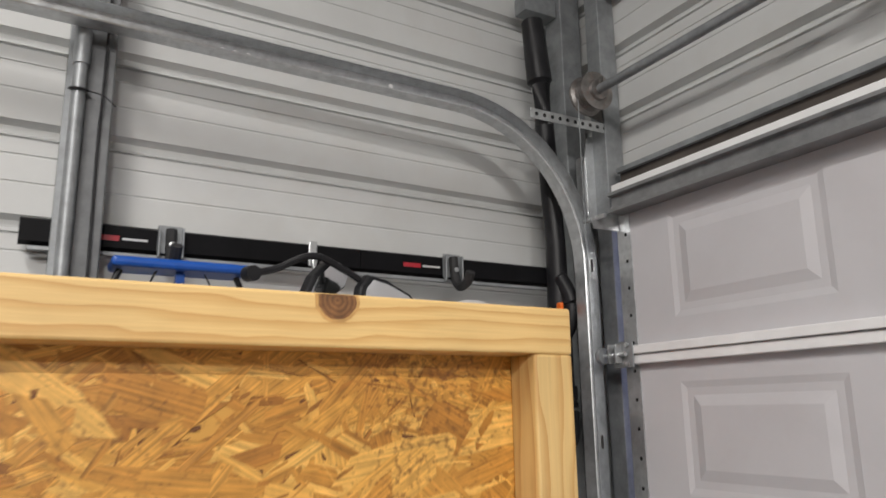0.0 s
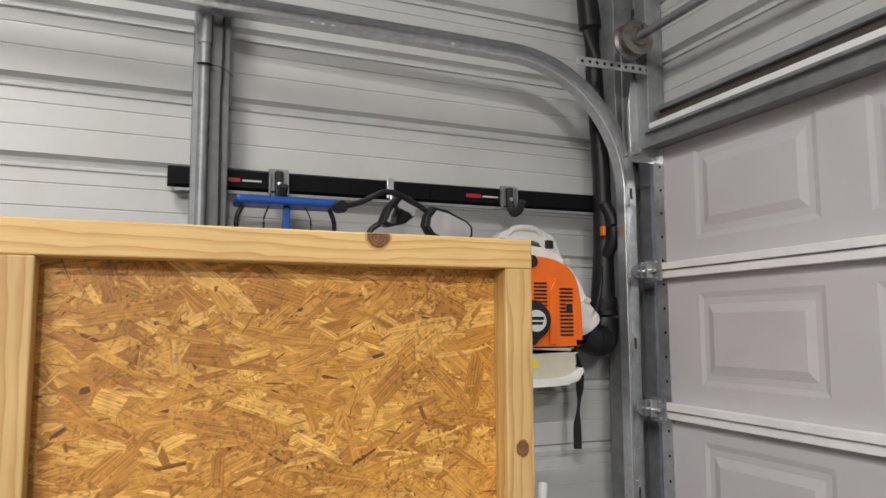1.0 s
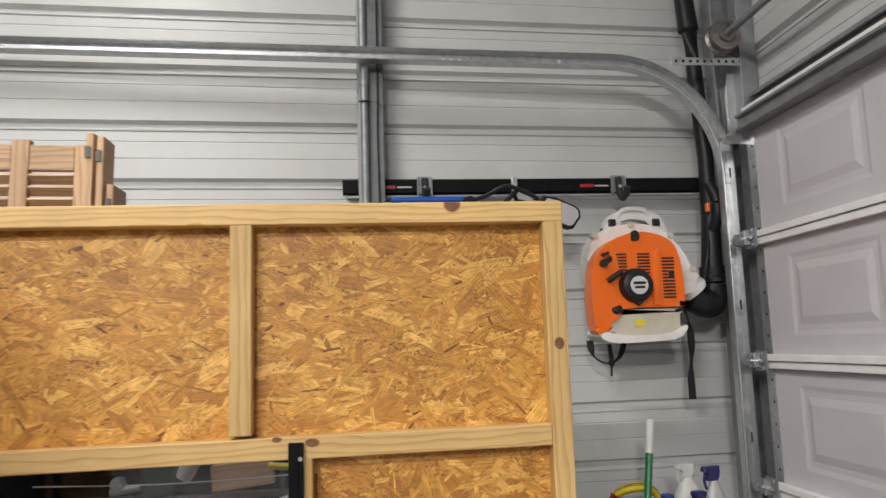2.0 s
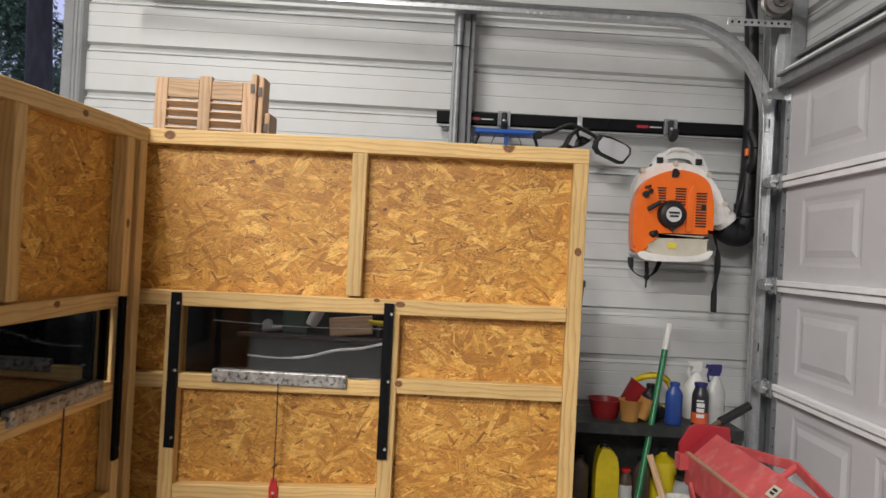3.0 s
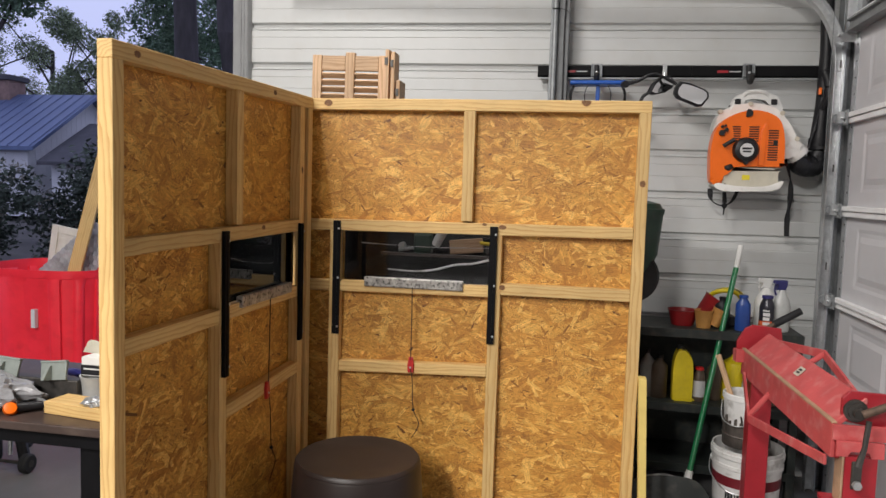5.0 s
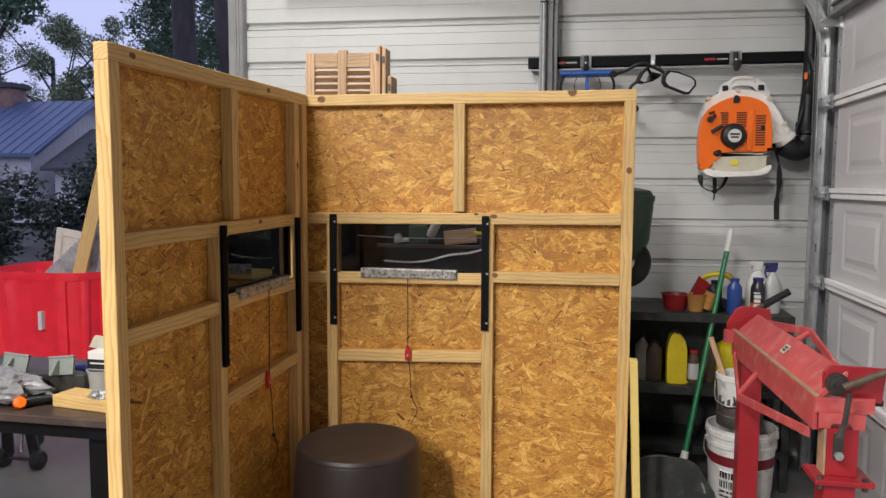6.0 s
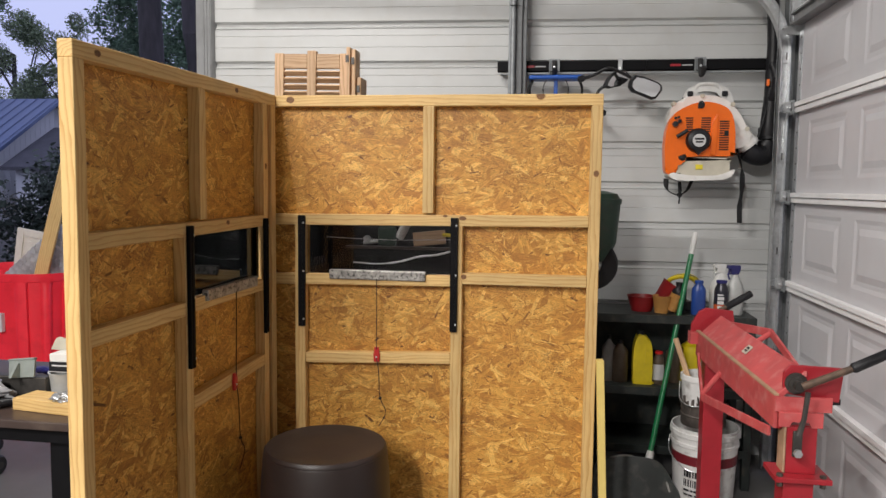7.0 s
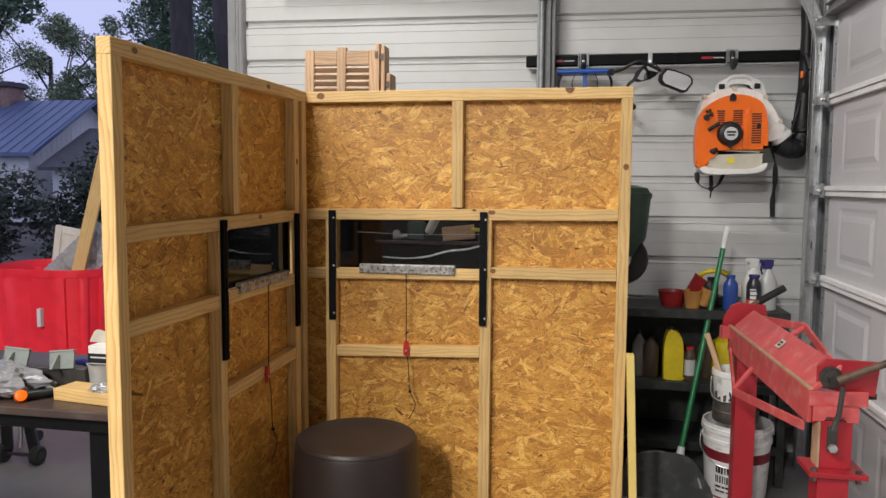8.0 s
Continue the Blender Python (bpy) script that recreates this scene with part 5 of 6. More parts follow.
# ---- green spreader on the shelf, behind the panel's edge ----
SITE = Matrix.Translation((0.05, -0.045, 0))
spread = thing("seed_spreader", pose(0.46, 1.86, TOP), "dark green hand spreader with a black wheel on the shelf", "spreader")
part("hopper", lathe([(0, 0.25), (0.06, 0.25), (0.10, 0.34), (0.115, 0.50), (0.118, 0.55), (0.10, 0.58), (0.05, 0.592), (0, 0.597)], 28), GREEN_DARK, spread, "dark green rounded hopper", True)
part("hopper_rim", lathe([(0.117, 0.53), (0.122, 0.53), (0.122, 0.555), (0.117, 0.557)], 28), GREEN_DARK, spread, smooth=True)
part("wheel", lathe([(0.05, -0.03), (0.115, -0.032), (0.125, -0.015), (0.125, 0.015), (0.115, 0.032), (0.05, 0.03), (0.05, -0.03)], 28, (-0.015, -0.02, 0.235), Y_IN), RUBBER, spread, "black rubber wheel", True)
for y in (-0.1, 0.1):
    part("leg", tube([(0.0, y, 0.0), (0.0, y * 0.8, 0.27)], 0.012, 10), DARK_STEEL, spread, smooth=True)

# ---- yellow board ----
SITE = Matrix.Identity(4)
YELLOW_PAINT = material("yellow_paint", (0.72, 0.55, 0.17), 0.5, spread=0.07, scale=8, bump=0.15, stain=(0.5, 0.36, 0.12), stain_amount=0.25)
yb = thing("yellow_board", pose(0, 0, 0), "pale yellow painted board standing against the panel's end stud", "board")
board("plank", yb, (0.522, 0.915, 0.0), (0.488, 0.94, 0.80), 0.028, 0.055, YELLOW_PAINT, up=(1, 0, 0))

# ---- bending brake ----
RED = material("worn_red_enamel", (0.53, 0.085, 0.086), 0.5, spread=0.16, scale=9, bump=0.15, stain=(0.62, 0.27, 0.25), stain_amount=0.6)
RUST = material("rusty_steel", (0.13, 0.085, 0.06), 0.6, 0.4, spread=0.35, scale=25, bump=0.3, stain=(0.04, 0.035, 0.03), stain_amount=0.6)
RED_DARK = material("red_enamel", (0.36, 0.018, 0.028), 0.36, spread=0.1, scale=7, bump=0.1, stain=(0.2, 0.02, 0.02), stain_amount=0.4)
TAN = material("raw_edge", (0.42, 0.27, 0.17), 0.6, spread=0.2, scale=20)
brake = thing("bending_brake", pose(0, 0, 0), "worn red sheet metal bending brake on a red steel stand", "bending brake")
FAR, NEAR = Vector((0.915, 1.345, 0.850)), Vector((0.972, 0.43, 0.832))
ax = (NEAR - FAR).normalized()
side = Vector((0, 0, 1)).cross(ax).normalized()
if side.x < 0:
    side = -side
upv = Vector((0, 0, 1))


def prism(section, a=0.0, b=None, mat=None, name="bar", label="", bevel=0.0):
    """A section of (across, height) swept along the brake's length."""
    b = (NEAR - FAR).length if b is None else b
    bm = bmesh.new()
    ra = [bm.verts.new(FAR + ax * a + side * u + upv * v) for u, v in section]
    rb = [bm.verts.new(FAR + ax * b + side * u + upv * v) for u, v in section]
    fs = [bm.faces.new(ra), bm.faces.new(rb[::-1])]
    k = len(section)
    for i in range(k):
        fs.append(bm.faces.new((ra[i], ra[(i + 1) % k], rb[(i + 1) % k], rb[i])))
    if bevel:
        bmesh.ops.bevel(bm, geom=list(bm.edges), offset=bevel, segments=2, profile=0.5, affect="EDGES")
    return part(name, bm, mat or RED, brake, label)


def at_brake(s, u, v):
    return FAR + ax * s + side * u + upv * v


BL = (NEAR - FAR).length
prism([(0.0, -0.10), (0.012, -0.10), (0.012, 0.0), (0.0, 0.0)], name="apron", label="worn red folding apron", bevel=0.002)
prism([(0.013, -0.012), (0.022, -0.012), (0.095, 0.060), (0.095, 0.075), (0.088, 0.075), (0.013, 0.004)], 0.03, BL - 0.01, name="clamp_blade", label="sloping worn red clamp blade", bevel=0.002)
prism([(0.013, -0.10), (0.11, -0.10), (0.11, -0.088), (0.025, -0.088), (0.025, -0.02), (0.013, -0.02)], name="bed", label="red bed angle", mat=RED_DARK)
prism([(-0.001, 0.0005), (0.013, 0.0005), (0.013, 0.006), (-0.001, 0.006)], name="edge_strip", mat=TAN, label="bare worn bending edge")
lab = part("maker_plate", block(-0.022, 0.022, -0.0012, 0.0, -0.018, 0.018), CREAM, brake, "cream plate with unreadable lettering", at=Matrix.Translation(at_brake(0.50, 0.050, 0.0435)) @ Matrix((ax, (side * 0.707 - upv * 0.707), (side + upv).normalized())).transposed().to_4x4())
part("print_bar", block(-0.012, 0.012, -0.0022, -0.0013, 0.002, 0.010), BLACK, lab, "lettering bar", at=Matrix.Identity(4))
part("print_bar", block(-0.010, 0.012, -0.0022, -0.0013, -0.010, -0.002), BLACK, lab, "lettering bar")
lower = [at_brake(0.06, -0.004, -0.09), at_brake(0.33, -0.055, -0.185), at_brake(BL - 0.02, -0.004, -0.115)]
upper = [at_brake(0.10, 0.11, 0.05), at_brake(0.40, 0.165, 0.085), at_brake(BL - 0.06, 0.115, 0.03)]


def flat_bar(name, a, b, w, t, mat=RED):
    d = (b - a).normalized()
    m = Matrix((d, upv.cross(d).normalized(), d.cross(upv.cross(d)).normalized())).transposed().to_4x4()
    m.translation = (a + b) / 2
    h = (b - a).length / 2
    return part(name, block(-h, h, -t / 2, t / 2, -w / 2, w / 2, 0.002), mat, brake, at=m)


for pts in (lower, upper):
    flat_bar("truss_bar", pts[0], pts[1], 0.030, 0.010)
    flat_bar("truss_bar", pts[1], pts[2], 0.030, 0.010)
part("truss_screw", tube([at_brake(0.36, 0.002, -0.08), lower[1] + upv * 0.01], 0.010, 10), RED, brake, smooth=True)
part("truss_screw", tube([at_brake(0.42, 0.095, 0.045), upper[1]], 0.010, 10), RED, brake, smooth=True)
# end plates
far_plate = [(-0.02, -0.02), (0.15, -0.02), (0.16, 0.02), (0.15, 0.09), (0.04, 0.10), (0.01, 0.085), (-0.02, 0.03)]
m_far = Matrix((side, ax, upv)).transposed().to_4x4()
m_far.translation = at_brake(-0.02, 0, 0)
part("end_plate", extrude(far_plate, 0.016, None, 0.003), RED_DARK, brake, "red end plate", at=m_far)
m_near = m_far.copy()
m_near.translation = at_brake(BL + 0.0, 0, 0)
part("end_plate", extrude([(0.0, -0.045), (0.165, -0.045), (0.165, 0.0), (0.0, 0.0)], 0.012, None, 0.002), RED, brake, "red end plate", at=m_near)
part("end_plate", extrude([(0.03, 0.004), (0.195, -0.02), (0.205, 0.085), (0.05, 0.092), (0.03, 0.07)], 0.014, Matrix.Translation((0.0, -0.03, 0)), 0.002), RED_DARK, brake, "red side plate", at=m_near)
part("spacer", extrude([(0.15, -0.028), (0.20, -0.028), (0.20, -0.01), (0.15, -0.01)], 0.012, Matrix.Translation((0.0, -0.03, 0))), BLACK, brake, at=m_near)
hub = part("hub", lathe([(0, -0.012), (0.033, -0.012), (0.033, 0.004), (0.025, 0.005), (0.025, 0.016), (0.016, 0.017), (0.016, 0.034), (0, 0.034)], 28, (0, 0, -0.008), Y_IN), DARK_STEEL, brake, "dark greasy pivot hub", False, at=m_near @ Matrix.Translation((0.065, -0.012, 0.045)))
grip1, grip2 = (0.20, 0.04, 0.10), (0.325, 0.03, 0.155)
part("lever", tube([(0.07, 0.022, 0.036), grip1], [0.012, 0.0105], 12), RUST, brake, "rusty clamp lever", True, at=m_near)
part("lever_grip", tube([grip1, (0.205, 0.04, 0.102), (0.31, 0.031, 0.15), grip2], [0.012, 0.0155, 0.015, 0.011], 14), BLACK, brake, "black lever grip", True, at=m_near)
part("lock_arm", tube([(0.072, 0.06, 0.03), (0.064, 0.062, -0.05), (0.050, 0.064, -0.10)], [0.008, 0.0075, 0.010], 10), DARK_STEEL, brake, "dark locking arm", True, at=m_near)
part("lock_plate", block(0.034, 0.062, 0.058, 0.068, -0.165, -0.085, 0.004), DARK_STEEL, brake, at=m_near)
part("bolt", lathe([(0, 0.0), (0.013, 0.0), (0.013, 0.010), (0, 0.012)], 6, (0.047, 0.070, -0.150), Y_IN), GALV, brake, "bright bolt head", at=m_near)
part("far_lever", tube([(0.05, -0.01, 0.055), (0.13, -0.02, 0.10)], [0.011, 0.010], 10), RUST, brake, smooth=True, at=m_far)
part("far_lever_grip", tube([(0.13, -0.02, 0.10), (0.235, -0.03, 0.16)], [0.016, 0.015], 12), BLACK, brake, "black lever grip", True, at=m_far)
part("far_bracket", extrude([(-0.03, -0.05), (0.0, -0.05), (0.0, 0.0), (-0.03, 0.0)], 0.05, Matrix.Translation((0, 0.0, 0)), 0.002), RED, brake, at=m_far)
# stand
def leg(x0, x1, y0, y1, z1, name="post"):
    t = 0.008
    p = part(name, block(x0, x1, y0, y0 + t, 0.0, z1, 0.002), RED_DARK, brake, "red steel post")
    part("flange", block(x0, x0 + t, y0 + t, y1, 0.0, z1, 0.002), RED_DARK, p)
    part("flange", block(x1 - t, x1, y0 + t, y1, 0.0, z1, 0.002), RED_DARK, p)
    return p


leg(0.938, 1.018, 1.255, 1.335, 0.745)
leg(0.998, 1.084, 0.395, 0.475, 0.585)
pl = part("flange_plate", block(0.968, 1.128, 0.37, 0.50, 0.586, 0.602, 0.002), RED_DARK, brake, "red bolted joint plate")
for bx in (0.984, 1.106):
    part("bolt", lathe([(0, 0.0), (0.010, 0.0), (0.010, 0.008), (0, 0.008)], 6, (bx, 0.385, 0.602)), GRIME, pl)
    part("bolt", lathe([(0, -0.014), (0.009, -0.014), (0.009, -0.001), (0, -0.001)], 6, (bx, 0.385, 0.586)), GRIME, pl)
part("upper_post", block(1.006, 1.092, 0.41, 0.418, 0.603, 0.745, 0.002), RED_DARK, brake)
part("upper_post", block(0.998, 1.005, 0.41, 0.47, 0.603, 0.745, 0.002), TAN, brake, "bare edge of the upper post")
part("head_plate", extrude([(0, 0), (0.03, 0), (0.036, 0.018), (0.085, 0.018), (0.092, 0), (0.125, 0), (0.125, 0.045), (0, 0.045)], 0.012, Matrix.Translation((0.981, 0.405, 0.745)), 0.002), RED, brake, "red head plate with a slot")
for y0, x0 in ((1.20, 0.978), (0.34, 1.041)):
    part("foot", block(x0 - 0.05, x0 + 0.05, y0, y0 + 0.22, 0.0, 0.010, 0.002), RED_DARK, brake)

# ---- tub stool ----
DARK_BROWN = material("dark_brown_plastic", (0.020, 0.0125, 0.011), 0.46, spread=0.15, scale=5, bump=0.12, stain=(0.055, 0.036, 0.031), stain_amount=0.3)
tub_seat = thing("tub_seat", pose(-0.488, 0.615, 0), "dark brown moulded plastic tub seat with a dished top", "seat")
tub_seat.scale = (1.02, 1.02, 0.967)
part("seat_top", lathe([(0, 0.530), (0.10, 0.531), (0.17, 0.537), (0.196, 0.545), (0.206, 0.545), (0.213, 0.536), (0.2135, 0.528), (0, 0.520)], 64), DARK_BROWN, tub_seat, "dished brown top", True)
part("side_wall", lathe([(0.19, 0.519), (0.2137, 0.5275), (0.216, 0.52), (0.222, 0.44), (0.232, 0.25), (0.240, 0.03), (0.236, 0.0), (0.21, 0.0)], 64), DARK_BROWN, tub_seat, smooth=True)

# ---- work table ----
SITE = Matrix.Translation((-0.03, 0.09, 0))
TABLE_TOP = material("dark_table_top", (0.055, 0.036, 0.03), 0.4, spread=0.25, scale=8, bump=0.15, stain=(0.12, 0.09, 0.07), stain_amount=0.4)
TZ = 0.70
tab = thing("work_table", pose(0, 0, 0), "dark brown topped work table with black steel legs", "table")
part("tabletop", block(-2.75, -1.03, 0.085, 0.80, TZ - 0.028, TZ, 0.004), TABLE_TOP, tab)
part("apron", block(-2.70, -1.08, 0.11, 0.13, TZ - 0.075, TZ - 0.029), BLACK_STEEL, tab)
for x in (-2.66, -1.25):
    for y in (0.115, 0.71):
        part("leg", block(x, x + 0.085, y + 0.016, y + 0.066, 0, TZ - 0.029, 0.003), BLACK_STEEL, tab)

GREY_GREEN = material("grey_green_casting", (0.26, 0.29, 0.27), 0.45, 0.3, spread=0.15, scale=14, bump=0.15)
vise = thing("clamp_head", pose(-1.585, 0.30, TZ), "grey-green cast clamp head lying on the table", "clamp")
for x, tip in ((-0.075, 4), (0.115, -6)):
    jaw = part("jaw", extrude([(-0.048, 0.0), (0.048, 0.0), (0.050, 0.058), (0.046, 0.063), (-0.046, 0.063), (-0.050, 0.058)], 0.010, None, 0.002), GREY_GREEN, vise, at=pose(x, -0.01, 0.0765, -14, tip, 0))
    part("jaw_rib", extrude([(-0.040, 0.0), (0.0, 0.0), (0.0, 0.05), (-0.010, 0.05)], 0.010, pose(-0.005, 0, 0, 0, 0, 90), 0.001), GREY_GREEN, jaw)
    part("jaw_lip", block(-0.050, 0.050, -0.004, 0.014, 0.060, 0.067, 0.002), GREY_GREEN, jaw)
part("handle_tube", tube([(-0.12, -0.07, 0.085), (-0.03, -0.05, 0.035)], 0.009, 10), PALE, vise, "pale tubular handle", True)
part("slide", block(-0.16, 0.20, 0.0, 0.045, 0.0, 0.078, 0.004), DARK_STEEL, vise)
part("screw", tube([(0.06, -0.06, 0.05), (0.17, -0.10, 0.02)], 0.008, 10), GALV, vise, smooth=True)

BAG_FILM = material("grey_plastic_film", (0.24, 0.24, 0.25), 0.22, spread=0.25, scale=25, bump=0.3, clear=0.5)


def crumpled(name, at, rx, ry, rz, mat, label, category, seed, rough=0.35):
    bm = bmesh.new()
    bmesh.ops.create_icosphere(bm, subdivisions=4, radius=1.0)
    off = Vector((seed * 3.1, 0, 0))
    for v in bm.verts:
        k = 1 + rough * (noise.noise(v.co * 2.2 + off) + 0.5 * abs(noise.noise(v.co * 5 + off)) + 0.45 * abs(noise.noise(v.co * 11 + off)))
        p = v.co * k
        v.co = (p.x * rx, p.y * ry, max(0.0, p.z * rz + rz * 0.75))
    return solid(name, bm, mat, label, category, at=at)


crumpled("plastic_bag", pose(-1.66, 0.21, TZ), 0.16, 0.08, 0.058, BAG_FILM, "crumpled grey plastic bag on the table", "bag", 3, 0.5)
crumpled("plastic_bag", pose(-1.86, 0.24, TZ), 0.15, 0.10, 0.050, BAG_FILM, "flattened grey plastic bag on the table", "bag", 5, 0.5)
driver = thing("screwdriver", pose(-1.505, 0.14, TZ + 0.02), "screwdriver with an orange and black handle on the table", "screwdriver")
part("knob", lathe([(0, -0.026), (0.016, -0.022), (0.023, 0), (0.018, 0.02), (0, 0.024)], 18, (0, 0, 0), pose(0, 0, 0, 70, 0, 40)), ORANGE, driver, "orange knob", True)
part("handle", tube([(0.012, 0.014, 0.0), (0.07, 0.07, 0.0)], [0.016, 0.013], 12), BLACK, driver, "black handle", True)
part("shank", tube([(0.07, 0.07, 0.0), (0.14, 0.15, -0.01)], 0.004, 8), GALV, driver, smooth=True)
pliers = thing("pliers", pose(-1.47, 0.36, TZ), "pliers with dark blue and orange grips on the table", "pliers")
part("grip", tube(smooth_path([(-0.08, 0.06, 0.03), (-0.02, 0.03, 0.045), (0.05, 0.0, 0.03)]), 0.013, 10), BLACK, pliers, smooth=True)
part("grip", tube(smooth_path([(-0.06, 0.10, 0.06), (0.0, 0.06, 0.07), (0.07, 0.03, 0.05)]), 0.014, 10), PURPLE, pliers, "dark blue grip", True)
part("grip_tip", tube([(0.05, 0.0, 0.03), (0.075, -0.012, 0.022)], 0.0135, 10), ORANGE, pliers, "orange grip end", True)
part("jaw", extrude([(-0.16, 0.03), (-0.09, 0.06), (-0.07, 0.085), (-0.15, 0.05)], 0.012, Matrix.Translation((0, 0.06, 0)), 0.002), GALV, pliers)
blk = thing("wood_block", pose(-1.22, 0.20, TZ), "pale offcut of pine lying on the table edge", "wood block")
board("offcut", blk, (-0.19, 0.03, 0.0205), (0.16, -0.02, 0.0205), 0.040, 0.10, PINE)
jarc = thing("plastic_tub", pose(-1.345, 0.36, TZ), "clear plastic tub beside the panel on the table", "tub")
part("tub_wall", lathe([(0, 0), (0.05, 0), (0.058, 0.085), (0.062, 0.09), (0.056, 0.09), (0.047, 0.004), (0, 0.004)], 28), CLEAR_WHITE, jarc, smooth=True)
bx = thing("small_box", pose(-1.35, 0.36, TZ + 0.0905), "small white and black carton on the plastic tub", "carton")
part("carton", block(-0.04, 0.04, -0.03, 0.03, 0.0, 0.065, 0.002), WHITE_PLASTIC, bx)
part("black_band", block(-0.041, 0.041, -0.0315, -0.0302, 0.004, 0.038), BLACK, bx)
part("print_bar", block(-0.03, 0.03, -0.0328, -0.0317, 0.022, 0.027), LOGO_WHITE, bx)
part("flap", extrude(rounded([(-0.08, 0.065), (0.02, 0.062), (0.05, 0.09), (0.0, 0.10), (-0.05, 0.11), (-0.07, 0.085)], 3), 0.004, Matrix.Translation((0, 0.034, 0))), CREAM, bx, "torn yellowish paper")
crumpled("wire_scrap", pose(-1.24, 0.19, TZ + 0.041), 0.03, 0.03, 0.012, GALV, "tangled bit of bright wire on the offcut", "wire", 8, 0.6)

# ---- red tub outside the bay ----
SITE = Matrix.Translation((0.12, 0.085, 0))
RED_TUB = material("red_tub_plastic", (0.84, 0.026, 0.045), 0.36, spread=0.08, scale=5, bump=0.1, stain=(0.45, 0.012, 0.02), stain_amount=0.3)
tub = thing("red_bin", pose(-3.68, 2.98, -0.06), "large red fluted plastic bin holding scrap boards", "bin")


def fluted(rx0, ry0, rx1, ry1, h, wave):
    bm, rings, n = bmesh.new(), [], 120
    for z, k, w in ((0, 0, 1), (0.02, 0.02, 1), (h - 0.10, 0.9, 1), (h - 0.06, 0.94, 0.15), (h - 0.055, 1.0, 0), (h, 1.04, 0), (h, 0.98, 0), (h - 0.08, 0.9, 0), (0.02, -0.05, 0)):
        rx, ry = rx0 + (rx1 - rx0) * k, ry0 + (ry1 - ry0) * k
        ring = []
        for i in range(n):
            a = 2 * math.pi * i / n
            s = max(-1, min(1, 3 * math.sin(14 * a))) * wave * w
            c, q = math.cos(a), math.sin(a)
            u = abs(c) ** 0.62 * (1 if c > 0 else -1)
            v = abs(q) ** 0.62 * (1 if q > 0 else -1)
            ring.append(bm.verts.new(((rx + s) * u, (ry + s) * v, z)))
        rings.append(ring)
    for a, b in zip(rings, rings[1:]):
        for i in range(n):
            bm.faces.new((a[i], a[(i + 1) % n], b[(i + 1) % n], b[i]))
    bm.faces.new(rings[0][::-1])
    bm.faces.new(rings[-1])
    return bm


part("body", fluted(0.43, 0.33, 0.49, 0.39, 0.875, 0.018), RED_TUB, tub, smooth=True)
part("sticker", block(0.08, 0.11, -0.402, -0.365, 0.47, 0.60, 0.002), LOGO_WHITE, tub, "worn white sticker", at=pose(0, 0.0, 0, 0, 0, 0))
FOIL = material("embossed_foil", (0.86, 0.86, 0.88), 0.4, 0.2, spread=0.25, scale=9, bump=0.3)
lean = thing("scrap_board", pose(0, 0, 0), "long pale board standing in the red bin", "board")
board("plank", lean, (-3.53, 2.80, 0.42), (-3.17, 2.84, 1.75), 0.10, 0.02, PINE, up=(1, 0, -0.28))
frame_b = thing("painted_offcut", pose(-3.81, 2.98, 0.62, 0, 9, 0), "cream painted scrap panel standing in the red bin", "scrap panel")
CREAM_PAINT = material("cream_paint", (0.62, 0.58, 0.50), 0.5, spread=0.1, scale=12)
part("panel", block(0.0, 0.40, 0.0, 0.014, 0.0, 0.50, 0.004), CREAM_PAINT, frame_b)
for a, b, c, d in ((0.0, 0.055, 0.0, 0.50), (0.345, 0.40, 0.0, 0.50), (0.056, 0.344, 0.445, 0.50)):
    part("moulding", block(a, b, -0.009, -0.0005, c, d, 0.003), CREAM_PAINT, frame_b)
part("inner_field", block(0.085, 0.315, -0.006, -0.0005, 0.02, 0.415, 0.003), CREAM_PAINT, frame_b)
foil = bmesh.new()
grid = [[foil.verts.new((0.022 * i, 0.022 * (1 if (i + j) % 2 else -1) * (1 if i % 2 else 0.4), 0.022 * j)) for i in range(14)] for j in range(28)]
for j in range(27):
    for i in range(13):
        foil.faces.new((grid[j][i], grid[j][i + 1], grid[j + 1][i + 1], grid[j + 1][i]))
bmesh.ops.solidify(foil, geom=list(foil.faces), thickness=0.002)
solid("metal_sheet", foil, FOIL, "bright embossed metal sheet in the red bin", "metal sheet", at=pose(-3.80, 2.88, 0.76, -4, 47, 4))

# ---- rolling stand under the table ----
SITE = Matrix.Translation((0.024, 0.10, 0))
stand = thing("rolling_stand", pose(-2.52, 1.22, 0), "black rolling stand with small rubber wheels on the floor", "rolling stand")
for x in (-0.10, 0.10):
    w = part("wheel", lathe([(0, -0.022), (0.040, -0.022), (0.048, -0.014), (0.048, 0.014), (0.040, 0.022), (0, 0.022)], 24, (x, 0, 0.048), X_IN), RUBBER, stand, smooth=True)
    part("hubcap", lathe([(0, -0.024), (0.018, -0.024), (0.018, 0.024), (0, 0.024)], 14, (x, 0, 0.048), X_IN), DARK_STEEL, w, smooth=True)
    part("arm", tube([(x * 0.8, 0.01, 0.06), (x * 0.5 - 0.10, 0.08, 0.38), (x * 0.4 - 0.16, 0.12, 0.53)], 0.028, 10), BLACK, stand, smooth=True)
part("axle", tube([(-0.12, 0, 0.048), (0.12, 0, 0.048)], 0.009, 10), DARK_STEEL, stand, smooth=True)
part("cross_tube", tube([(-0.24, 0.10, 0.40), (0.0, 0.10, 0.40)], 0.018, 10), BLACK, stand, smooth=True)
part("strut", tube([(-0.02, 0.03, 0.07), (-0.05, 0.09, 0.40)], 0.012, 10), GALV, stand, smooth=True)
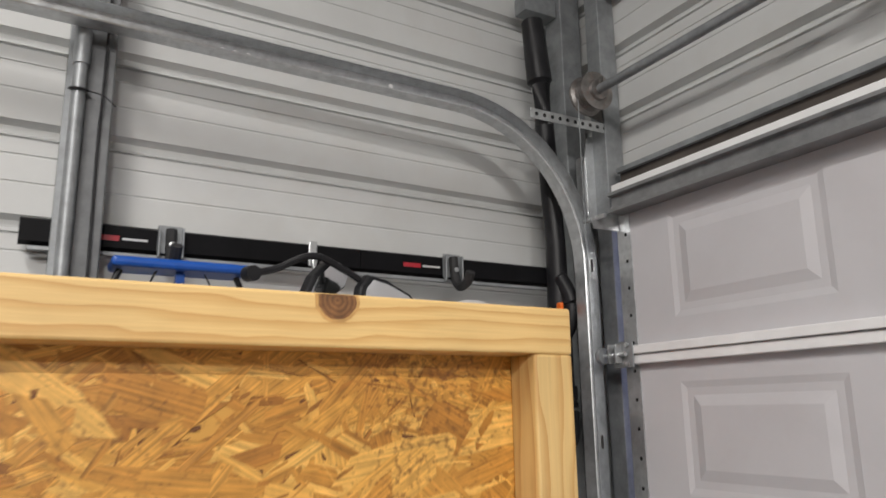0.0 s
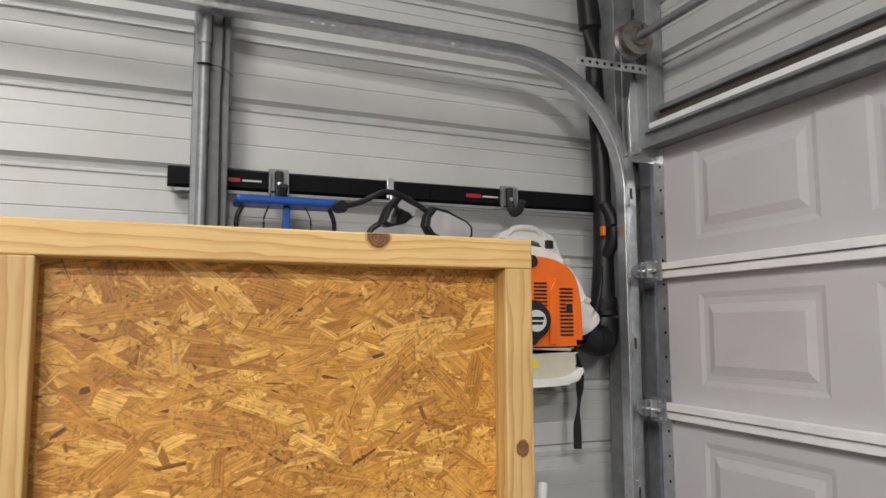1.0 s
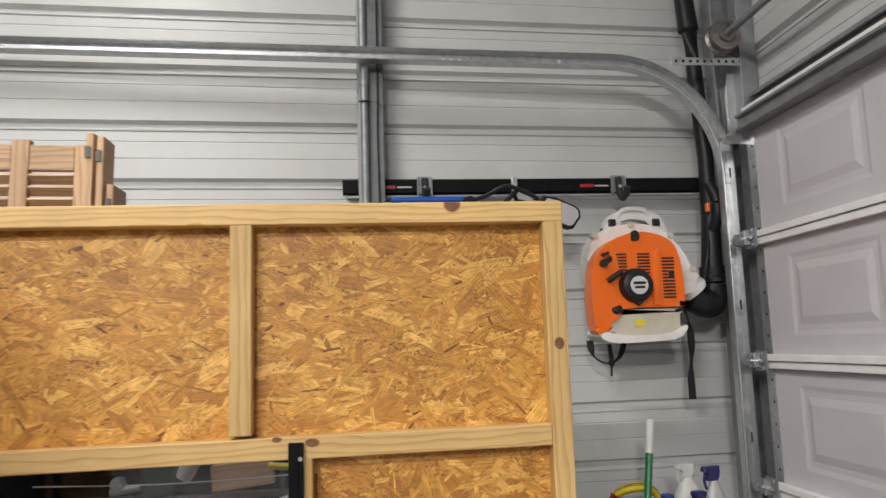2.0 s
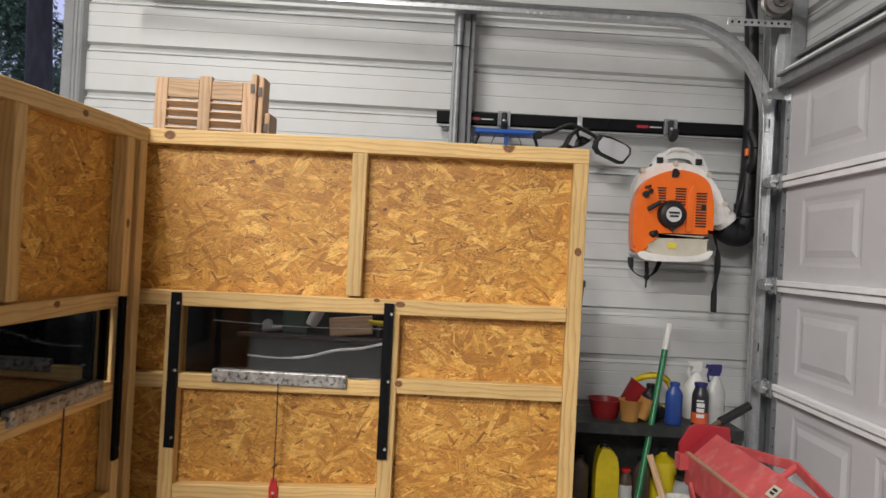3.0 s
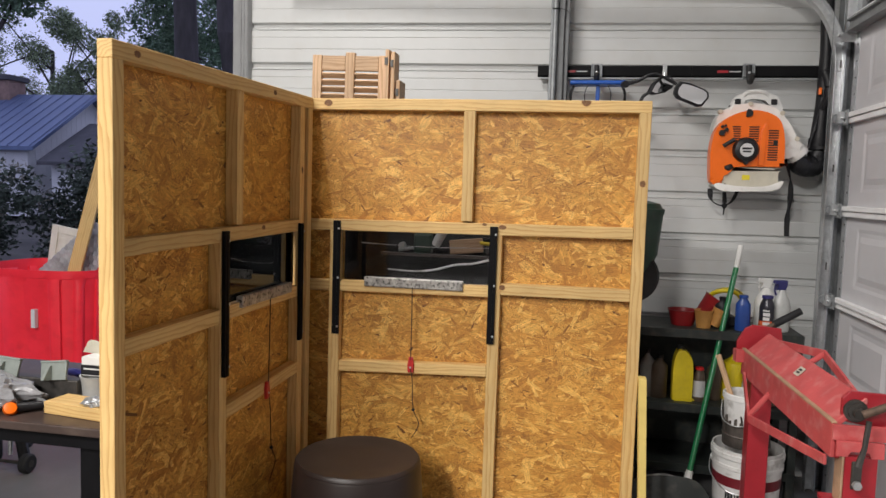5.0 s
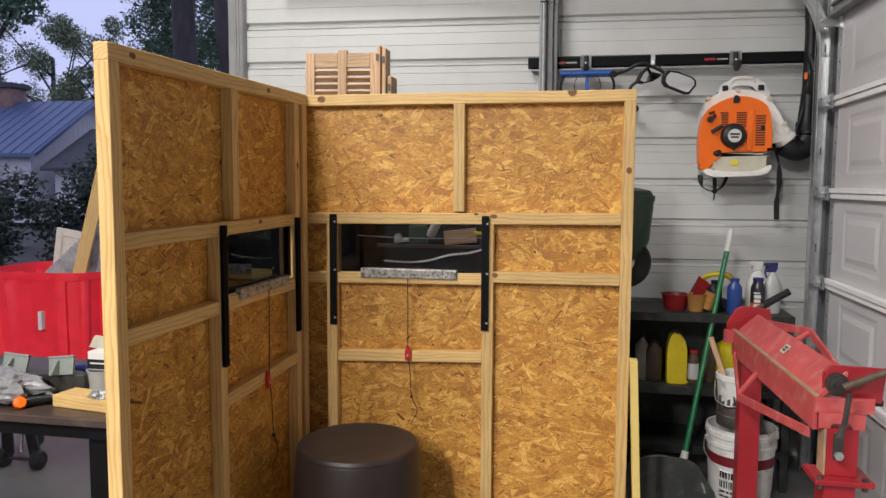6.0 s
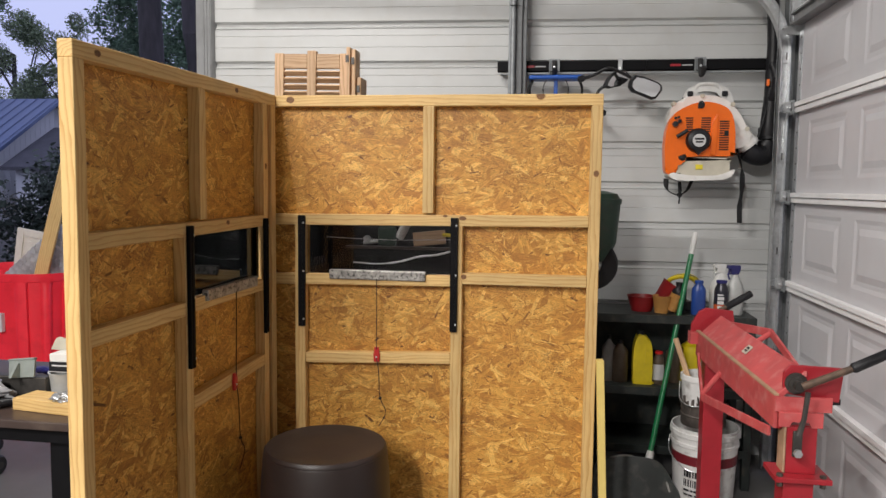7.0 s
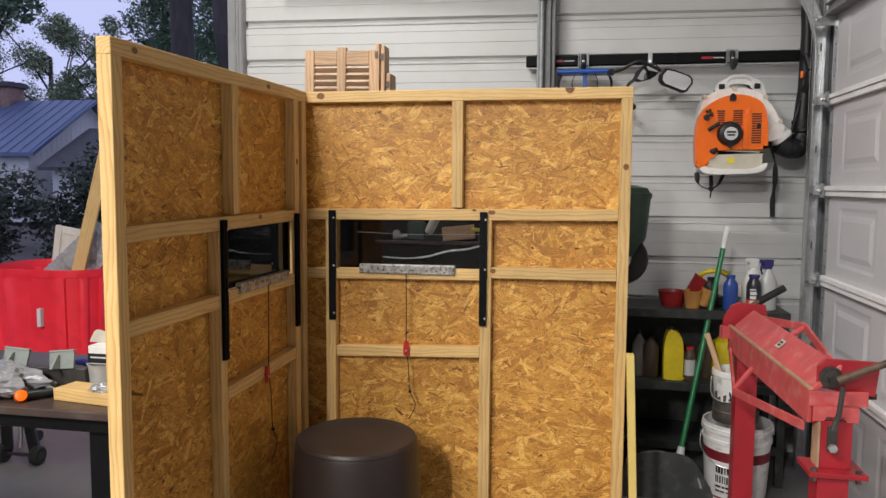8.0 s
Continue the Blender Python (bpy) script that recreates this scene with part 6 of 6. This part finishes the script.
part("rear_leg", tube([(-0.14, 0.11, 0.42), (-0.16, 0.30, 0.02)], 0.018, 10), BLACK, stand, smooth=True)
part("rear_wheel", lathe([(0, -0.02), (0.03, -0.02), (0.03, 0.02), (0, 0.02)], 20, (-0.16, 0.31, 0.03), X_IN), RUBBER, stand, smooth=True)

# ---- shutters on the stacked boxes behind the panel ----
SITE = Matrix.Translation((0.022, 0.025, 0))
# Added black body: keeps the window behind it dark and carries the shutters.
crate = thing("dark_backing_cabinet", pose(0, 0, 0), "tall black body added behind the framed panel to darken its window", "cabinet")
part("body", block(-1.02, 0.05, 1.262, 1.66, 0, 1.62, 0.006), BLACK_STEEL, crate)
part("ledge", block(-0.62, -0.06, 1.225, 1.261, 1.176, 1.188, 0.002), TABLE_TOP, crate, "brown ledge strip")
wires = thing("white_cable", pose(0, 0, 0), "white cable drooping across the black cabinet front", "cable")
part("cable_run", tube(smooth_path([(-0.58, 1.215, 1.117), (-0.47, 1.213, 1.113), (-0.38, 1.212, 1.123), (-0.29, 1.212, 1.148), (-0.21, 1.213, 1.158), (-0.12, 1.215, 1.182), (-0.03, 1.218, 1.20)]), [0.0026] * 12 + [0.0046] * 37, 8), WHITE_STEEL, wires, smooth=True)
part("thin_wire", tube(smooth_path([(-0.70, 1.218, 1.225), (-0.4, 1.214, 1.218), (-0.05, 1.218, 1.228)]), 0.0012, 6), WHITE_PLASTIC, wires)
part("low_run", tube(smooth_path([(-0.30, 1.216, 1.052), (-0.2, 1.214, 1.060), (-0.05, 1.217, 1.056)]), 0.0024, 6), WHITE_PLASTIC, wires, smooth=True)
drill = thing("hand_tool", pose(-0.44, 1.235, 1.189), "grey hand tool resting on the cabinet ledge", "tool")
part("barrel", tube([(0.058, 0, 0.035), (0.066, 0, 0.05), (0.10, 0, 0.115)], [0.017, 0.020, 0.020], 14), PALE, drill, "pale grey barrel", True)
part("body", block(-0.035, 0.045, -0.008, 0.022, 0.0, 0.085, 0.010), GREEN_DARK, drill, "dark green body")
part("knob", lathe([(0, -0.014), (0.012, -0.014), (0.016, -0.004), (0.016, 0.012), (0, 0.012)], 16, (-0.085, 0, 0.03), Y_IN), GALV, drill, smooth=True)
part("spindle", tube([(-0.10, 0.0, 0.012), (-0.036, 0.0, 0.02)], 0.008, 10), GALV, drill, smooth=True)
wedge = thing("brown_block", pose(-0.27, 1.242, 1.189), "reddish brown wooden block on the cabinet ledge", "wood block")
board("wedge", wedge, (-0.05, 0.004, 0.03), (0.09, 0.004, 0.045), 0.06, 0.02, OLD_PINE)
clip_tool = thing("yellow_clamp", pose(-0.16, 1.236, 1.189), "small yellow and steel clamp on the cabinet ledge", "clamp")
part("grip", tube(smooth_path([(-0.03, 0, 0.055), (0.02, -0.004, 0.052), (0.06, 0, 0.06)]), 0.008, 10), YELLOW, clip_tool, "yellow grip", True)
part("bar", block(0.02, 0.09, -0.006, 0.004, 0.066, 0.076, 0.002), GALV, clip_tool)
part("post", block(-0.004, 0.006, -0.003, 0.007, 0.0, 0.05, 0.001), DARK_STEEL, clip_tool)


def shutter(at, w, h, label):
    s = thing("louvred_shutter", at, label, "shutter", "stacked shutters")
    for x in (0.02, w - 0.02, w / 2):
        board("stile", s, (x, 0, 0), (x, 0, h + (0.012 if x == w / 2 else 0)), 0.042, 0.026, OLD_PINE, up=(1, 0, 0))
    for x0, x1 in ((0.042, w / 2 - 0.022), (w / 2 + 0.022, w - 0.042)):
        board("rail", s, (x0, 0, h - 0.034), (x1, 0, h - 0.034), 0.064, 0.022, OLD_PINE)
        for k in range(int((h - 0.09) / 0.030)):
            z = h - 0.086 - 0.030 * k
            board("louvre", s, (x0, 0, z), (x1, 0, z), 0.030, 0.007, OLD_PINE, up=(0, -0.8, 0.6), bevel=0.001)
    return s


shutter(pose(-0.975, 1.32, 1.62, 0, 1, 0), 0.34, 0.415, "raw brown louvred wooden shutter leaning on the cabinet")
for k, (x, h) in enumerate(((-0.625, 0.43), (-0.60, 0.42), (-0.575, 0.30))):
    e = thing("shutter_leaf", pose(x, 1.30 + 0.01 * k, 1.62), "narrow edge-on wooden shutter leaf", "shutter", "stacked shutters")
    board("leaf", e, (0, 0, 0), (0.004, 0, h), 0.017, 0.06 + 0.02 * k, OLD_PINE, up=(1, 0, 0))
    for z in (h - 0.05, 0.08):
        part("hinge", block(-0.007, 0.007, -0.034 - 0.01 * k, -0.031 - 0.01 * k, z - 0.015, z + 0.015, 0.001), DARK_STEEL, e)

# ---- outside ----
SITE = Matrix.Identity(4)
DIRT = material("leaf_litter_ground", (0.075, 0.07, 0.062), 0.9, spread=0.35, scale=1.2, bump=0.5, fine=30, stain=(0.05, 0.06, 0.03), stain_amount=0.6)
g = bmesh.new()
gn = 40
gv = [[g.verts.new((-700 + 1400 * (i / gn), -700 + 1400 * (j / gn), -0.135)) for i in range(gn + 1)] for j in range(gn + 1)]
for j in range(gn):
    for i in range(gn):
        g.faces.new((gv[j][i], gv[j][i + 1], gv[j + 1][i + 1], gv[j + 1][i]))
solid("ground", g, DIRT, "dim grey yard with leaf litter outside", "ground", "structure")
APRON = material("driveway", (0.16, 0.16, 0.16), 0.8, spread=0.2, scale=2, bump=0.4)
solid("pavement", block(-9, 2, WALL_Y + 0.161, 6.5, -0.13, -0.03), APRON, "grey concrete apron outside the open bay", "pavement", "structure")

ROOF = material("metal_roof", (0.11, 0.15, 0.26), 0.45, 0.35, spread=0.08, scale=1.5)
ROOF_DARK = material("shingle_roof", (0.075, 0.075, 0.085), 0.8, spread=0.2, scale=3)
WHITE_WALL = material("white_board_siding", (0.62, 0.63, 0.64), 0.6, spread=0.05, scale=1.2)
BRICK = material("chimney_brick", (0.26, 0.17, 0.14), 0.8, spread=0.25, scale=4)
DARK_PANE = material("dark_pane", (0.012, 0.013, 0.016), 0.1, spread=0.2)
house = thing("house", pose(0.75, 0, 0.12), "white house with a blue-grey metal roof beyond the yard", "house")
HX0, HX1, HY0, HY1, EZ, RZ = -36.0, -20.0, 21.3, 28.6, 2.42, 4.62
wallm = part("wall", block(HX0, HX1, HY0 + 0.3, HY1 - 0.3, -0.13, EZ), WHITE_WALL, house, "white board siding")
part("gable", extrude([(HY0 + 0.3, EZ), (HY1 - 0.3, EZ), ((HY0 + HY1) / 2, RZ - 0.16)], 0.2, None), WHITE_WALL, house, at=Matrix(((0, -1, 0, HX1), (1, 0, 0, 0), (0, 0, 1, 0), (0, 0, 0, 1))))
for k in range(24):
    part("batten", block(HX1 + 0.001, HX1 + 0.010, HY0 + 0.4 + 0.28 * k, HY0 + 0.44 + 0.28 * k, -0.1, EZ + max(0, 1.9 * (1 - abs(HY0 + 0.42 + 0.28 * k - 24.95) / 3.4))), WHITE_WALL, wallm)
mid = (HY0 + HY1) / 2
for sgn in (-1, 1):
    ye = mid + sgn * (mid - HY0)
    bm = bmesh.new()
    vs = [bm.verts.new(p) for p in ((HX0, ye, EZ - 0.05), (HX1 + 0.45, ye, EZ - 0.05), (HX1 + 0.45, mid, RZ), (HX0, mid, RZ), (HX0, ye, EZ - 0.19), (HX1 + 0.45, ye, EZ - 0.19), (HX1 + 0.45, mid, RZ - 0.14), (HX0, mid, RZ - 0.14))]
    for q in ((0, 1, 2, 3), (4, 5, 6, 7), (0, 1, 5, 4), (1, 2, 6, 5), (3, 0, 4, 7), (2, 3, 7, 6)):
        bm.faces.new([vs[i] for i in q])
    slope = part("roof", bm, ROOF, house, "blue-grey standing seam roof")
    if sgn < 0:
        for k in range(36):
            x = HX1 + 0.3 - 0.45 * k
            part("seam", tube([(x, ye, EZ - 0.03), (x, mid, RZ + 0.02)], 0.014, 4), ROOF, slope)
part("chimney", block(-25.4, -23.2, 24.5, 25.4, RZ - 0.5, 5.15, 0.02), BRICK, house, "low brick chimney")
part("chimney_cap", block(-25.5, -23.1, 24.4, 25.5, 5.151, 5.35, 0.02), ROOF_DARK, house)
for x0, x1, z0, z1 in ((-24.9, -23.9, 1.7, 2.2), (-25.1, -24.2, 0.6, 1.35), (-27.5, -26.2, 0.6, 2.0)):
    wd = part("window", block(x0 - 0.06, x1 + 0.06, HY0 + 0.24, HY0 + 0.299, z0 - 0.06, z1 + 0.06, 0.01), WHITE_WALL, house)
    part("pane", block(x0, x1, HY0 + 0.225, HY0 + 0.239, z0, z1), DARK_PANE, wd)
wing = thing("house_wing", pose(0.95, 0, 0), "low wing of the white house with a dark shingle roof", "house")
part("wing_wall", block(-19.4, -12, 21.8, 26, -0.13, 1.95), WHITE_WALL, wing)
bm = bmesh.new()
vs = [bm.verts.new(p) for p in ((-19.6, 21.3, 1.98), (-11.5, 21.3, 1.98), (-11.5, 24.2, 3.55), (-19.6, 24.2, 3.55), (-19.6, 21.3, 1.85), (-11.5, 21.3, 1.85), (-11.5, 24.2, 3.42), (-19.6, 24.2, 3.42))]
for q in ((0, 1, 2, 3), (4, 5, 6, 7), (0, 1, 5, 4), (1, 2, 6, 5), (3, 0, 4, 7), (2, 3, 7, 6)):
    bm.faces.new([vs[i] for i in q])
part("wing_roof", bm, ROOF_DARK, wing, "dark shingle roof")

BARK = material("bark", (0.062, 0.056, 0.055), 0.9, spread=0.4, scale=5, stretch=(1, 1, 0.25), bump=0.8, fine=25)


def leaf_material(name, color):
    m = material(name, color, 0.6, spread=0.35, scale=3)
    n, l = m.node_tree.nodes, m.node_tree.links
    b = n["Principled BSDF"]
    geo, hsv = n.new("ShaderNodeNewGeometry"), n.new("ShaderNodeHueSaturation")
    rng = n.new("ShaderNodeMapRange")
    rng.inputs[3].default_value, rng.inputs[4].default_value = 0.55, 1.5
    l.new(geo.outputs["Random Per Island"], rng.inputs[0])
    l.new(rng.outputs[0], hsv.inputs["Value"])
    l.new(b.inputs["Base Color"].links[0].from_socket, hsv.inputs["Color"])
    l.new(hsv.outputs[0], b.inputs["Base Color"])
    return m


LEAF = leaf_material("leaves", (0.13, 0.21, 0.13))
LEAF_PALE = leaf_material("pale_leaves", (0.17, 0.22, 0.12))
SHRUB = leaf_material("shrub_leaves", (0.055, 0.075, 0.05))
BLOOM = leaf_material("dry_blooms", (0.30, 0.28, 0.22))


def leaves(clumps, count, size, seed, flat=0.0):
    """Many small bent leaves scattered through clumps of (x, y, z, radius)."""
    rng = random.Random(seed)
    verts, faces = [], []
    total = sum(c[3] ** 2 for c in clumps)
    for cx, cy, cz, r in clumps:
        for _ in range(int(count * r * r / total)):
            while True:
                p = Vector((rng.uniform(-1, 1), rng.uniform(-1, 1), rng.uniform(-1, 1)))
                if 0.2 < p.length < 1:
                    break
            p = Vector((cx, cy, cz)) + p * r * rng.uniform(0.75, 1.12)
            s = size * rng.uniform(0.6, 1.4)
            a = Vector((rng.gauss(0, 1), rng.gauss(0, 1), rng.gauss(0, 0.7))).normalized()
            b = a.cross(Vector((rng.gauss(0, 1), rng.gauss(0, 1), rng.gauss(0, 1)))).normalized()
            n = a.cross(b) * 0.2
            k = len(verts)
            verts += [p - a * s, p + b * s * 0.45 + n * s, p + a * s, p - b * s * 0.45 + n * s]
            faces.append((k, k + 1, k + 2, k + 3))
    return verts, faces


def leaf_part(name, clumps, count, size, seed, mat, parent):
    v, f = leaves(clumps, count, size, seed)
    me = bpy.data.meshes.new(name)
    me.from_pydata(v, [], f)
    me.materials.append(mat)
    ob = new(name, me)
    ob.parent = parent
    return ob


def tree(x, y, r, h, lean, clumps, count, size, seed, mat, label, limbs=6):
    t = thing("tree", pose(x, y, -0.13), label, "tree", "yard trees")
    rng = random.Random(seed)
    pts = [(lean * (k / 8) ** 1.3 + 0.06 * r * math.sin(k * 1.7), 0.08 * r * math.cos(k * 2.1), h * k / 8) for k in range(9)]
    part("trunk", tube(pts, [r * 1.35] + [r * (1.05 - 0.07 * k) for k in range(1, 9)], 14), BARK, t, "rough dark bark", True)
    for k in range(limbs):
        base = Vector(pts[4 + k % 5])
        c = Vector(clumps[k % len(clumps)][:3])
        part("limb", tube(smooth_path([base, base.lerp(c, 0.5) + Vector((rng.uniform(-0.3, 0.3), rng.uniform(-0.3, 0.3), 0.3)), c], 4), [r * 0.35 * (1 - 0.09 * i) for i in range(9)], 8), BARK, t, smooth=True)
    leaf_part("crown", clumps, count, size, seed, mat, t)
    return t


def crown_clumps(seed, n, cx, cy, cz, sx, sy, sz, r0, r1):
    rng = random.Random(seed)
    return [(cx + rng.uniform(-sx, sx), cy + rng.uniform(-sy, sy), cz + rng.uniform(-sz, sz), rng.uniform(r0, r1)) for _ in range(n)]


tree(-8.62, 14.0, 0.31, 13, -0.5, crown_clumps(1, 14, 0, 0, 12, 3, 3, 1.8, 0.7, 1.4), 2600, 0.16, 1, LEAF, "tall dark tree trunk near the garage with high leaves")
tree(-6.58, 12.0, 0.215, 12, -0.6, crown_clumps(2, 12, 0, 0, 11, 2.5, 2.5, 1.5, 0.6, 1.2), 2200, 0.16, 2, LEAF, "slim dark tree trunk near the garage corner")
tree(-11.6, 22.3, 0.22, 9, 0.3, crown_clumps(3, 34, -0.2, 0, 6.8, 3.9, 2.0, 1.9, 0.6, 1.3), 42000, 0.072, 3, LEAF, "broad leafy tree with dark green foliage")
tree(-23.8, 34.0, 0.2, 8, 0.4, crown_clumps(4, 24, 0, 0, 7.6, 3.6, 1.5, 2.2, 0.4, 1.0), 15000, 0.08, 4, LEAF_PALE, "thin-leaved tree with sky showing through its crown", 12)
tree(-31.1, 38.0, 0.22, 9, 0.0, crown_clumps(5, 22, 0, 0, 8.5, 4.5, 1.5, 2.4, 0.5, 1.1), 15000, 0.08, 5, LEAF_PALE, "thin-leaved tree beyond the house roof", 12)
tree(-12.45, 11.8, 0.2, 7.5, 0.0, crown_clumps(6, 10, 0.2, 0, 5.7, 1.0, 0.8, 0.6, 0.3, 0.7), 5200, 0.075, 6, LEAF, "dark overhanging tree crown near the garage")


def shrub(x, y, h, w, seed, mat, label, bloom=False):
    s = thing("shrub", pose(x, y, -0.13), label, "shrub", "yard shrubs")
    cl = crown_clumps(seed, 16, 0, 0, h * 0.5, w, w * 0.7, h * 0.35, h * 0.18, h * 0.32)
    for k in range(5):
        part("stem", tube([(0.05 * k - 0.1, 0, 0), Vector(cl[k][:3])], [0.03, 0.012], 6), BARK, s)
    leaf_part("foliage", cl, 6500, 0.055, seed, mat, s)
    if bloom:
        leaf_part("bloom", [(c[0], c[1], c[2] + 0.6 * c[3], c[3] * 0.7) for c in cl], 1600, 0.035, seed + 50, BLOOM, s)


shrub(-9.45, 9.1, 1.60, 1.25, 21, SHRUB, "wide dusky shrub with pale dry blooms", True)
shrub(-7.88, 9.9, 2.15, 0.6, 22, SHRUB, "tall dark evergreen shrub beside the house", False)
shrub(-13.9, 12.7, 1.2, 1.4, 23, SHRUB, "dim broad shrub along the yard edge", False)
shrub(-6.1, 10.6, 2.1, 0.9, 24, SHRUB, "dark shrub behind the garage", False)
